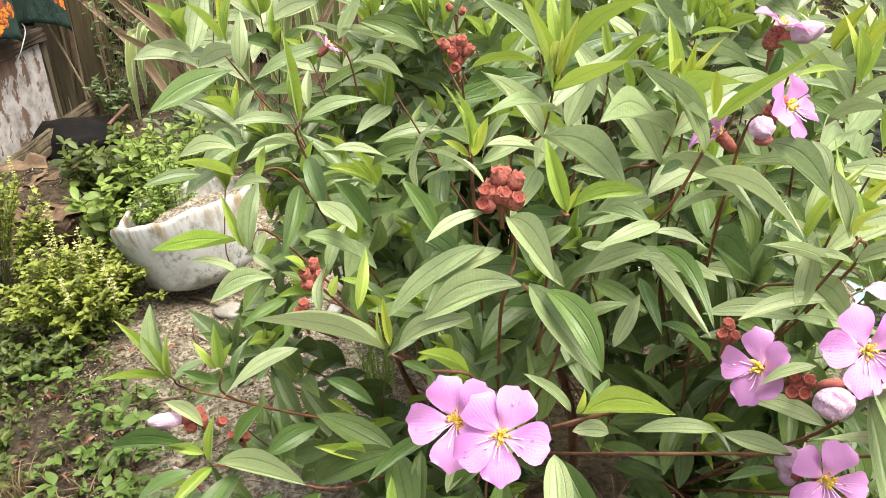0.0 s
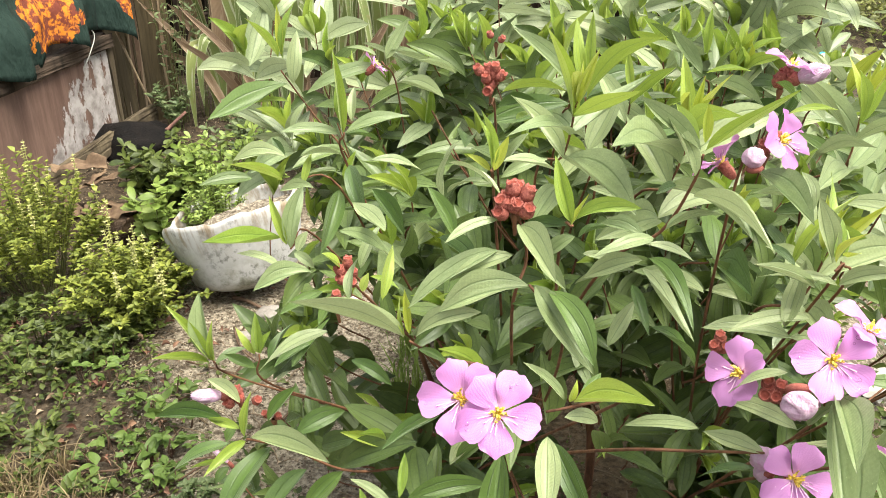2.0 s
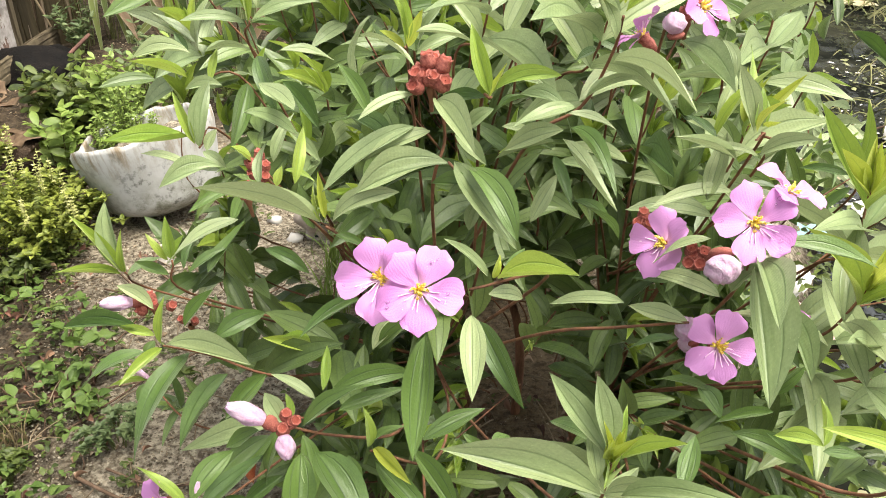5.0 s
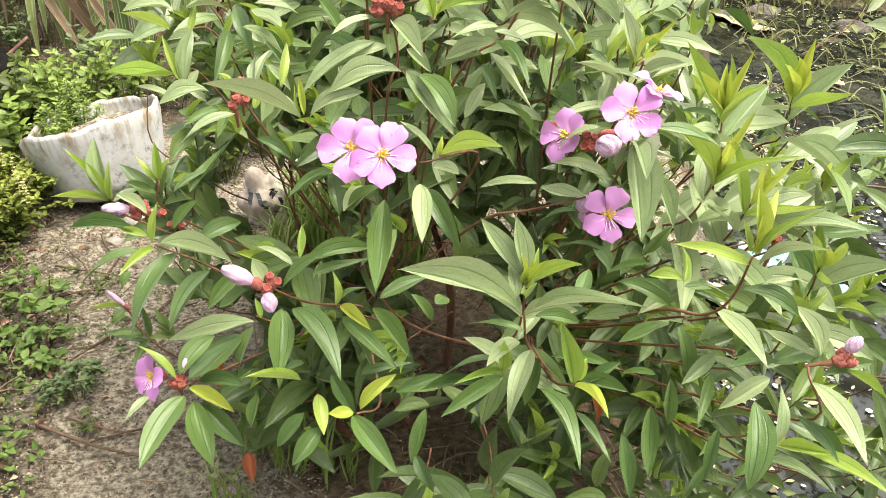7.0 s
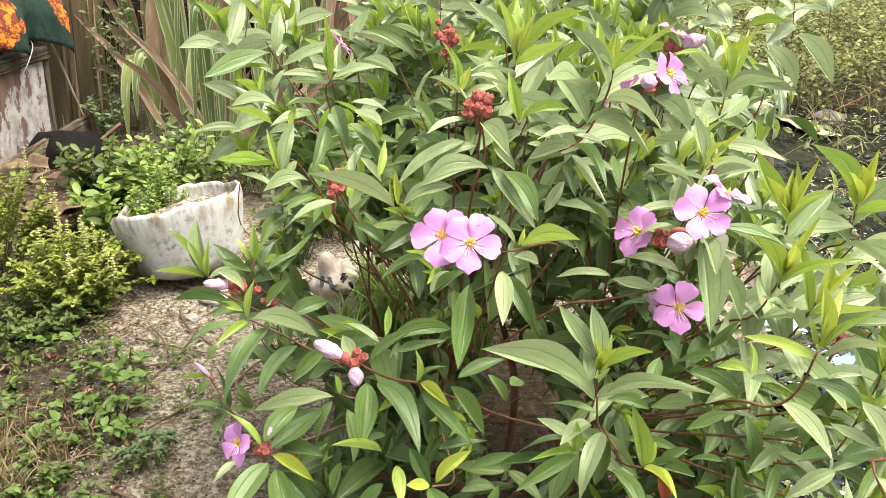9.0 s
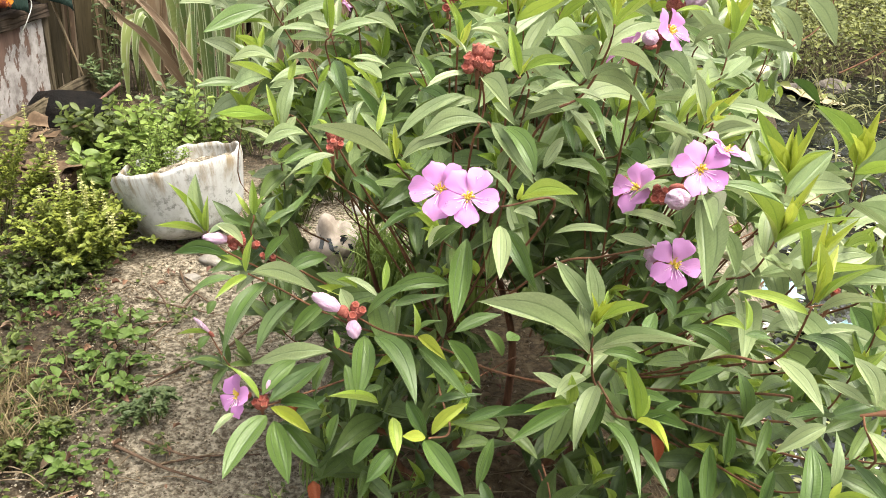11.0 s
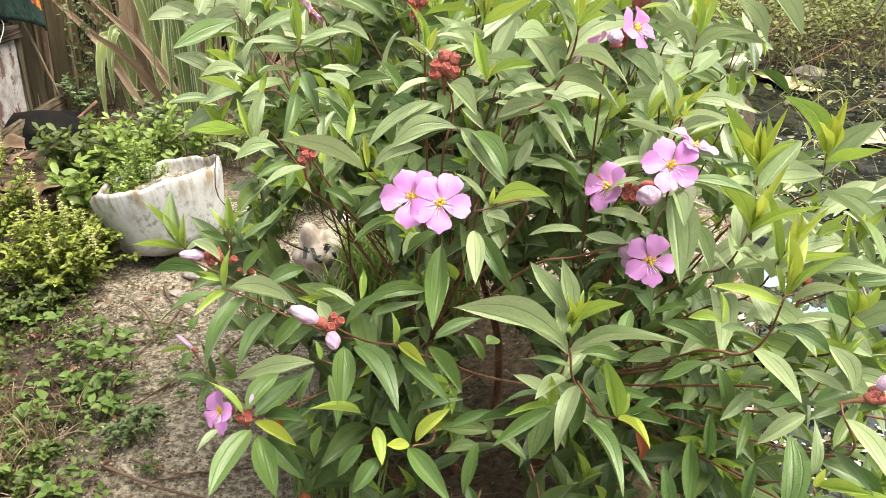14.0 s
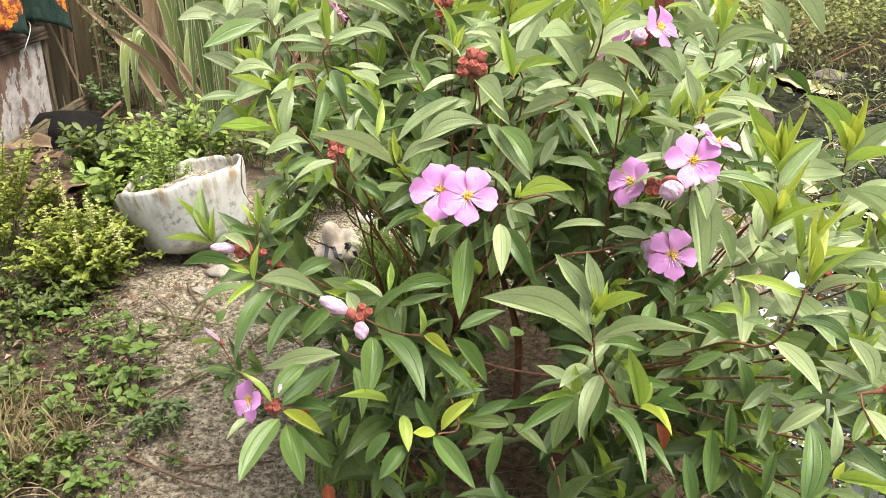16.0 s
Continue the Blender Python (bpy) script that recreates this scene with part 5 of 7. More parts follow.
capsules([(0.035, 0.928, 0.927), (0.042, 0.932, 0.937), (0.053, 0.931, 0.934), (0.053, 0.926, 0.922), (0.045, 0.928, 0.925), (0.034, 0.925, 0.920)], (0, -0.35, 0.9), 1.15)
capsules([(-0.011, 1.231, 0.950), (0.006, 1.232, 0.952), (-0.003, 1.229, 0.942), (0.012, 1.231, 0.944), (-0.001, 1.226, 0.929)], (0, -0.35, 0.9), 1.15)
capsules([(-0.115, 1.047, 0.813), (-0.110, 1.044, 0.803), (-0.120, 1.039, 0.798), (-0.122, 1.042, 0.806), (-0.111, 1.040, 0.795)], (0, -0.35, 0.9), 1.0)
capsules([(-0.233, 1.019, 0.675), (-0.228, 1.023, 0.677), (-0.235, 1.013, 0.668), (-0.210, 1.023, 0.667)], (0, -0.35, 0.9), 1.0)
capsules([(-0.200, 1.018, 0.655), (-0.189, 1.020, 0.652)], (0, -0.35, 0.9), 0.8)
capsules([(-0.075, 0.847, 0.679), (-0.059, 0.850, 0.681), (-0.067, 0.846, 0.677)], (0, -0.6, 0.6), 1.0)
capsules([(-0.187, 0.908, 0.518), (-0.178, 0.909, 0.515), (-0.181, 0.912, 0.520)], (0, -0.35, 0.9), 1.0)
capsules([(0.224, 0.867, 0.826), (0.229, 0.861, 0.819), (0.223, 0.863, 0.819), (0.231, 0.864, 0.825)], (-0.3, -0.7, 0.4), 1.0)
capsules([(0.213, 0.982, 0.793), (0.216, 0.977, 0.786), (0.209, 0.979, 0.786)], (0, -0.35, 0.9), 1.0)
capsules([(0.237, 1.018, 0.950), (0.240, 1.018, 0.953), (0.234, 1.018, 0.946)], (0, -0.35, 0.9), 1.1)
capsules([(0.283, 1.199, 0.958), (0.290, 1.196, 0.955), (0.280, 1.198, 0.953)], (0, -0.35, 0.9), 1.2)
capsules([(-0.024, 1.536, 0.924), (-0.008, 1.536, 0.918)], (0, -0.35, 0.9), 1.0)
capsules([(0.413, 0.703, 0.701), (0.419, 0.702, 0.706), (0.416, 0.700, 0.700), (0.422, 0.697, 0.702)], (0.8, -0.3, 0.4), 0.85)
bud((0.419, 0.704, 0.708), (0.427, 0.702, 0.723), 0.006)
capsules([(0.347, 0.718, 0.801)], (0, -0.35, 0.9), 0.8)
capsules([(-0.107, 0.972, 0.818), (-0.110, 0.969, 0.813)], (0, -0.35, 0.9), 0.9)

# the mass of leaves behind and within
fills = [blade("leaf", M["fill"], 8, 4, "lance", a, f, 0, tw, n) for n, (a, f, tw) in enumerate(((0.06, 0.07, 0.0), (0.10, 0.12, 0.3), (0.0, 0.12, -0.3)))]
youngs = [blade("leaf", M["y"], 7, 4, "lance", 0.05, 0.2, 0, 0.1, 3)]
ir = random.Random(23)
CENTRE, RADII = Vector((0.20, 1.38, 0.58)), Vector((0.60, 0.66, 0.44))


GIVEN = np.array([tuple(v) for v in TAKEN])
# about the camera's later standpoint; filler is kept off its lines of sight
CAMERA_LATE = np.array((0.05, 0.15, 1.12))
GIVEN_WAY = GIVEN - CAMERA_LATE
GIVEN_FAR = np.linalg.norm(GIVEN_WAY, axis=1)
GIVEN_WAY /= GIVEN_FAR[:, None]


# places on the ground kept open to the camera's view between the branches
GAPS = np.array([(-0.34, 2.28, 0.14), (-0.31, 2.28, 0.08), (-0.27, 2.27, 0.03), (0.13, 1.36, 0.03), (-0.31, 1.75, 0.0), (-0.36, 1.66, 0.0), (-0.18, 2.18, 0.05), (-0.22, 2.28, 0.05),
                 (3.3, 7.4, -0.12), (3.77, 8.68, -0.12), (2.72, 6.25, -0.12), (2.45, 5.54, -0.12), (3.2, 8.2, -0.12), (2.08, 5.14, -0.12), (2.16, 4.66, -0.12), (2.79, 5.81, -0.12), (1.86, 4.23, -0.12), (1.93, 3.81, -0.12), (1.78, 4.52, -0.12), (0.99, 2.46, -0.12), (1.08, 2.32, -0.12), (0.99, 2.68, -0.12), (0.19, 1.85, 0.00), (0.14, 1.75, 0.00), (0.20, 1.70, 0.00), (0.12, 2.10, 0.00), (-0.36, 1.41, 0.00), (-0.32, 1.39, 0.00)]) - CAMERA_LATE
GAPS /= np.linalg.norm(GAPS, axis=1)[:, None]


# about the camera's earlier standpoint, for its view of the pot
CAMERA_EARLY = np.array((0.065, 0.345, 1.155))
POT_GAPS = np.array([(-0.74, 2.38, 0.06), (-0.66, 2.40, 0.10), (-0.62, 2.44, 0.20), (-0.66, 2.42, 0.28), (-0.72, 2.45, 0.26), (-0.684, 2.35, 0.285), (-0.692, 2.35, 0.24), (-0.82, 2.36, 0.08), (-0.79, 2.36, 0.17), (-0.70, 2.36, 0.16), (-0.88, 2.40, 0.15), (-0.76, 2.36, 0.22), (-0.65, 2.36, 0.17)]) - CAMERA_EARLY
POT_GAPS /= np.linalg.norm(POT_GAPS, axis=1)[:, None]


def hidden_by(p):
    """Whether a leaf here would block the camera's view of placed leaves, gaps or pot."""
    q = np.array(tuple(p)) - CAMERA_LATE
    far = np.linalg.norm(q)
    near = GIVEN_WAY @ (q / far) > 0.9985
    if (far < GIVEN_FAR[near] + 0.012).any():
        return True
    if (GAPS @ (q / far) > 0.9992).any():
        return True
    q = np.array(tuple(p)) - CAMERA_EARLY
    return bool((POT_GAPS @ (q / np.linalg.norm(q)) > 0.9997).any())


def shoot(tip, out, size, pairs, poses, top, twigs):
    """A twig that ends at tip and points out: upright new leaves, then spreading pairs."""
    out = out.normalized()
    side = Matrix.Rotation(ir.uniform(0, 6.28), 3, out) @ out.orthogonal().normalized()
    down = 0.0
    shown = 0
    for n in range(pairs + 1):
        p = tip - out * down
        down += 0.007 + 0.008 * min(n, 3)
        axis = Matrix.Rotation(n * math.pi / 2 + ir.uniform(-0.3, 0.3), 3, out) @ side
        for sgn in (1, -1):
            lean = min(1.45, 0.20 + 0.30 * n) + ir.uniform(-0.14, 0.14)
            d = (out * math.cos(lean) + axis * sgn * math.sin(lean) + Vector((0, 0, -0.06 * n))).normalized()
            long = size * min(1.0, 0.42 + 0.22 * n) * ir.uniform(0.82, 1.15)
            broad = (0.16, 0.22, 0.285)[min(n, 2)] * ir.uniform(0.9, 1.12)
            m = Matrix.Translation(p) @ frame_of(p, p + d, OUT + Vector((ir.uniform(-0.5, 0.5), ir.uniform(-0.3, 0.3), ir.uniform(-0.3, 0.3)))) @ Matrix.Diagonal((long * broad, long, long, 1))
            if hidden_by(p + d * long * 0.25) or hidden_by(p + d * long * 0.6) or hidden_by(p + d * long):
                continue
            shown += 1
            if n < 2:
                top.append((0, m))
            else:
                poses.append((ir.randrange(3), m))
    if shown > 2:
        twigs.append((tip - out * down, tip, out))


def sprig(tip, size, young=0.0):
    """A leafy shoot of single leaves on its own stem."""
    tip = Vector(tip)
    out = Vector((ir.uniform(-0.25, 0.25), ir.uniform(-0.35, 0.05), 1)).normalized()
    side = Matrix.Rotation(ir.uniform(0, 6.28), 3, out) @ out.orthogonal().normalized()
    grown = []
    for n, kind in enumerate("ssylll" if young else "syylml"):
        p = tip - out * (0.002 + 0.004 * n * n)
        axis = Matrix.Rotation(n * math.pi / 2 + ir.uniform(-0.3, 0.3), 3, out) @ side
        for sgn in (1, -1):
            lean = min(1.35, 0.16 + 0.27 * n) + ir.uniform(-0.12, 0.12)
            d = (out * math.cos(lean) + axis * sgn * math.sin(lean) + Vector((0, 0, -0.05 * n))).normalized()
            long = size * min(1.0, 0.36 + 0.20 * (n + 0.6 * young)) * ir.uniform(0.85, 1.12)
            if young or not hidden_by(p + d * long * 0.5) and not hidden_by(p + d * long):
                grown.append((p, p + d * long, 0.24 - 0.04 * young if n < 3 else 0.36, kind))
    if len(grown) < 5 or not any(g[3] in "sy" for g in grown):
        return
    stem = branch(tip, tip - out * 0.07 + Vector((0, 0.015, 0)), tip - out * 0.12 + Vector((-0.02, 0.06, 0)))
    for g in grown:
        leaf(stem, *g)


for at in ((0.43, 0.9, 0.758), (0.345, 0.98, 0.663), (0.451, 0.85, 0.654), (-0.079, 1.25, 0.528), (0.572, 1.15, 0.763), (0.601, 1.5, 0.872), (0.497, 1.45, 0.868), (0.746, 1.6, 0.771), (0.321, 1.25, 0.839), (0.262, 1.2, 0.818), (0.159, 1.2, 0.888), (-0.065, 1.35, 0.873), (-0.101, 1.3, 0.809), (0.196, 1.35, 0.891), (0.374, 1.08, 0.753), (0.488, 1.12, 0.732), (0.521, 1.0, 0.731), (0.461, 0.85, 0.708), (0.309, 1.5, 0.896), (0.067, 1.5, 0.886), (0.149, 1.25, 0.929), (0.074, 1.3, 0.961), (-0.052, 1.15, 0.981), (0.048, 1.15, 0.931), (0.191, 1.4, 0.939), (-0.003, 1.4, 0.944), (-0.151, 1.4, 0.961), (0.191, 1.2, 0.921), (0.305, 1.5, 0.92)):
    sprig(at, ir.uniform(0.075, 0.10))
for x, y, z, size in ((0.089, 1.12, 0.951, 0.09), (0.165, 0.76, 0.737, 0.055), (0.308, 1.05, 0.849, 0.085), (0.388, 0.98, 0.818, 0.1), (0.504, 1.08, 0.801, 0.1), (0.356, 0.88, 0.789, 0.095), (0.363, 1.2, 0.93, 0.09), (0.192, 1.1, 0.934, 0.095), (0.386, 0.86, 0.769, 0.09)):
    sprig((x, y, z), size, 1.0)

poses, uppers, tops, twigs = [], [], [], []
count = 0
while count < 270:
    v = Vector((ir.gauss(0, 1), ir.gauss(0, 1), ir.gauss(0, 1))).normalized()
    if v.y > 0.15:
        r = ir.uniform(0.55, 1.0)
    elif v.x > -0.25 and v.z > -0.65 and count % 2:
        r = ir.uniform(0.74, 1.0)
    else:
        r = ir.uniform(0.34, 0.74)
    p = CENTRE + Vector((v.x * RADII.x, v.y * RADII.y, v.z * RADII.z)) * r
    if p.z < 0.16:
        continue
    count += 1
    way = Vector((v.x, v.y, v.z * 0.6 + 0.5))
    shoot(p, way, ir.uniform(0.062, 0.095), ir.choice((3, 4, 4, 5)), poses, tops, twigs)
# taller stems at the back and to the far side
for n in range(195):
    p = Vector((ir.uniform(-0.40, 1.05), ir.uniform(1.5, 2.35), ir.uniform(0.30, 0.99)))
    if p.x < -0.10 and p.y > 1.70 or p.x - 0.2 > 0.75 * (p.y - 0.75):
        continue
    shoot(p, Vector((ir.uniform(-0.4, 0.4), ir.uniform(-0.6, 0.2), 1)), ir.uniform(0.08, 0.115), ir.choice((3, 4, 5)), uppers, tops, twigs)
# low sprays over the water's edge
for n in range(52):
    p = Vector((ir.uniform(0.42, 0.85), ir.uniform(0.80, 1.45), ir.uniform(0.12, 0.62)))
    shoot(p, Vector((ir.uniform(-0.1, 0.7), ir.uniform(-0.7, 0.1), 0.8)), ir.uniform(0.07, 0.10), ir.choice((3, 4, 5)), poses, tops, twigs)
# leafy tops between the shrub and the fence
for n in range(70):
    p = Vector((ir.uniform(-0.16, 0.45), ir.uniform(1.55, 2.15), ir.uniform(0.72, 1.06)))
    shoot(p, Vector((ir.uniform(-0.4, 0.4), ir.uniform(-0.5, 0.2), 1)), ir.uniform(0.08, 0.11), ir.choice((4, 5)), uppers, tops, twigs)
# low shoots round the foot
for n in range(80):
    p = Vector((ir.uniform(-0.26, 0.12), ir.uniform(1.12, 1.5), ir.uniform(0.14, 0.42))) if n % 2 else Vector((ir.uniform(0.2, 0.55), ir.uniform(1.0, 1.4), ir.uniform(0.15, 0.45)))
    shoot(p, Vector((ir.uniform(-0.6, 0.5), ir.uniform(-0.9, 0.0), 0.8)), ir.uniform(0.075, 0.105), ir.choice((3, 4)), poses, tops, twigs)
# leaves over the path's edge
for n in range(46):
    p = Vector((ir.uniform(-0.34, -0.02), ir.uniform(1.2, 1.75), ir.uniform(0.30, 0.72)))
    shoot(p, Vector((ir.uniform(-0.7, 0.2), ir.uniform(-0.8, 0.0), 0.8)), ir.uniform(0.08, 0.11), 3, poses, poses, twigs)
# leaves between the upper stems and the pot
for n in range(36):
    p = Vector((ir.uniform(-0.24, 0.04), ir.uniform(1.55, 1.95), ir.uniform(0.52, 0.86)))
    shoot(p, Vector((ir.uniform(-0.5, 0.3), ir.uniform(-0.7, 0.0), 0.9)), ir.uniform(0.08, 0.105), 4, poses, tops, twigs)
# large shaded leaves deep inside
for n in range(120):
    p = Vector((ir.uniform(-0.22, 0.50), ir.uniform(1.15, 1.75), ir.uniform(0.24, 0.72)))
    shoot(p, Vector((ir.uniform(-0.5, 0.5), ir.uniform(-0.9, -0.1), 0.7)), ir.uniform(0.09, 0.12), 3, poses, poses, twigs)
# sprays behind the upper left stems
for n in range(60):
    p = Vector((ir.uniform(-0.30, 0.12), ir.uniform(1.2, 1.7), ir.uniform(0.50, 0.97)))
    shoot(p, Vector((ir.uniform(-0.5, 0.3), ir.uniform(-0.7, 0.1), 1)), ir.uniform(0.065, 0.095), ir.choice((4, 5, 5)), poses, tops, twigs)
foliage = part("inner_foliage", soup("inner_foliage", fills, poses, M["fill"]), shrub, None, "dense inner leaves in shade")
foliage["kind"] = "stuff"
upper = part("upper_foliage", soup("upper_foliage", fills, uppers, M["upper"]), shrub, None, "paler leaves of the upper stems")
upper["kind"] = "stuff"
M["fy"] = leaf_material("leaf_inner_young", (0.150, 0.272, 0.030), (0.345, 0.450, 0.065), (0.17, 0.26, 0.05), True, 0.4, 0.32)
young = part("young_foliage", soup("young_foliage", youngs, tops, M["fy"]), shrub, None, "yellow-green young shoot leaves")
young["kind"] = "stuff"
tv, tf = [], []
for foot, tip, out in twigs[::3]:
    inward = Vector((ROOT.x - foot.x, ROOT.y - foot.y, -0.35 * max(foot.z, 0.1))) * 0.16
    line = smooth_line([tip, foot, foot - out * 0.03 + inward * 0.35, foot - out * 0.03 + inward], 3)
    for i, p in enumerate(line):
        d = (line[min(i + 1, len(line) - 1)] - line[max(i - 1, 0)]).normalized()
        x = d.orthogonal().normalized()
        y = d.cross(x)
        r = 0.0009 + 0.0008 * i / len(line)
        tv += [p + x * r * math.cos(k * 1.2566) + y * r * math.sin(k * 1.2566) for k in range(5)]
        if i:
            b = len(tv) - 10
            tf += [(b + k, b + (k + 1) % 5, b + 5 + (k + 1) % 5, b + 5 + k) for k in range(5)]
twig_mass = part("twig_mass", mesh("twig_mass", tv, tf, M["bark"]), shrub, None, "thin reddish brown stems")
twig_mass["kind"] = "stuff"

# ---- the garden round it ----
gr = random.Random(77)
SMALL = [blade("leaf", HERB, 3, 2, "ovate", 0.06, 0.15, 0, 0.2, n) for n in range(2)]


def on_ground(x, y, up=0.0):
    return Vector((x, y, ground_z(x, y) + up))


def stem_soup(name, lines, r, mat):
    v, f = [], []
    for line in lines:
        for i, p in enumerate(line):
            d = (line[min(i + 1, len(line) - 1)] - line[max(i - 1, 0)]).normalized()
            x = d.orthogonal().normalized()
            y = d.cross(x)
            q = r * (1.2 - 0.7 * i / len(line))
            v += [p + x * q, p - x * q * 0.5 + y * q * 0.87, p - x * q * 0.5 - y * q * 0.87]
            if i:
                b = len(v) - 6
                f += [(b + k, b + (k + 1) % 3, b + 3 + (k + 1) % 3, b + 3 + k) for k in range(3)]
    return mesh(name, v, f, mat)


def herb(x, y, wide, high, stems, spikes, label, mat=HERB, leaf_size=0.023, lean=(0, 0)):
    """A dome of many thin stems with small leaves in pairs, and flower spikes."""
    at = on_ground(x, y)
    plant = thing("herb_bush", at, label, "herb")
    poses, lines, spike_v, spike_lines = [], [], [], []
    for n in range(stems):
        a, k = gr.uniform(0, 6.28), math.sqrt(gr.uniform(0, 1))
        top = at + Vector((wide * k * math.cos(a) + lean[0], wide * k * math.sin(a) + lean[1], high * (1 - 0.55 * k * k) * gr.uniform(0.72, 1.08)))
        foot = at + Vector((0.35 * wide * k * math.cos(a), 0.35 * wide * k * math.sin(a), 0))
        line = smooth_line([foot, foot.lerp(top, 0.5) + Vector((0, 0, 0.03)), top], 5)
        lines.append(line)
        turn = gr.uniform(0, 6.28)
        for i in range(3, len(line)):
            for h in (0.0, 0.5):
                if i == len(line) - 1 and h:
                    continue
                p = line[i] if not h else line[i].lerp(line[i + 1], 0.5)
                turn += 1.571
                for s in (0, math.pi):
                    d = Vector((math.cos(turn + s), math.sin(turn + s), gr.uniform(-0.1, 0.7))).normalized()
                    z = leaf_size * gr.uniform(0.6, 1.25)
                    poses.append((gr.randrange(2), Matrix.Translation(p) @ frame_of(p, p + d, UP) @ Matrix.Diagonal((z * 0.55, z, z, 1))))
        if n < spikes:
            for q in range(9):
                p = top + Vector((gr.uniform(-0.004, 0.004), gr.uniform(-0.004, 0.004), 0.008 * q))
                for s in range(4):
                    d = Vector((math.cos(s * 1.57 + q), math.sin(s * 1.57 + q), 0.3))
                    spike_v.append((0, Matrix.Translation(p) @ frame_of(p, p + d, UP) @ Matrix.Diagonal((0.005, 0.008, 0.008, 1))))
            spike_lines.append([top, top + UP * 0.04, top + UP * 0.075])
    o = part("foliage", soup("foliage", SMALL, poses, mat), plant)
    o["kind"] = "stuff"
    o = part("stalk_mass", stem_soup("stalk_mass", lines, 0.0014, M["stalk"]), plant)
    o["kind"] = "stuff"
    if spike_v:
        o = part("spike_stem_mass", stem_soup("spike_stem_mass", spike_lines, 0.0012, SPIKE), plant)
        o["kind"] = "stuff"
        o = part("spike_mass", soup("spike_mass", SMALL, spike_v, SPIKE), plant, None, "pale yellow-green flower spikes")
        o["kind"] = "stuff"
    return plant


herb(-1.03, 2.25, 0.21, 0.22, 100, 15, "low yellow-green herb bush beside the white pot", HERB, 0.021)
herb(-1.38, 2.40, 0.24, 0.40, 90, 22, "taller yellow-green herb bush with pale flower spikes")
herb(-1.24, 2.14, 0.16, 0.10, 14, 0, "low spreading small-leaved green herb on bare soil", WEED)

# the pot
POT = Vector((-0.768, 2.46, 0.0))
pot = thing("plant_pot", on_ground(POT.x, POT.y, -0.015), "weathered white plastic pot with a slanting broken rim, stained with mould", "pot")


def pot_shell():
    sides, levels = 56, 18
    verts, faces, uvs = [], [], []
    for skin in (0, 1):
        for i in range(levels + 1):
            t = i / levels
            for k in range(sides):
                a = 2 * math.pi * k / sides
                chip = 0.035 * max(0.0, math.cos(a - 3.3)) ** 6
                top = 0.246 - chip + 0.004 * math.sin(5 * a) + 0.003 * math.sin(11 * a + 1) + 0.002 * math.sin(23 * a)
                r = 0.134 * min(1.0, (t / 0.20) ** 0.5) + 0.062 * min(1.0, t / 0.9) ** 0.75 - skin * 0.007
                r *= 1 + 0.012 * math.sin(3 * a + 2 * t)
                z = top * t if not skin else max(0.012, top * t)
                verts.append((r * math.cos(a), r * 0.92 * math.sin(a), z))
                uvs.append((k / sides, t))
    n = (levels + 1) * sides
    for skin in (0, 1):
        for i in range(levels):
            for k in range(sides):
                a, b = skin * n + i * sides + k, skin * n + i * sides + (k + 1) % sides
                q = (a, b, b + sides, a + sides)
                faces.append(q if not skin else q[::-1])
    for k in range(sides):
        a, b = levels * sides + k, levels * sides + (k + 1) % sides
        faces.append((a, b, b + n, a + n))
    faces.append(tuple(range(sides))[::-1])
    faces.append(tuple(range(n, n + sides)))
    return mesh("shell", verts, faces, M["pot"], uvs)


pm = Matrix.Translation(on_ground(POT.x, POT.y, 0.012)) @ Matrix.Rotation(radians(-13), 4, "Y") @ Matrix.Rotation(radians(-5), 4, "X")
part("shell", pot_shell(), pot, pm)
sv, sf = [], []
for i in range(8):
    for k in range(24):
        a, r = 2 * math.pi * k / 24, 0.186 * i / 7
        x, y = r * math.cos(a), 0.9 * r * math.sin(a)
        sv.append((x, y, 0.198 + 0.10 * x + 0.02 * noise.noise(Vector((x, y, 0)) * 25) + 0.03 * (1 - i / 7)))
for i in range(7):
    for k in range(24):
        sf.append((i * 24 + k, i * 24 + (k + 1) % 24, (i + 1) * 24 + (k + 1) % 24, (i + 1) * 24 + k))
part("soil", mesh("soil", sv, sf, M["ground"]), pot, pm, "dry crumbly soil")

# bright plants in and behind the pot
ROUND = [blade("leaf", BRIGHT, 5, 2, "round", 0.03, 0.05, 0, 0.2, n) for n in range(2)]


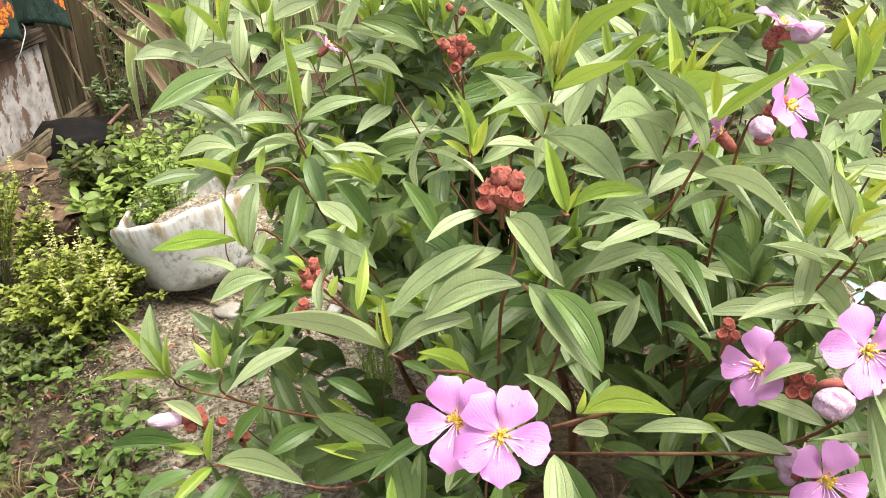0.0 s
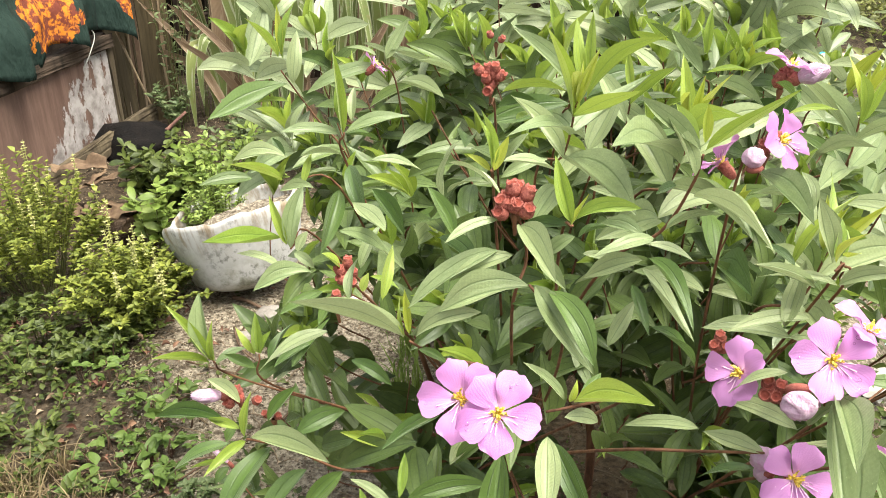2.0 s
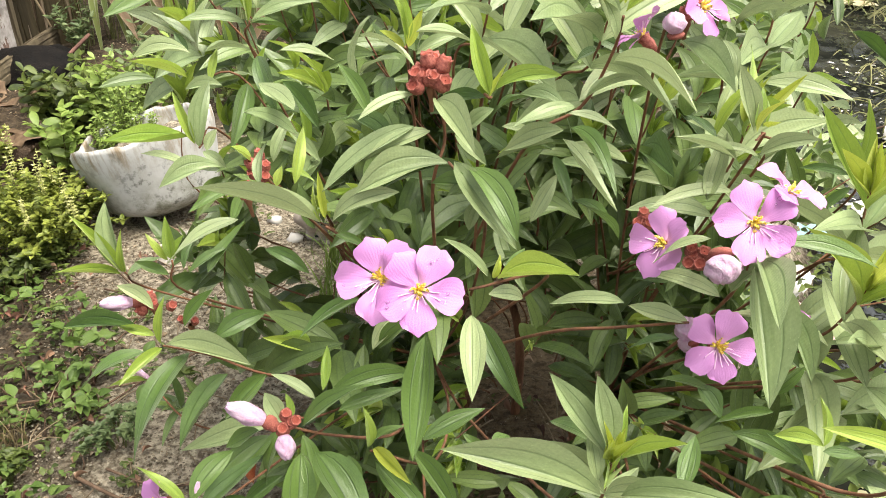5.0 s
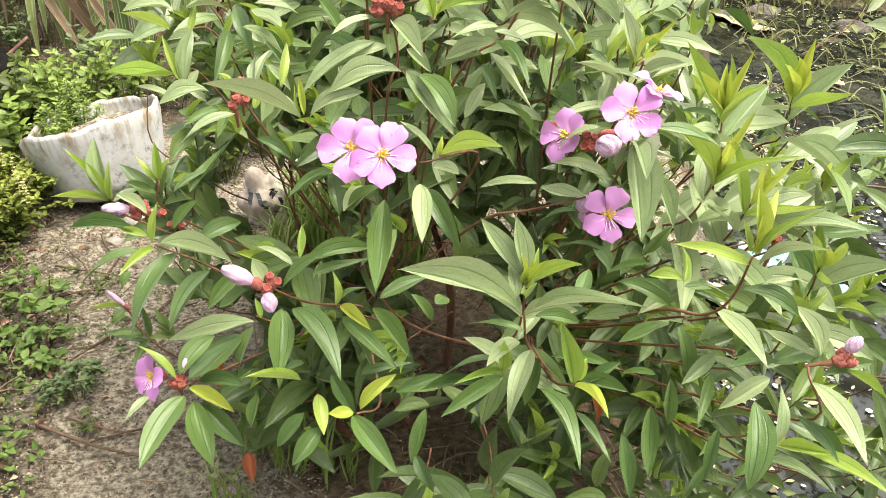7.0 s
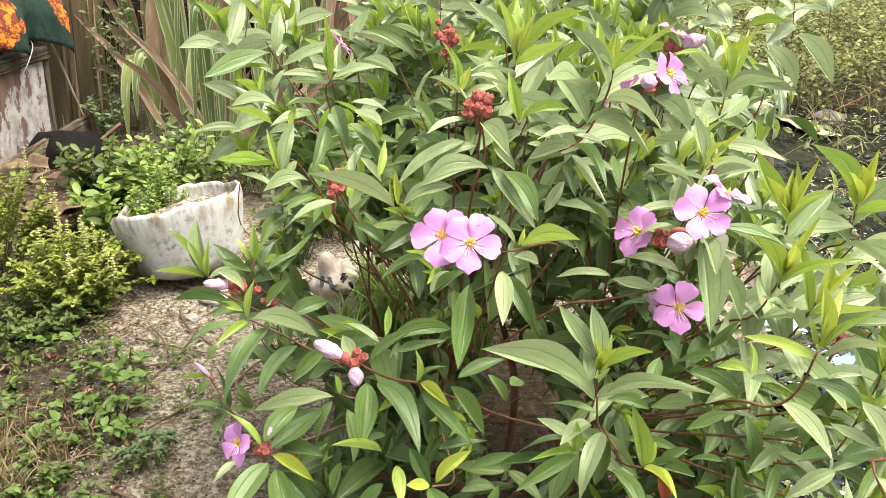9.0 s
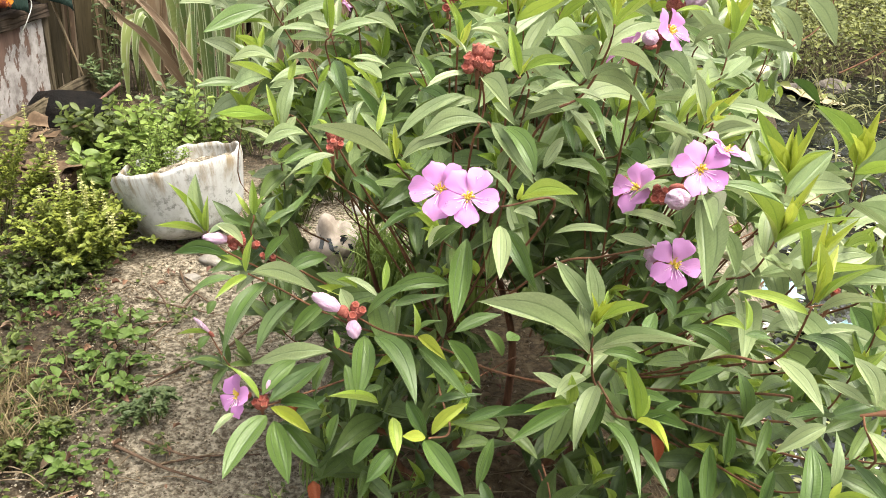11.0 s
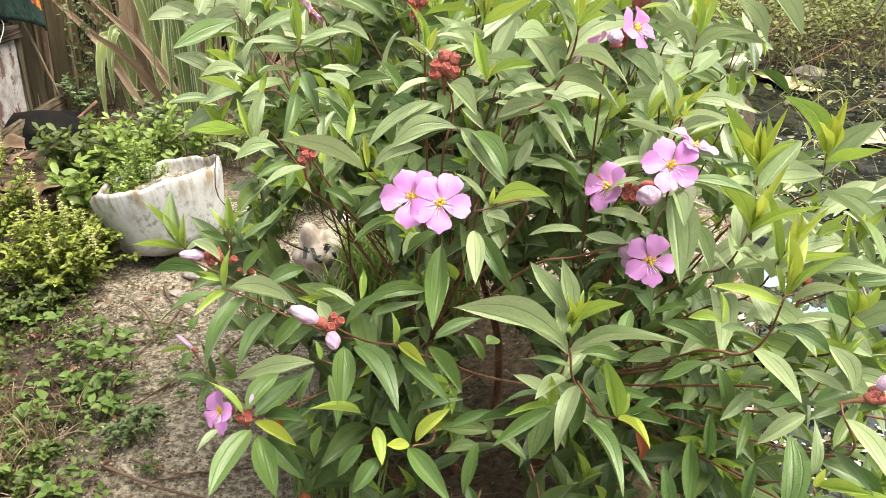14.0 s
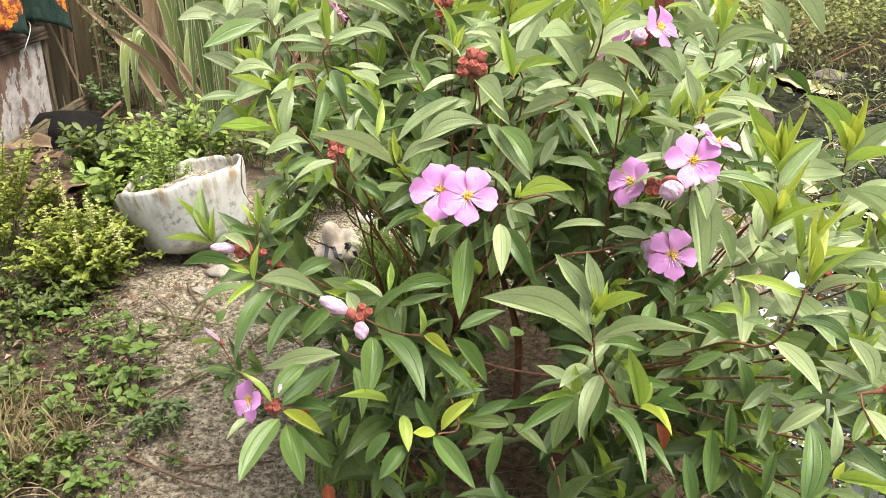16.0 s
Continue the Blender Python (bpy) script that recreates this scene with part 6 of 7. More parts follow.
def leafy(x, y, wide, high, stems, size, label, mat=BRIGHT, base_up=0.0, name="leafy_plant", droop=0.25, shape=ROUND):
    at = on_ground(x, y, base_up)
    plant = thing(name, at, label, "plant")
    poses, lines = [], []
    for n in range(stems):
        a, k = gr.uniform(0, 6.28), math.sqrt(gr.uniform(0, 1))
        top = at + Vector((wide * k * math.cos(a), wide * k * math.sin(a), high * gr.uniform(0.45, 1.05)))
        foot = at + Vector((0.3 * wide * k * math.cos(a), 0.3 * wide * k * math.sin(a), 0))
        line = smooth_line([foot, foot.lerp(top, 0.55) + Vector((0, 0, 0.02)), top], 4)
        lines.append(line)
        for i in range(2, len(line)):
            for s in range(3 if i == len(line) - 1 else 2):
                a2 = gr.uniform(0, 6.28)
                d = Vector((math.cos(a2), math.sin(a2) - 0.15, gr.uniform(-droop, 0.9))).normalized()
                z = size * gr.uniform(0.65, 1.2)
                p = line[i]
                poses.append((gr.randrange(len(shape)), Matrix.Translation(p) @ frame_of(p, p + d, UP + Vector((gr.uniform(-0.5, 0.5), gr.uniform(-0.7, 0.2), 0))) @ Matrix.Diagonal((z * 0.43, z, z, 1))))
    o = part("foliage", soup("foliage", shape, poses, mat), plant)
    o["kind"] = "stuff"
    o = part("stalk_mass", stem_soup("stalk_mass", lines, 0.0018, M["stalk"]), plant)
    o["kind"] = "stuff"
    return plant


leafy(-1.03, 2.90, 0.15, 0.29, 52, 0.038, "bright green round-leaved plant behind the white pot")
leafy(-0.88, 2.98, 0.09, 0.35, 20, 0.038, "bright green round-leaved sprigs behind the pot")
leafy(-1.22, 2.90, 0.13, 0.26, 26, 0.048, "broad-leaved grey-green plant among dry leaves", WEED)
herb(-0.90, 2.60, 0.13, 0.31, 120, 0, "fine-leaved green weed spilling from the white pot", BRIGHT, 0.017, (0.0, -0.03))
leafy(-0.50, 2.66, 0.13, 0.20, 24, 0.034, "low green weed beside the white pot", WEED, 0, "weed_patch")
leafy(-0.40, 2.86, 0.16, 0.26, 30, 0.036, "low green weed on shaded soil", WEED, 0, "weed_patch")
leafy(-1.15, 2.66, 0.08, 0.22, 9, 0.050, "young yellow-green seedling with broad leaves", BRIGHT)

# the painted box side with the cloth over it
board = thing("painted_board", (-1.83, 3.2, 0.0), "brown and white peeling painted wooden board standing on edge", "board")
bm_turn = Matrix.Translation((-1.84, 3.145, -0.02)) @ Matrix.Rotation(radians(90), 4, "Z")
part("panel", jitter_box("panel", 1.30, 0.035, 0.405, M["board"], (14, 1, 14), 0.0012, 3), board, bm_turn)
part("top_rail", jitter_box("top_rail", 1.36, 0.07, 0.052, M["slat"], (8, 1, 8), 0.004, 4), board, bm_turn @ Matrix.Translation((0, -0.008, 0.406)))
part("end_post", jitter_box("end_post", 0.03, 0.05, 0.405, M["wood"], (5, 1, 5), 0.004, 5), board, bm_turn @ Matrix.Translation((0.675, 0, 0)))
plank = thing("fallen_plank", (-1.72, 3.45, 0.05), "long dark rotting plank lying against the board", "plank")
part("plank_body", jitter_box("plank_body", 0.95, 0.03, 0.085, M["wood"], (8, 1, 8), 0.005, 6), plank, Matrix.Translation((-1.745, 3.45, 0.0)) @ Matrix.Rotation(radians(86), 4, "Z") @ Matrix.Rotation(radians(-3), 4, "Y"))


HEM_Y = (2.70, 3.10, 3.27, 3.32, 3.48, 3.52, 3.57, 3.72, 3.84, 3.93, 3.96)
HEM_Z = (0.47, 0.43, 0.43, 0.485, 0.47, 0.45, 0.48, 0.485, 0.43, 0.395, 0.44)


def drape():
    nu, nv = 44, 26
    verts, faces = [], []
    for side in (0, 1):
        for j in range(nv + 1):
            for i in range(nu + 1):
                u, v = i / nu, j / nv
                y = 2.70 + 1.26 * u
                fold = 0.028 * math.sin(19 * u + 2 * v) + 0.015 * math.sin(41 * u + 1)
                low = float(np.interp(y, HEM_Y, HEM_Z)) + 0.008 * math.sin(37 * u)
                z = 1.02 - v * (1.02 - low)
                x = -1.83 + 0.055 * step(0.55, 0.8, v) + fold * (0.3 + v) - 0.004 * side
                verts.append((x, y, z))
    k = nu + 1
    b = k * (nv + 1)
    for j in range(nv):
        for i in range(nu):
            a = j * k + i
            faces += [(a, a + 1, a + k + 1, a + k), (b + a, b + a + k, b + a + k + 1, b + a + 1)]
    for i in range(nu):
        a = nv * k + i
        faces.append((a, a + 1, b + a + 1, b + a))
    return mesh("cloth", verts, faces, M["cloth"])


tagged(place(new("hanging_cloth", drape()), Matrix()), "dark green cloth with an orange floral print hung over the board", "cloth")
hem_line = smooth_line([(-1.79, 3.62, 0.75), (-1.80, 3.60, 0.55), (-1.79, 3.66, 0.47), (-1.77, 3.58, 0.42), (-1.78, 3.52, 0.36)], 5)
tagged(place(new("string", tube("string", hem_line, 0.0028, 0.002, M["string"], 6)), Matrix()), "frayed pale string hanging from the cloth", "string")
rope_line = smooth_line([(-1.83, 3.9, 0.46), (-1.79, 3.94, 0.26), (-1.75, 3.98, 0.07)], 8)
tagged(place(new("thin_cane", tube("thin_cane", rope_line, 0.006, 0.005, M["cane"], 6)), Matrix()), "thin pale cane leaning beside the old trunk", "cane")

# old palm trunk, vine, black sack, slat fence
trunk_line = smooth_line([(-1.83, 4.12, -0.03), (-1.82, 4.13, 0.4), (-1.81, 4.16, 0.9), (-1.81, 4.2, 1.5)], 7)
old_trunk = thing("old_trunk", (-1.83, 4.12, 0.0), "grey-brown old palm trunk wrapped in dry leaf sheaths, in shade", "trunk")
part("trunk_core", tube("trunk_core", trunk_line, 0.120, 0.100, M["trunk"], 18, 0.07, 4), old_trunk)
for n in range(7):
    turn = radians(-170 + 27 * n)
    wide, high = 0.085 + 0.03 * (n % 3), 0.75 + 0.2 * ((n * 5) % 4)
    sheath = jitter_box("leaf_sheath", wide, 0.014, high, M["trunk"] if n % 3 else M["strapdry"], (5, 1, 5), 0.006, 90 + n)
    at = Vector((-1.825 + 0.128 * math.cos(turn), 4.125 + 0.128 * math.sin(turn), -0.03))
    part("leaf_sheath", sheath, old_trunk, Matrix.Translation(at) @ Matrix.Rotation(turn + math.pi / 2, 4, "Z") @ Matrix.Rotation(0.05 * math.sin(5 * n), 4, "Y"))


def lump(name, at, size, mat, seed, label, category, rough=0.25, res=3):
    bm = bmesh.new()
    bmesh.ops.create_icosphere(bm, subdivisions=res, radius=1)
    off = Vector((seed * 3.1, seed * 1.7, 0))
    for v in bm.verts:
        k = 1 + rough * noise.noise(v.co * 1.6 + off) + rough * 0.4 * noise.noise(v.co * 4.2 + off)
        v.co = Vector((v.co.x * size[0] * k, v.co.y * size[1] * k, max(-0.55, v.co.z) * size[2] * k + size[2] * 0.55))
    me = bpy.data.meshes.new(name)
    bm.to_mesh(me)
    bm.free()
    me.materials.append(mat)
    me.polygons.foreach_set("use_smooth", np.ones(len(me.polygons), dtype=bool))
    return tagged(place(new(name, me), Matrix.Translation(at)), label, category)


# near-black sack shape, put where a dark cavity lies beside the plank
lump("black_sack", on_ground(-1.68, 3.64, -0.02), (0.18, 0.15, 0.085), M["black"], 2, "crumpled black plastic sack standing in for a dark hollow on the ground", "sack", 0.3)
stick_line = smooth_line([(-1.59, 3.60, 0.03), (-1.55, 3.67, 0.07), (-1.50, 3.77, 0.12)], 4)
tagged(place(new("red_stick", tube("red_stick", stick_line, 0.009, 0.007, M["reddish"], 8)), Matrix()), "reddish brown stick lying across the black sack", "stick")

fence = thing("slat_fence", (-1.0, 4.85, 0), "old grey-brown slat fence with gaps behind the reeds", "fence")
SLAT = [jitter_box("slat", 0.085, 0.018, 1.5, M["slat"], (5, 1, 5), 0.005, 20 + n) for n in range(4)]
for n in range(48):
    x = -3.1 + 0.076 * n
    if n % 5 == 3 or n % 7 == 2:
        continue
    part("slat", SLAT[n % 4], fence, Matrix.Translation((x, 4.85 + gr.uniform(-0.02, 0.02), -0.04)) @ Matrix.Rotation(gr.uniform(-0.20, 0.20), 4, "Y") @ Matrix.Rotation(gr.uniform(-0.06, 0.02), 4, "X"))
# added board: a near-black sheet in place of the shade behind the slats
part("backing_board", jitter_box("backing_board", 3.9, 0.02, 1.45, M["backing"], (6, 1, 6), 0.004, 33), fence, Matrix.Translation((-1.25, 4.98, -0.04)), "near-black board added behind the slats for the shade in their gaps")
for z in (0.28, 0.46, 0.95):
    part("cross_rail", jitter_box("cross_rail", 3.8, 0.03, 0.05, M["slat"], (8, 1, 8), 0.006, 30), fence, Matrix.Translation((-1.3, 4.80, z)) @ Matrix.Rotation(0.03, 4, "Y"))

# strap-leaved reeds


def ribbon(line, wide, mat, droop_roll=0.0, name="strap_leaf"):
    """A long leaf of even breadth along a line, tapering to its tip."""
    verts, faces, uvs = [], [], []
    n = len(line)
    for i, p in enumerate(line):
        d = (line[min(i + 1, n - 1)] - line[max(i - 1, 0)]).normalized()
        side = d.cross(Vector((math.sin(droop_roll), -math.cos(droop_roll), 0.15)))
        side = side.normalized() if side.length > 1e-3 else Vector((1, 0, 0))
        t = i / (n - 1)
        w = 0.5 * wide * min(1.0, 0.45 + 2.5 * t) * (1 - t ** 4) + 0.0006
        up = side.cross(d)
        for k in range(5):
            u = -1 + k / 2
            curl = 0.5 * w * noise.noise(Vector((p.x * 40, p.z * 40, u))) if "dry" in name else 0.0
            verts.append(p + side * u * w * (1 + 0.25 * noise.noise(Vector((t * 7, u * 2, p.x * 9)))) + up * (0.22 * w * abs(u) + curl))
            uvs.append((k / 4, t * 6))
    for i in range(n - 1):
        for k in range(4):
            faces.append((i * 5 + k, i * 5 + k + 1, (i + 1) * 5 + k + 1, (i + 1) * 5 + k))
    return mesh(name, verts, faces, mat, uvs)


def reed(x, y, leaves, high, label, dry=0.2):
    at = on_ground(x, y)
    plant = thing("reed_clump", at, label, "reed", "reeds by the fence")
    for n in range(leaves):
        a = gr.uniform(0, 6.28)
        out = Vector((math.cos(a), math.sin(a) * 0.6 - 0.25, 0))
        h = high * gr.uniform(0.6, 1.1)
        reach = gr.uniform(0.08, 0.34)
        if gr.random() < 0.6:
            pts = [at + out * 0.02, at + out * reach * 0.3 + UP * h * 0.6, at + out * reach * 0.75 + UP * h, at + out * reach * 1.1 + UP * h * 0.72, at + out * reach * 1.25 + UP * h * gr.uniform(0.05, 0.35)]
        else:
            pts = [at + out * 0.02, at + out * reach * 0.3 + UP * h * 0.5, at + out * reach * 0.7 + UP * h * 0.95, at + out * reach * 1.3 + UP * h * 1.25]
        is_dry = gr.random() < dry
        part("strap_leaf", ribbon(smooth_line(pts, 6), gr.uniform(0.036, 0.066), M["strapdry" if is_dry else "strap"], gr.uniform(-0.7, 0.7)), plant, None, "dry brown strap leaf" if is_dry else "")
    return plant


for n, (x, y, k, h, d) in enumerate(((-1.50, 4.26, 4, 0.62, 0.35), (-1.27, 4.05, 4, 0.85, 0.25), (-1.12, 4.15, 3, 0.95, 0.4), (-0.92, 4.05, 4, 0.85, 0.4), (-0.70, 4.2, 7, 0.9, 0.2), (-0.45, 4.1, 7, 0.85, 0.15), (-1.35, 4.5, 4, 0.9, 0.8), (-0.95, 4.55, 5, 0.9, 0.7))):
    reed(x, y, k, h, "striped green strap-leaved reed with some dry blades", d)
hung = thing("bent_reed", on_ground(-1.46, 4.02), "pale striped reed with blades bent over and hanging", "reed", "reeds by the fence")
for dx, bottom, wide in ((-0.06, 0.03, 0.060), (-0.01, 0.14, 0.052), (0.24, 0.0, 0.05)):
    b = Vector((-1.46 + dx, 3.98, 0.12 * math.sin(40 * dx)))
    pts = [on_ground(-1.44, 4.03), b + Vector((0.05, 0.04, 0.30)), b + Vector((0.02, 0.0, 0.44)), b + Vector((-0.01, -0.04, 0.32)), b + Vector((-0.012, -0.05, max(bottom, 0.03)))]
    part("strap_leaf", ribbon(smooth_line(pts, 7), wide, M["strap"]), hung)
for n in range(34):
    a = on_ground(gr.uniform(-1.75, -0.55), gr.uniform(4.2, 4.7)) if n % 3 else on_ground(gr.uniform(-1.38, -0.75), gr.uniform(3.85, 4.1))
    b = a + Vector((gr.uniform(-0.40, 0.35), gr.uniform(-0.2, 0.1), gr.uniform(0.35, 0.95) * (1 if n % 3 else 0.62)))
    tagged(place(new("dry_frond", ribbon(smooth_line([a, a.lerp(b, 0.5) + Vector((0.02, 0, 0.05)), b], 5), gr.uniform(0.05, 0.10) * (1 if n % 3 else 0.5), M["strapdry"], gr.uniform(-0.5, 0.5), "dry_frond")), Matrix()), "dead brown palm frond leaning on the fence", "frond", "dead fronds")
near_reed = thing("bent_reed", on_ground(-1.03, 3.62), "pale green reed with long hanging and dry brown blades", "reed", "reeds by the fence")
for n, (dx, dy, high, low, wide, mat) in enumerate(((-0.05, -0.03, 0.66, 0.03, 0.040, "strap"), (0.05, -0.06, 0.52, 0.02, 0.046, "strap"), (0.10, 0.02, 0.74, 0.16, 0.052, "strapdry"), (-0.12, 0.03, 0.80, 0.22, 0.038, "strap"), (0.17, -0.02, 0.62, 0.05, 0.050, "strap"))):
    f = on_ground(-1.03 + 0.3 * dx, 3.64)
    top = Vector((-1.03 + dx * 0.7, 3.60 + dy * 0.6, high))
    end = Vector((-1.03 + dx * 1.3, 3.60 + dy * 1.6, low))
    pts = [f, f.lerp(top, 0.6) + Vector((0.01, 0.01, 0.04)), top, top.lerp(end, 0.25) + Vector((dx * 0.25, dy * 0.3, 0.02)), end]
    part("strap_leaf", ribbon(smooth_line(pts, 7), wide, M[mat], gr.uniform(-0.3, 0.3)), near_reed, None, "dry brown strap leaf" if mat == "strapdry" else "")
VL = [blade("leaf", VINE, 3, 2, "ovate", 0.05, 0.1, 0, 0.1, n) for n in range(2)]
for n, (x, y, h, lab) in enumerate(((-1.62, 4.0, 0.75, "thin vine with small pale leaves climbing the old trunk"), (-1.54, 4.1, 0.6, "leafy vine among the reeds"))):
    leafy(x, y, 0.09, h, 11, 0.034, lab, VINE, 0, "vine", 0.4, VL)
leafy(-1.60, 3.9, 0.10, 0.18, 14, 0.035, "small weed with pale leaves by the trunk", VINE, 0, "weed_plant", 0.3, VL)

# dry leaves heaped behind the herbs
for n, (x, y, z, long, wide, turn, tilt) in enumerate(((-1.38, 2.86, 0.14, 0.26, 0.055, 8, 14), (-1.46, 2.84, 0.10, 0.22, 0.03, 48, 26), (-1.34, 2.80, 0.06, 0.24, 0.07, 4, 6), (-1.42, 2.78, 0.05, 0.20, 0.05, -14, 8), (-1.50, 2.90, 0.16, 0.18, 0.05, 200, -4), (-1.25, 2.80, 0.05, 0.16, 0.05, 150, 5), (-1.56, 2.75, 0.05, 0.2, 0.06, 30, 5), (-1.30, 2.72, 0.09, 0.22, 0.06, -20, 10), (-1.22, 2.74, 0.07, 0.15, 0.07, 70, 12))):
    m = Matrix.Translation(on_ground(x, y, z)) @ Matrix.Rotation(radians(turn), 4, "Z") @ Matrix.Rotation(radians(-tilt), 4, "Y") @ Matrix.Rotation(0.5 * math.sin(3 * n), 4, "X")
    tagged(place(new("dry_leaf", crumple("dry_leaf", long, wide * 0.85, M["dry"], 13, 0.03, 30 + n)), m), "large curled brown dry leaf on the ground", "dry leaf", "dry leaves")
lump("mound", on_ground(-1.40, 2.84, -0.05), (0.30, 0.14, 0.07), M["soil"], 5, "low heap of brown earth and litter", "heap", 0.3)

leafy(-1.30, 3.20, 0.22, 0.16, 26, 0.040, "low green weed on shaded soil behind the pot", WEED, 0, "weed_patch")
leafy(-0.80, 3.35, 0.26, 0.20, 26, 0.036, "low green weed on shaded soil by the reeds", WEED, 0, "weed_patch")
leafy(-1.18, 3.55, 0.20, 0.18, 22, 0.034, "low green weed on shaded soil by the reeds", VINE, 0, "weed_patch")

# weeds, litter and twigs on the ground
OV = [blade("leaf", WEED, 4, 2, "ovate", 0.05, 0.12, 0, 0.15, n) for n in range(2)]


def weed_poses(rng, size, stems):
    poses = []
    for n in range(stems):
        a, k = rng.uniform(0, 6.28), rng.uniform(0.2, 1)
        p = Vector((0.06 * k * math.cos(a), 0.06 * k * math.sin(a), rng.uniform(0.008, 0.055)))
        for s in range(rng.choice((3, 4, 4))):
            t = rng.uniform(0, 6.28)
            d = Vector((math.cos(t), math.sin(t), rng.uniform(-0.1, 0.45))).normalized()
            z = size * rng.uniform(0.6, 1.25)
            poses.append((rng.randrange(2), Matrix.Translation(p) @ frame_of(p, p + d, UP + Vector((rng.uniform(-0.7, 0.7), rng.uniform(-0.7, 0.7), 0))) @ Matrix.Diagonal((z * 0.55, z, z, 1)), p))
    return poses


def edge_at(y):
    """Where the bare path begins, coming from the weeds."""
    t = max(0.0, min(1.0, (2.35 - y) / 0.95))
    return -0.95 + 0.38 * t + 0.05 * math.sin(8 * y)


STALKS = tube("stalk", smooth_line([(0, 0, 0), (0.004, 0.003, 0.02), (0.0, 0.008, 0.045)], 3), 0.0022, 0.0012, M["twig"], 5)
SPOT = [blade("leaf", leaf_material("weed_leaf_single", (0.050, 0.098, 0.017), (0.125, 0.190, 0.042), (0.1, 0.2, 0.04), False, 0.5, 0.22, False), 4, 2, "ovate", 0.05, 0.12, 0, 0.15, n) for n in range(2)]
mass, made = [], 0
while made < 245:
    x, y = gr.uniform(-1.75, -0.35), gr.uniform(1.15, 2.25)
    over = x - edge_at(y)
    if over > 0 and gr.random() > 0.22 * math.exp(-over * 4) or noise.noise(Vector((x, y, 5)) * 4.6) < -0.02:
        continue
    made += 1
    z = gr.uniform(0.7, 1.35) * (0.55 if over > 0 else 1)
    m = Matrix.Translation(on_ground(x, y)) @ Matrix.Rotation(gr.uniform(0, 6.28), 4, "Z") @ Matrix.Scale(z, 4)
    size = gr.choice((0.022, 0.014, 0.034, 0.018, 0.012, 0.026))
    if -0.42 < over < 0.08 and y < 2.05:
        w = tagged(place(new("weed", STALKS), m), "low green broad-leaved weed on sandy soil", "weed", "weeds beside the path")
        for k, q, p in weed_poses(gr, size, 4):
            part("leaf", SPOT[k], w, m @ q)
    else:
        mass += [(k, m @ q) for k, q, p in weed_poses(gr, size, 10 if size < 0.03 else 6)]
tagged(place(new("weed_mass", soup("weed_mass", OV, mass, WEED)), Matrix()), "low broad-leaved green weeds covering the soil", "weeds", kind="stuff")
for n, (x, y, h) in enumerate(((-1.15, 1.95, 0.10), (-1.40, 1.85, 0.13), (-1.0, 1.72, 0.08), (-1.30, 1.60, 0.10), (-0.88, 1.50, 0.08), (-1.12, 1.42, 0.10), (-1.55, 2.05, 0.15), (-1.02, 2.08, 0.09))):
    leafy(x, y, 0.14, h, 11, 0.026, "spreading broad-leaved green weed on dark soil", WEED, 0, "weed_patch", 0.2, OV)
TINY = [blade("leaf", WEED, 3, 2, "ovate", 0.05, 0.1, 0, 0.1, 9)]
poses = []
while len(poses) < 7000:
    x, y = gr.uniform(-2.0, 0.4), gr.uniform(1.0, 2.75)
    over = x - edge_at(y)
    if over > 0 and gr.random() > 0.06 + 0.25 * max(0, noise.noise(Vector((x, y, 3)) * 5)):
        continue
    for n in range(4):
        t = gr.uniform(0, 6.28)
        p = on_ground(x + gr.uniform(-0.012, 0.012), y + gr.uniform(-0.012, 0.012), gr.uniform(0.002, 0.022))
        d = Vector((math.cos(t), math.sin(t), gr.uniform(0, 0.6))).normalized()
        z = gr.uniform(0.008, 0.021)
        poses.append((0, Matrix.Translation(p) @ frame_of(p, p + d, UP + Vector((gr.uniform(-0.6, 0.6), gr.uniform(-0.6, 0.6), 0))) @ Matrix.Diagonal((z * 0.6, z, z, 1))))
tagged(place(new("ground_cover", soup("ground_cover", TINY, poses, WEED)), Matrix()), "small-leaved creeping weeds over the soil", "ground cover", kind="stuff")
DEAD = [blade("leaf", M["dry"], 5, 4, "ovate", 0.16, 0.35, 0.02, 0.5, n) for n in range(3)]
dead_mat = Nodes("dead_leaves")
dm = dead_mat.tree.nodes.new("ShaderNodeNewGeometry").outputs["Random Per Island"]
M["dead"] = dead_mat.finish(dead_mat.ramp(dm, (0.0, (0.060, 0.030, 0.020)), (0.4, (0.150, 0.065, 0.045)), (0.75, (0.23, 0.135, 0.085)), (1.0, (0.33, 0.25, 0.17))), 0.75, 0.3)
poses = []
for n in range(380):
    x, y = gr.uniform(-1.6, -0.45), gr.uniform(1.2, 2.6)
    if x > edge_at(y) + 0.05 and n % 4:
        x = edge_at(y) - 0.4 * gr.random()
    if n % 5 == 0:
        x, y = gr.gauss(0.17, 0.16), gr.gauss(1.45, 0.18)
    t = gr.uniform(0, 6.28)
    p = on_ground(x, y, gr.uniform(0.004, 0.018))
    d = Vector((math.cos(t), math.sin(t), gr.uniform(-0.2, 0.4))).normalized()
    z = gr.uniform(0.010, 0.030)
    poses.append((gr.randrange(3), Matrix.Translation(p) @ frame_of(p, p + d, UP + Vector((gr.uniform(-0.6, 0.6), gr.uniform(-0.6, 0.6), 0))) @ Matrix.Diagonal((z * gr.uniform(0.3, 0.55), z, z, 1))))
tagged(place(new("dead_leaf_scatter", soup("dead_leaf_scatter", DEAD, poses, M["dead"])), Matrix()), "curled reddish brown dead leaves among the weeds", "litter", kind="stuff")
CRUMB = []
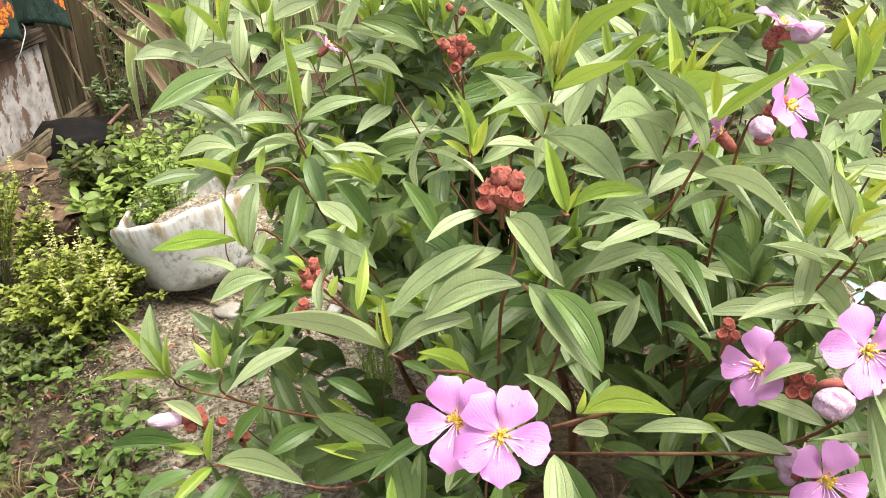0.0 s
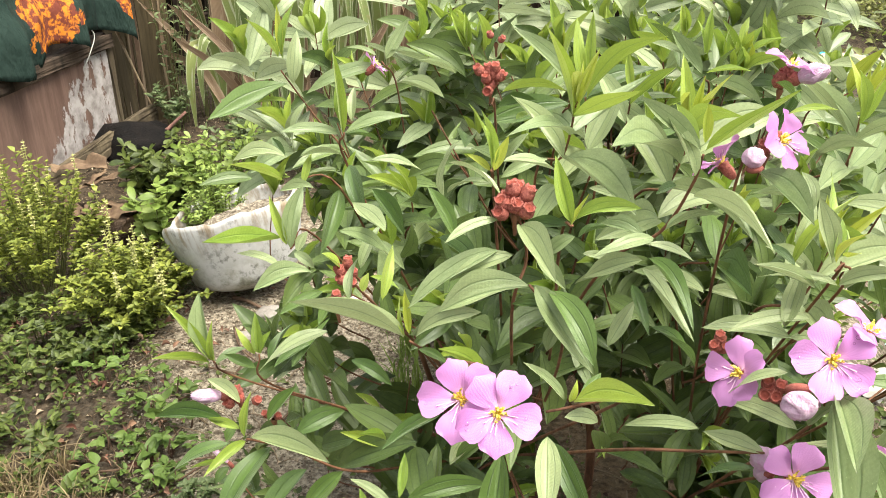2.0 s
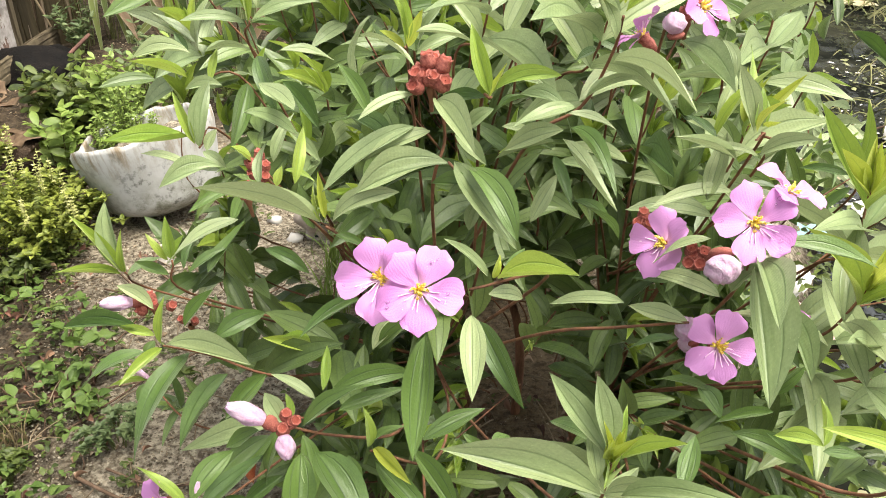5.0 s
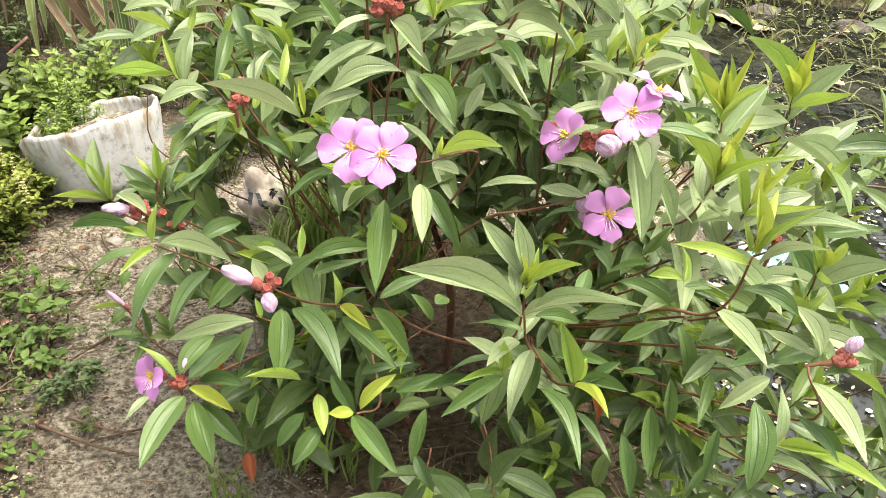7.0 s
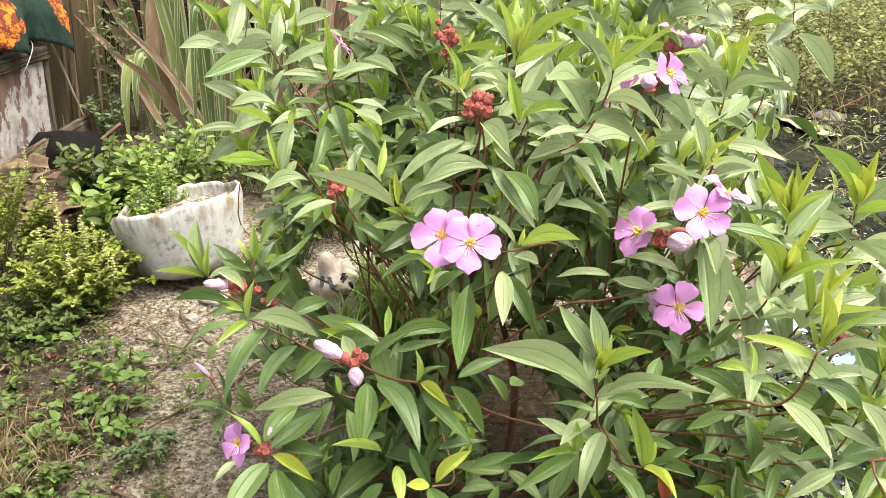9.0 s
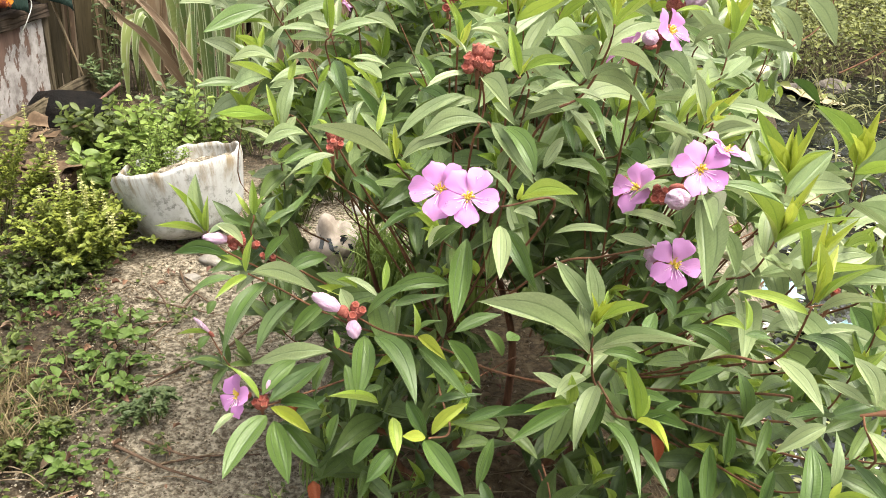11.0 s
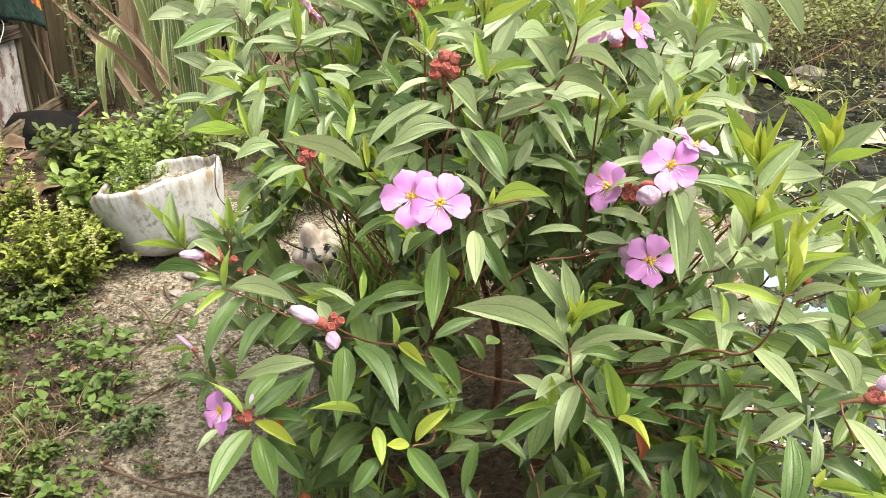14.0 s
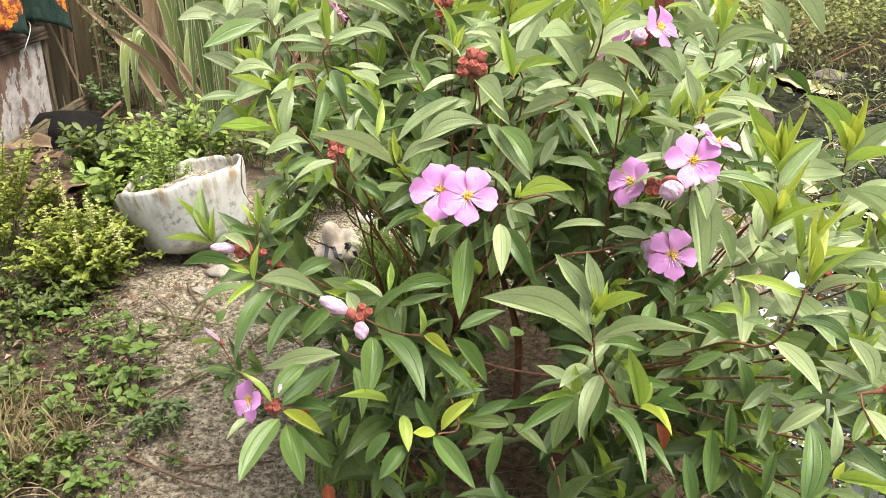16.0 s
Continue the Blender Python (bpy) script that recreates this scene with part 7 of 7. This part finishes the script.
for n in range(3):
    cr = random.Random(n)
    top = [Vector((c[0] * cr.uniform(0.7, 1.2), c[1] * cr.uniform(0.7, 1.2), c[2] * cr.uniform(0.5, 0.9))) for c in ((1, 0, 0), (0, 1, 0), (-1, 0, 0), (0, -1, 0), (0, 0, 1), (0, 0, -1))]
    CRUMB.append(mesh("crumb", top, [(0, 1, 4), (1, 2, 4), (2, 3, 4), (3, 0, 4), (1, 0, 5), (2, 1, 5), (3, 2, 5), (0, 3, 5)], M["stone"], None, False))
poses = []
for n in range(42000):
    x, y = gr.uniform(-1.15, 0.35), 1.0 + 1.9 * gr.random() ** 1.3
    if x < edge_at(y) - 0.15 or ((x - 0.18) / 0.50) ** 2 + ((y - 1.66) / 0.70) ** 2 < 0.8 + 0.6 * noise.noise(Vector((x, y, 2)) * 6):
        continue
    z = 0.0013 + 0.0026 * gr.random() ** 1.6
    poses.append((gr.randrange(3), Matrix.Translation(on_ground(x, y, z * 0.3)) @ Matrix.Rotation(gr.uniform(0, 6.28), 4, "Z") @ Matrix.Scale(z, 4)))
crumb_mat = Nodes("soil_crumbs")
cm = crumb_mat.tree.nodes.new("ShaderNodeNewGeometry").outputs["Random Per Island"]
M["crumb"] = crumb_mat.finish(crumb_mat.ramp(cm, (0.0, (0.072, 0.055, 0.038)), (0.35, (0.17, 0.142, 0.10)), (0.7, (0.27, 0.235, 0.178)), (1.0, (0.36, 0.32, 0.245))), 0.95, 0.15)
tagged(place(new("soil_crumbs", soup("soil_crumbs", CRUMB, poses, M["crumb"])), Matrix()), "pale and dark crumbs of sandy soil", "soil", kind="stuff")
CHIP = [blade("chip", M["litter"], 2, 2, "ovate", 0.1, 0.3, 0, 0.4, 1), blade("chip", M["litter"], 2, 2, "strap", 0.05, 0.3, 0, 0.8, 2)]
poses = []
for n in range(17000):
    x, y = gr.uniform(-1.9, 0.75), 0.95 + 3.2 * gr.random() ** 1.2
    t = gr.uniform(0, 6.28)
    z = gr.uniform(0.003, 0.012) if n % 30 else gr.uniform(0.012, 0.024)
    k = gr.randrange(2)
    p = on_ground(x, y, 0.002)
    d = Vector((math.cos(t), math.sin(t), gr.uniform(-0.15, 0.3))).normalized()
    poses.append((k, Matrix.Translation(p) @ frame_of(p, p + d, UP + Vector((gr.uniform(-0.5, 0.5), gr.uniform(-0.5, 0.5), 0))) @ Matrix.Diagonal((z * (0.55 if not k else 0.14), z, z, 1))))
litter_mat = Nodes("litter_mixed")
lm = litter_mat.tree.nodes.new("ShaderNodeNewGeometry").outputs["Random Per Island"]
M["mixlitter"] = litter_mat.finish(litter_mat.ramp(lm, (0.0, (0.10, 0.070, 0.045)), (0.35, (0.20, 0.145, 0.09)), (0.7, (0.28, 0.22, 0.15)), (1.0, (0.38, 0.31, 0.22))), 0.9, 0.2)
tagged(place(new("leaf_litter", soup("leaf_litter", CHIP, poses, M["mixlitter"])), Matrix()), "dry leaf crumbs and chips scattered on sand", "litter", kind="stuff")
for n, (x0, y0, x1, y1, r) in enumerate(((-0.688, 1.558, -0.552, 1.808, 0.0025), (-0.762, 1.906, -0.649, 1.946, 0.003), (-0.786, 2.117, -0.675, 1.95, 0.0028), (-0.571, 1.462, -0.435, 1.421, 0.003), (-0.80, 2.38, -0.66, 2.30, 0.007), (-0.85, 1.75, -0.70, 1.62, 0.003), (-0.50, 1.85, -0.38, 2.1, 0.003), (-1.15, 1.75, -0.92, 1.70, 0.003), (0.02, 1.22, 0.30, 1.30, 0.004), (-0.05, 1.55, 0.12, 1.30, 0.003), (-0.74, 2.22, -0.60, 2.05, 0.0035), (-0.80, 2.05, -0.58, 2.00, 0.003), (-0.66, 2.12, -0.70, 1.86, 0.0028), (-0.90, 1.62, -0.60, 1.72, 0.003), (-0.60, 1.72, -0.42, 1.90, 0.003), (-0.62, 1.44, -0.40, 1.36, 0.004), (-0.52, 1.40, -0.33, 1.45, 0.003))):
    a, b = on_ground(x0, y0, 0.008), on_ground(x1, y1, 0.008)
    c = a.lerp(b, 0.5) + Vector((gr.uniform(-0.02, 0.02), gr.uniform(-0.02, 0.02), 0.006))
    tagged(place(new("twig", tube("twig", smooth_line([a, c, b], 5), r, r * 0.6, M["twig"], 6, 0.1, n)), Matrix()), "thin dry brown twig lying on the sand", "twig", "twigs on the path")


DRYGRASS = leaf_material("dry_grass_blade", (0.085, 0.062, 0.030), (0.270, 0.220, 0.115), (0.2, 0.2, 0.1), True, 0.6, 0.2, False)


def tuft(x, y, blades, high, label, mat=GRASS):
    at = on_ground(x, y)
    t = thing("grass_tuft", at, label, "grass")
    poses = []
    for n in range(blades):
        a = gr.uniform(0, 6.28)
        d = Vector((math.cos(a) * gr.uniform(0.15, 0.75), math.sin(a) * gr.uniform(0.15, 0.75), 1)).normalized()
        z = high * gr.uniform(0.55, 1.1)
        p = at + Vector((gr.uniform(-0.03, 0.03), gr.uniform(-0.03, 0.03), 0))
        poses.append((gr.randrange(2), Matrix.Translation(p) @ frame_of(p, p + d, Vector((-math.cos(a), -math.sin(a), 0.8))) @ Matrix.Diagonal((z * 0.034, z, z, 1))))
    o = part("blade_mass", soup("blade_mass", [blade("blade", mat, 7, 2, "strap", 0.16, 0.008, 0, 0, 1), blade("blade", mat, 7, 2, "strap", 0.28, 0.008, 0, 0, 2)], poses, mat), t)
    o["kind"] = "stuff"


for x, y, k, h in ((-0.20, 2.27, 70, 0.24), (-0.26, 2.16, 40, 0.16), (-0.14, 2.12, 60, 0.30), (-0.05, 2.0, 40, 0.26), (0.08, 2.1, 40, 0.3), (-0.24, 1.98, 24, 0.2), (-0.13, 1.33, 34, 0.17), (-0.22, 1.22, 26, 0.13), (-0.04, 1.28, 22, 0.14), (-0.18, 1.42, 40, 0.12), (-0.20, 1.38, 40, 0.12), (-0.18, 2.18, 50, 0.20), (-0.22, 2.28, 40, 0.20), (-0.07, 2.16, 40, 0.20), (0.45, 1.75, 30, 0.22), (0.6, 2.0, 30, 0.25)):
    tuft(x, y, k, h, "tuft of narrow green grass blades")
for x, y, k, h in ((-0.86, 1.47, 90, 0.11), (-0.80, 1.40, 90, 0.10), (-0.92, 1.54, 80, 0.12), (-0.77, 1.50, 60, 0.08), (-0.90, 1.62, 50, 0.09)):
    tuft(x, y, k, h, "tangled tuft of dry straw-coloured grass", DRYGRASS)

herb(-0.575, 1.535, 0.075, 0.05, 20, 0, "small feathery grey-green weed on the sand", VINE, 0.014)
herb(-0.74, 1.40, 0.10, 0.05, 18, 0, "fine-leaved low weed on dark soil", WEED, 0.014)

straws = []
for n in range(400):
    a = on_ground(gr.uniform(-0.30, 0.55), gr.uniform(1.0, 1.75), 0.004) if n < 100 or n >= 330 else on_ground(gr.uniform(-1.0, -0.3), gr.uniform(1.3, 2.2), 0.003) if n < 210 else on_ground(gr.uniform(-1.1, -0.72), gr.uniform(1.30, 1.62), gr.uniform(0.004, 0.05))
    t = gr.uniform(0, 6.28)
    long = gr.uniform(0.05, 0.22) if n < 100 else gr.uniform(0.03, 0.10)
    b = a + Vector((math.cos(t) * long, math.sin(t) * long, gr.uniform(0.0, 0.07 if n < 100 else 0.01)))
    straws.append(smooth_line([a, a.lerp(b, 0.5) + Vector((gr.uniform(-0.01, 0.01), gr.uniform(-0.01, 0.01), 0.008)), b], 4))
tagged(place(new("dead_twigs", stem_soup("dead_twigs", straws, 0.0016, plain("pale_straw", (0.12, 0.085, 0.052), (0.27, 0.21, 0.135), 12, 0.9, 0.2, 0))), Matrix()), "thin dead twigs and straw on the soil", "twigs", kind="stuff")

# the sack with print, foam pieces
sack = lump("printed_sack", on_ground(-0.325, 2.36, -0.012), (0.072, 0.062, 0.100), M["sack"], 8, "crumpled dirty white sack with black print, standing on soil", "sack", 0.60, 4)


def print_bar(a, b, w, label=""):
    """A stroke of print laid on the sack's front."""
    deps = [v.co for v in sack.data.vertices]
    pts = []
    for n in range(7):
        q = Vector(a).lerp(Vector(b), n / 6)
        near = min(deps, key=lambda c: (c.x - q.x) ** 2 + (c.z - q.y) ** 2 + (0.5 if c.y > 0 else 0))
        pts.append(Vector((q.x, near.y - 0.004, q.y)))
    verts, faces = [], []
    for p in pts:
        verts += [p + Vector((-w, 0, 0)), p + Vector((w, 0, 0))]
    for n in range(6):
        faces.append((2 * n, 2 * n + 1, 2 * n + 3, 2 * n + 2))
    part("print_mark", mesh("print_mark", verts, faces, M["ink"]), sack, WHERE[sack.name])


for a, b, w in (((-0.035, 0.120), (-0.030, 0.095), 0.006), ((-0.012, 0.118), (0.018, 0.085), 0.006), ((0.010, 0.105), (0.030, 0.118), 0.007), ((0.012, 0.085), (0.035, 0.112), 0.006), ((0.045, 0.10), (0.055, 0.07), 0.006), ((0.03, 0.06), (0.05, 0.05), 0.006), ((-0.02, 0.03), (0.0, 0.02), 0.005), ((0.008, 0.03), (0.03, 0.022), 0.005)):
    print_bar((*a, 0), (*b, 0), w)
for n, (x, y, s) in enumerate(((-0.56, 2.78, 0.05), (-0.30, 2.75, 0.035), (-0.40, 2.33, 0.022), (-0.47, 2.42, 0.02), (-0.22, 2.9, 0.04))):
    lump("foam_piece", on_ground(x, y, -0.004), (s, s * 0.8, s * 0.7), M["white"], 40 + n, "broken piece of white foam on the ground", "foam", 0.35, 2)["group"] = "foam pieces"
for n, (x, y, s) in enumerate(((-0.66, 2.30, 0.045), (-0.60, 2.36, 0.035), (-0.70, 2.20, 0.022), (-0.57, 2.27, 0.028))):
    lump("stone", on_ground(x, y, -0.006), (s, s * 0.8, s * 0.5), M["paving"], 70 + n, "small pale grey stone beside the white pot", "stone", 0.3, 3)["group"] = "stones by the pot"
petal_at = on_ground(-0.22, 1.27, 0.004)
tagged(place(new("fallen_petal", PETAL[1]), Matrix.Translation(petal_at) @ Matrix.Rotation(1.1, 4, "Z") @ Matrix.Scale(0.028, 4)), "fallen pale mauve petal on the sand", "petal")

# ---- the pond's edge and the far bank ----
RUB = (("cyan", 1.00, 2.50, 0.16, 0.10, "crumpled cyan plastic wrapper at the water's edge", "wrapper"), ("white", 0.86, 2.22, 0.13, 0.08, "crumpled white wrapper at the water's edge", "wrapper"),
       ("pinkpack", 0.93, 2.12, 0.15, 0.07, "faded pink packet at the water's edge", "packet"), ("cyan", 1.12, 2.36, 0.14, 0.12, "torn pale cyan plastic sheet in the water", "wrapper"),
       ("white", 1.30, 2.75, 0.18, 0.12, "torn white plastic sheet floating in the pond", "sheet"), ("cream", 2.10, 4.20, 0.26, 0.15, "cream paper sheet floating in the pond", "paper"),
       ("blue", 1.52, 5.60, 0.14, 0.10, "bright blue plastic scrap on the far bank", "scrap"), ("cream", 1.65, 5.45, 0.40, 0.22, "long cream cardboard strip on the far bank", "cardboard"), ("white", 1.85, 5.65, 0.16, 0.10, "white plastic scrap on the far bank", "scrap"),
       ("cream", 2.07, 5.36, 0.50, 0.20, "yellowed cream paper on the far bank", "paper"), ("white", 1.60, 3.3, 0.14, 0.10, "small white plastic sheet floating in the pond", "sheet"),
       ("cyan", 1.25, 2.15, 0.12, 0.09, "pale cyan plastic scrap near the bank", "scrap"), ("pinkpack", 0.78, 1.90, 0.10, 0.06, "faded pink packet on the bank", "packet"))
for n, (mat, x, y, a, b, label, cat) in enumerate(RUB):
    z = max(ground_z(x, y), POND) + 0.002
    tagged(place(new(cat, crumple(cat, a, b, M[mat], 9, 0.022, n)), Matrix.Translation((x, y, z)) @ Matrix.Rotation(0.9 * n, 4, "Z") @ Matrix.Rotation(0.08, 4, "X")), label, cat, "rubbish in the pond")
for n, (x, y, s) in enumerate(((2.05, 5.55, 0.10), (2.35, 5.7, 0.12), (2.75, 5.3, 0.13), (1.75, 5.2, 0.06), (2.5, 5.0, 0.07))):
    lump("stone", (x, y, max(ground_z(x, y), POND) - 0.04), (s, s * 0.7, s * 0.45), M["stone"], 60 + n, "grey stone lying in mud at the bank", "stone", 0.3, 3)["group"] = "stones on the bank"
PONDLEAF = leaf_material("pond_leaf", (0.022, 0.034, 0.010), (0.100, 0.120, 0.040), (0.1, 0.1, 0.05), True, 0.5, 0.1, False)
FL = [blade("leaf", FARLEAF, 3, 2, "ovate", 0.06, 0.12, 0, 0.2, n) for n in range(2)]


def carpet(name, spots, low, high, size, mat, label, blades=FL):
    """Leaves over the ground at spots, up to a height; kept as one mass."""
    poses = []
    for x, y in spots:
        top = high * (0.35 + 0.65 * abs(noise.noise(Vector((x, y, 1.3)) * 1.6)) * 1.6)
        base = max(ground_z(x, y), POND)
        p = Vector((x, y, base + low + gr.uniform(0, 1) ** 0.8 * top))
        t = gr.uniform(0, 6.28)
        d = Vector((math.cos(t), math.sin(t), gr.uniform(-0.3, 0.7))).normalized()
        z = size * gr.uniform(0.6, 1.4)
        poses.append((gr.randrange(len(blades)), Matrix.Translation(p) @ frame_of(p, p + d, UP + Vector((gr.uniform(-0.8, 0.8), gr.uniform(-1.2, 0.3), 0))) @ Matrix.Diagonal((z * 0.5, z, z, 1))))
    return tagged(place(new(name, soup(name, blades, poses, mat)), Matrix()), label, "weeds", kind="stuff")


carpet("bank_weeds", [(gr.uniform(1.3, 5.2), gr.uniform(5.9, 9.8)) for n in range(36000)], 0.0, 0.50, 0.042, FARLEAF, "dense yellow-green weeds covering the far bank")
carpet("pond_weeds", [(bank_x(y) + 0.25 + 2.6 * gr.random(), y) for y in (1.6 + 4.4 * gr.random() ** 0.6 for n in range(1500))], 0.0, 0.03, 0.022, PONDLEAF, "floating leaves on the pond")
carpet("shore_weeds", [(bank_x(y) + gr.gauss(0.08, 0.12), y) for y in (gr.uniform(1.0, 2.7) for n in range(900))], 0.0, 0.14, 0.028, WEED, "small weeds along the pond's edge")
# thicket out of view, added so that the pond has something dark to reflect
BIG = [blade("leaf", FARLEAF, 3, 2, "ovate", 0.06, 0.12, 0, 0.2, n) for n in range(2)]
hedge = []
for n in range(11000):
    x, k = gr.uniform(-6, 14), gr.random()
    top = 4.4 + 1.4 * noise.noise(Vector((x * 0.55, 3, 0)))
    p = Vector((x, 13.0 + 1.2 * k + gr.uniform(-0.4, 0.4), 0.1 + top * gr.random()))
    t = gr.uniform(0, 6.28)
    d = Vector((math.cos(t), math.sin(t), gr.uniform(-0.6, 0.4))).normalized()
    z = gr.uniform(0.18, 0.42)
    hedge.append((gr.randrange(2), Matrix.Translation(p) @ frame_of(p, p + d, Vector((0, -0.7, 0.7))) @ Matrix.Diagonal((z * 0.6, z, z, 1))))
tagged(place(new("far_thicket", soup("far_thicket", BIG, hedge, FARLEAF)), Matrix()), "dark green thicket added out of view beyond the far bank", "thicket", kind="stuff")
carpet("hedge_weeds", [(gr.uniform(-0.6, 3.4), gr.uniform(4.7, 5.6)) for n in range(200)], 0.0, 0.3, 0.06, FARLEAF, "weeds by the fence")
lines = []
for n in range(1500):
    y = 2.4 + 5.6 * gr.random()
    x = bank_x(min(y, 5.5)) + 0.25 + 3.6 * gr.random()
    a = Vector((x, y, max(ground_z(x, y), POND)))
    t = gr.uniform(0, 6.28)
    b = a + Vector((math.cos(t) * gr.uniform(0.05, 0.28), math.sin(t) * 0.15, gr.uniform(0.01, 0.05 if y < 5.2 else 0.35)))
    lines.append(smooth_line([a, a.lerp(b, 0.5) + Vector((0, 0, gr.uniform(0.01, 0.08))), b], 3))
tagged(place(new("water_weed_stems", stem_soup("water_weed_stems", lines, 0.0032, plain("weed_stem", (0.09, 0.10, 0.03), (0.26, 0.25, 0.11), 3, 0.7, 0.3, 0))), Matrix()), "tangled olive stems of water weeds", "weeds", kind="stuff")
scum = []
FLECK = [blade("fleck", M["white"], 3, 2, "round", 0.0, 0.05, 0, 0, 1)]
fleck_mat = Nodes("pond_flecks")
fm = fleck_mat.tree.nodes.new("ShaderNodeNewGeometry").outputs["Random Per Island"]
# the palest of these flecks also stand for sky glints
M["fleck"] = fleck_mat.finish(fleck_mat.ramp(fm, (0.0, (0.10, 0.075, 0.045)), (0.4, (0.22, 0.24, 0.10)), (0.72, (0.26, 0.23, 0.15)), (0.80, (0.56, 0.54, 0.48)), (1.0, (0.66, 0.65, 0.60))), 0.7, 0.3)
poses = []
while len(poses) < 1900:
    y = gr.uniform(1.2, 5.8)
    x = bank_x(y) + 0.15 + 3.2 * gr.random() ** 1.5
    if noise.noise(Vector((x, y, 7)) * 1.8) < -0.05:
        continue
    p = Vector((x, y, POND + 0.003))
    t = gr.uniform(0, 6.28)
    d = Vector((math.cos(t), math.sin(t), gr.uniform(-0.02, 0.12))).normalized()
    z = gr.uniform(0.008, 0.032)
    poses.append((0, Matrix.Translation(p) @ frame_of(p, p + d, UP) @ Matrix.Diagonal((z * gr.uniform(0.25, 0.8), z, z, 1))))
# white flecks: scum and plastic, with the water's glare put in as colour
foam_at = [(bank_x(y) + gr.uniform(0.12, 1.3), y) for y in (gr.uniform(1.6, 3.8) for n in range(90))]
for n in range(700):
    cx, cy = foam_at[gr.randrange(90)]
    p = Vector((cx + gr.gauss(0, 0.045), cy + gr.gauss(0, 0.025), POND + 0.004))
    t = gr.uniform(0, 6.28)
    d = Vector((math.cos(t), math.sin(t), 0.05)).normalized()
    z = gr.uniform(0.006, 0.022)
    scum.append((0, Matrix.Translation(p) @ frame_of(p, p + d, UP) @ Matrix.Diagonal((z * gr.uniform(0.3, 0.9), z, z, 1))))
tagged(place(new("white_scum", soup("white_scum", FLECK, scum, M["white"])), Matrix()), "white scum, plastic flecks and painted sky glints on the water", "scum", kind="stuff")
tagged(place(new("pond_litter", soup("pond_litter", FLECK, poses, M["fleck"])), Matrix()), "dead leaves and pale flecks floating on the water", "litter", kind="stuff")
for n in range(26):
    y = gr.uniform(2.6, 5.4)
    x = gr.uniform(bank_x(y) + 0.2, bank_x(y) + 2.0)
    a = Vector((x, y, POND - 0.02))
    t = gr.uniform(0, 6.28)
    b = a + Vector((math.cos(t), math.sin(t), 0)) * gr.uniform(0.15, 0.5) + Vector((0, 0, gr.uniform(0.02, 0.06)))
    tagged(place(new("floating_stalk", tube("floating_stalk", smooth_line([a, a.lerp(b, 0.5) + Vector((0, 0, 0.03)), b], 4), 0.005, 0.003, M["dry" if n % 3 else "twig"], 5, 0.1, n)), Matrix()), "dead pale stalk floating in the pond", "stalk", "stalks in the pond")
for n, (p, q, w) in enumerate((((0.27, 0.90, 0.52), (0.275, 0.885, 0.485), 0.016), ((-0.19, 1.12, 0.43), (-0.185, 1.10, 0.36), 0.018), ((-0.17, 1.16, 0.20), (-0.16, 1.13, 0.165), 0.020))):
    a, b = Vector(p), Vector(q)
    m = Matrix.Translation(a) @ frame_of(a, b, OUT) @ Matrix.Diagonal((w, (b - a).length, 0.05, 1))
    part("dead_leaf", blade("dead_leaf", M["dryred"], 6, 4, "ovate", 0.1, 0.3, 0, 0.4, n), shrub, m, "withered orange-red leaf")
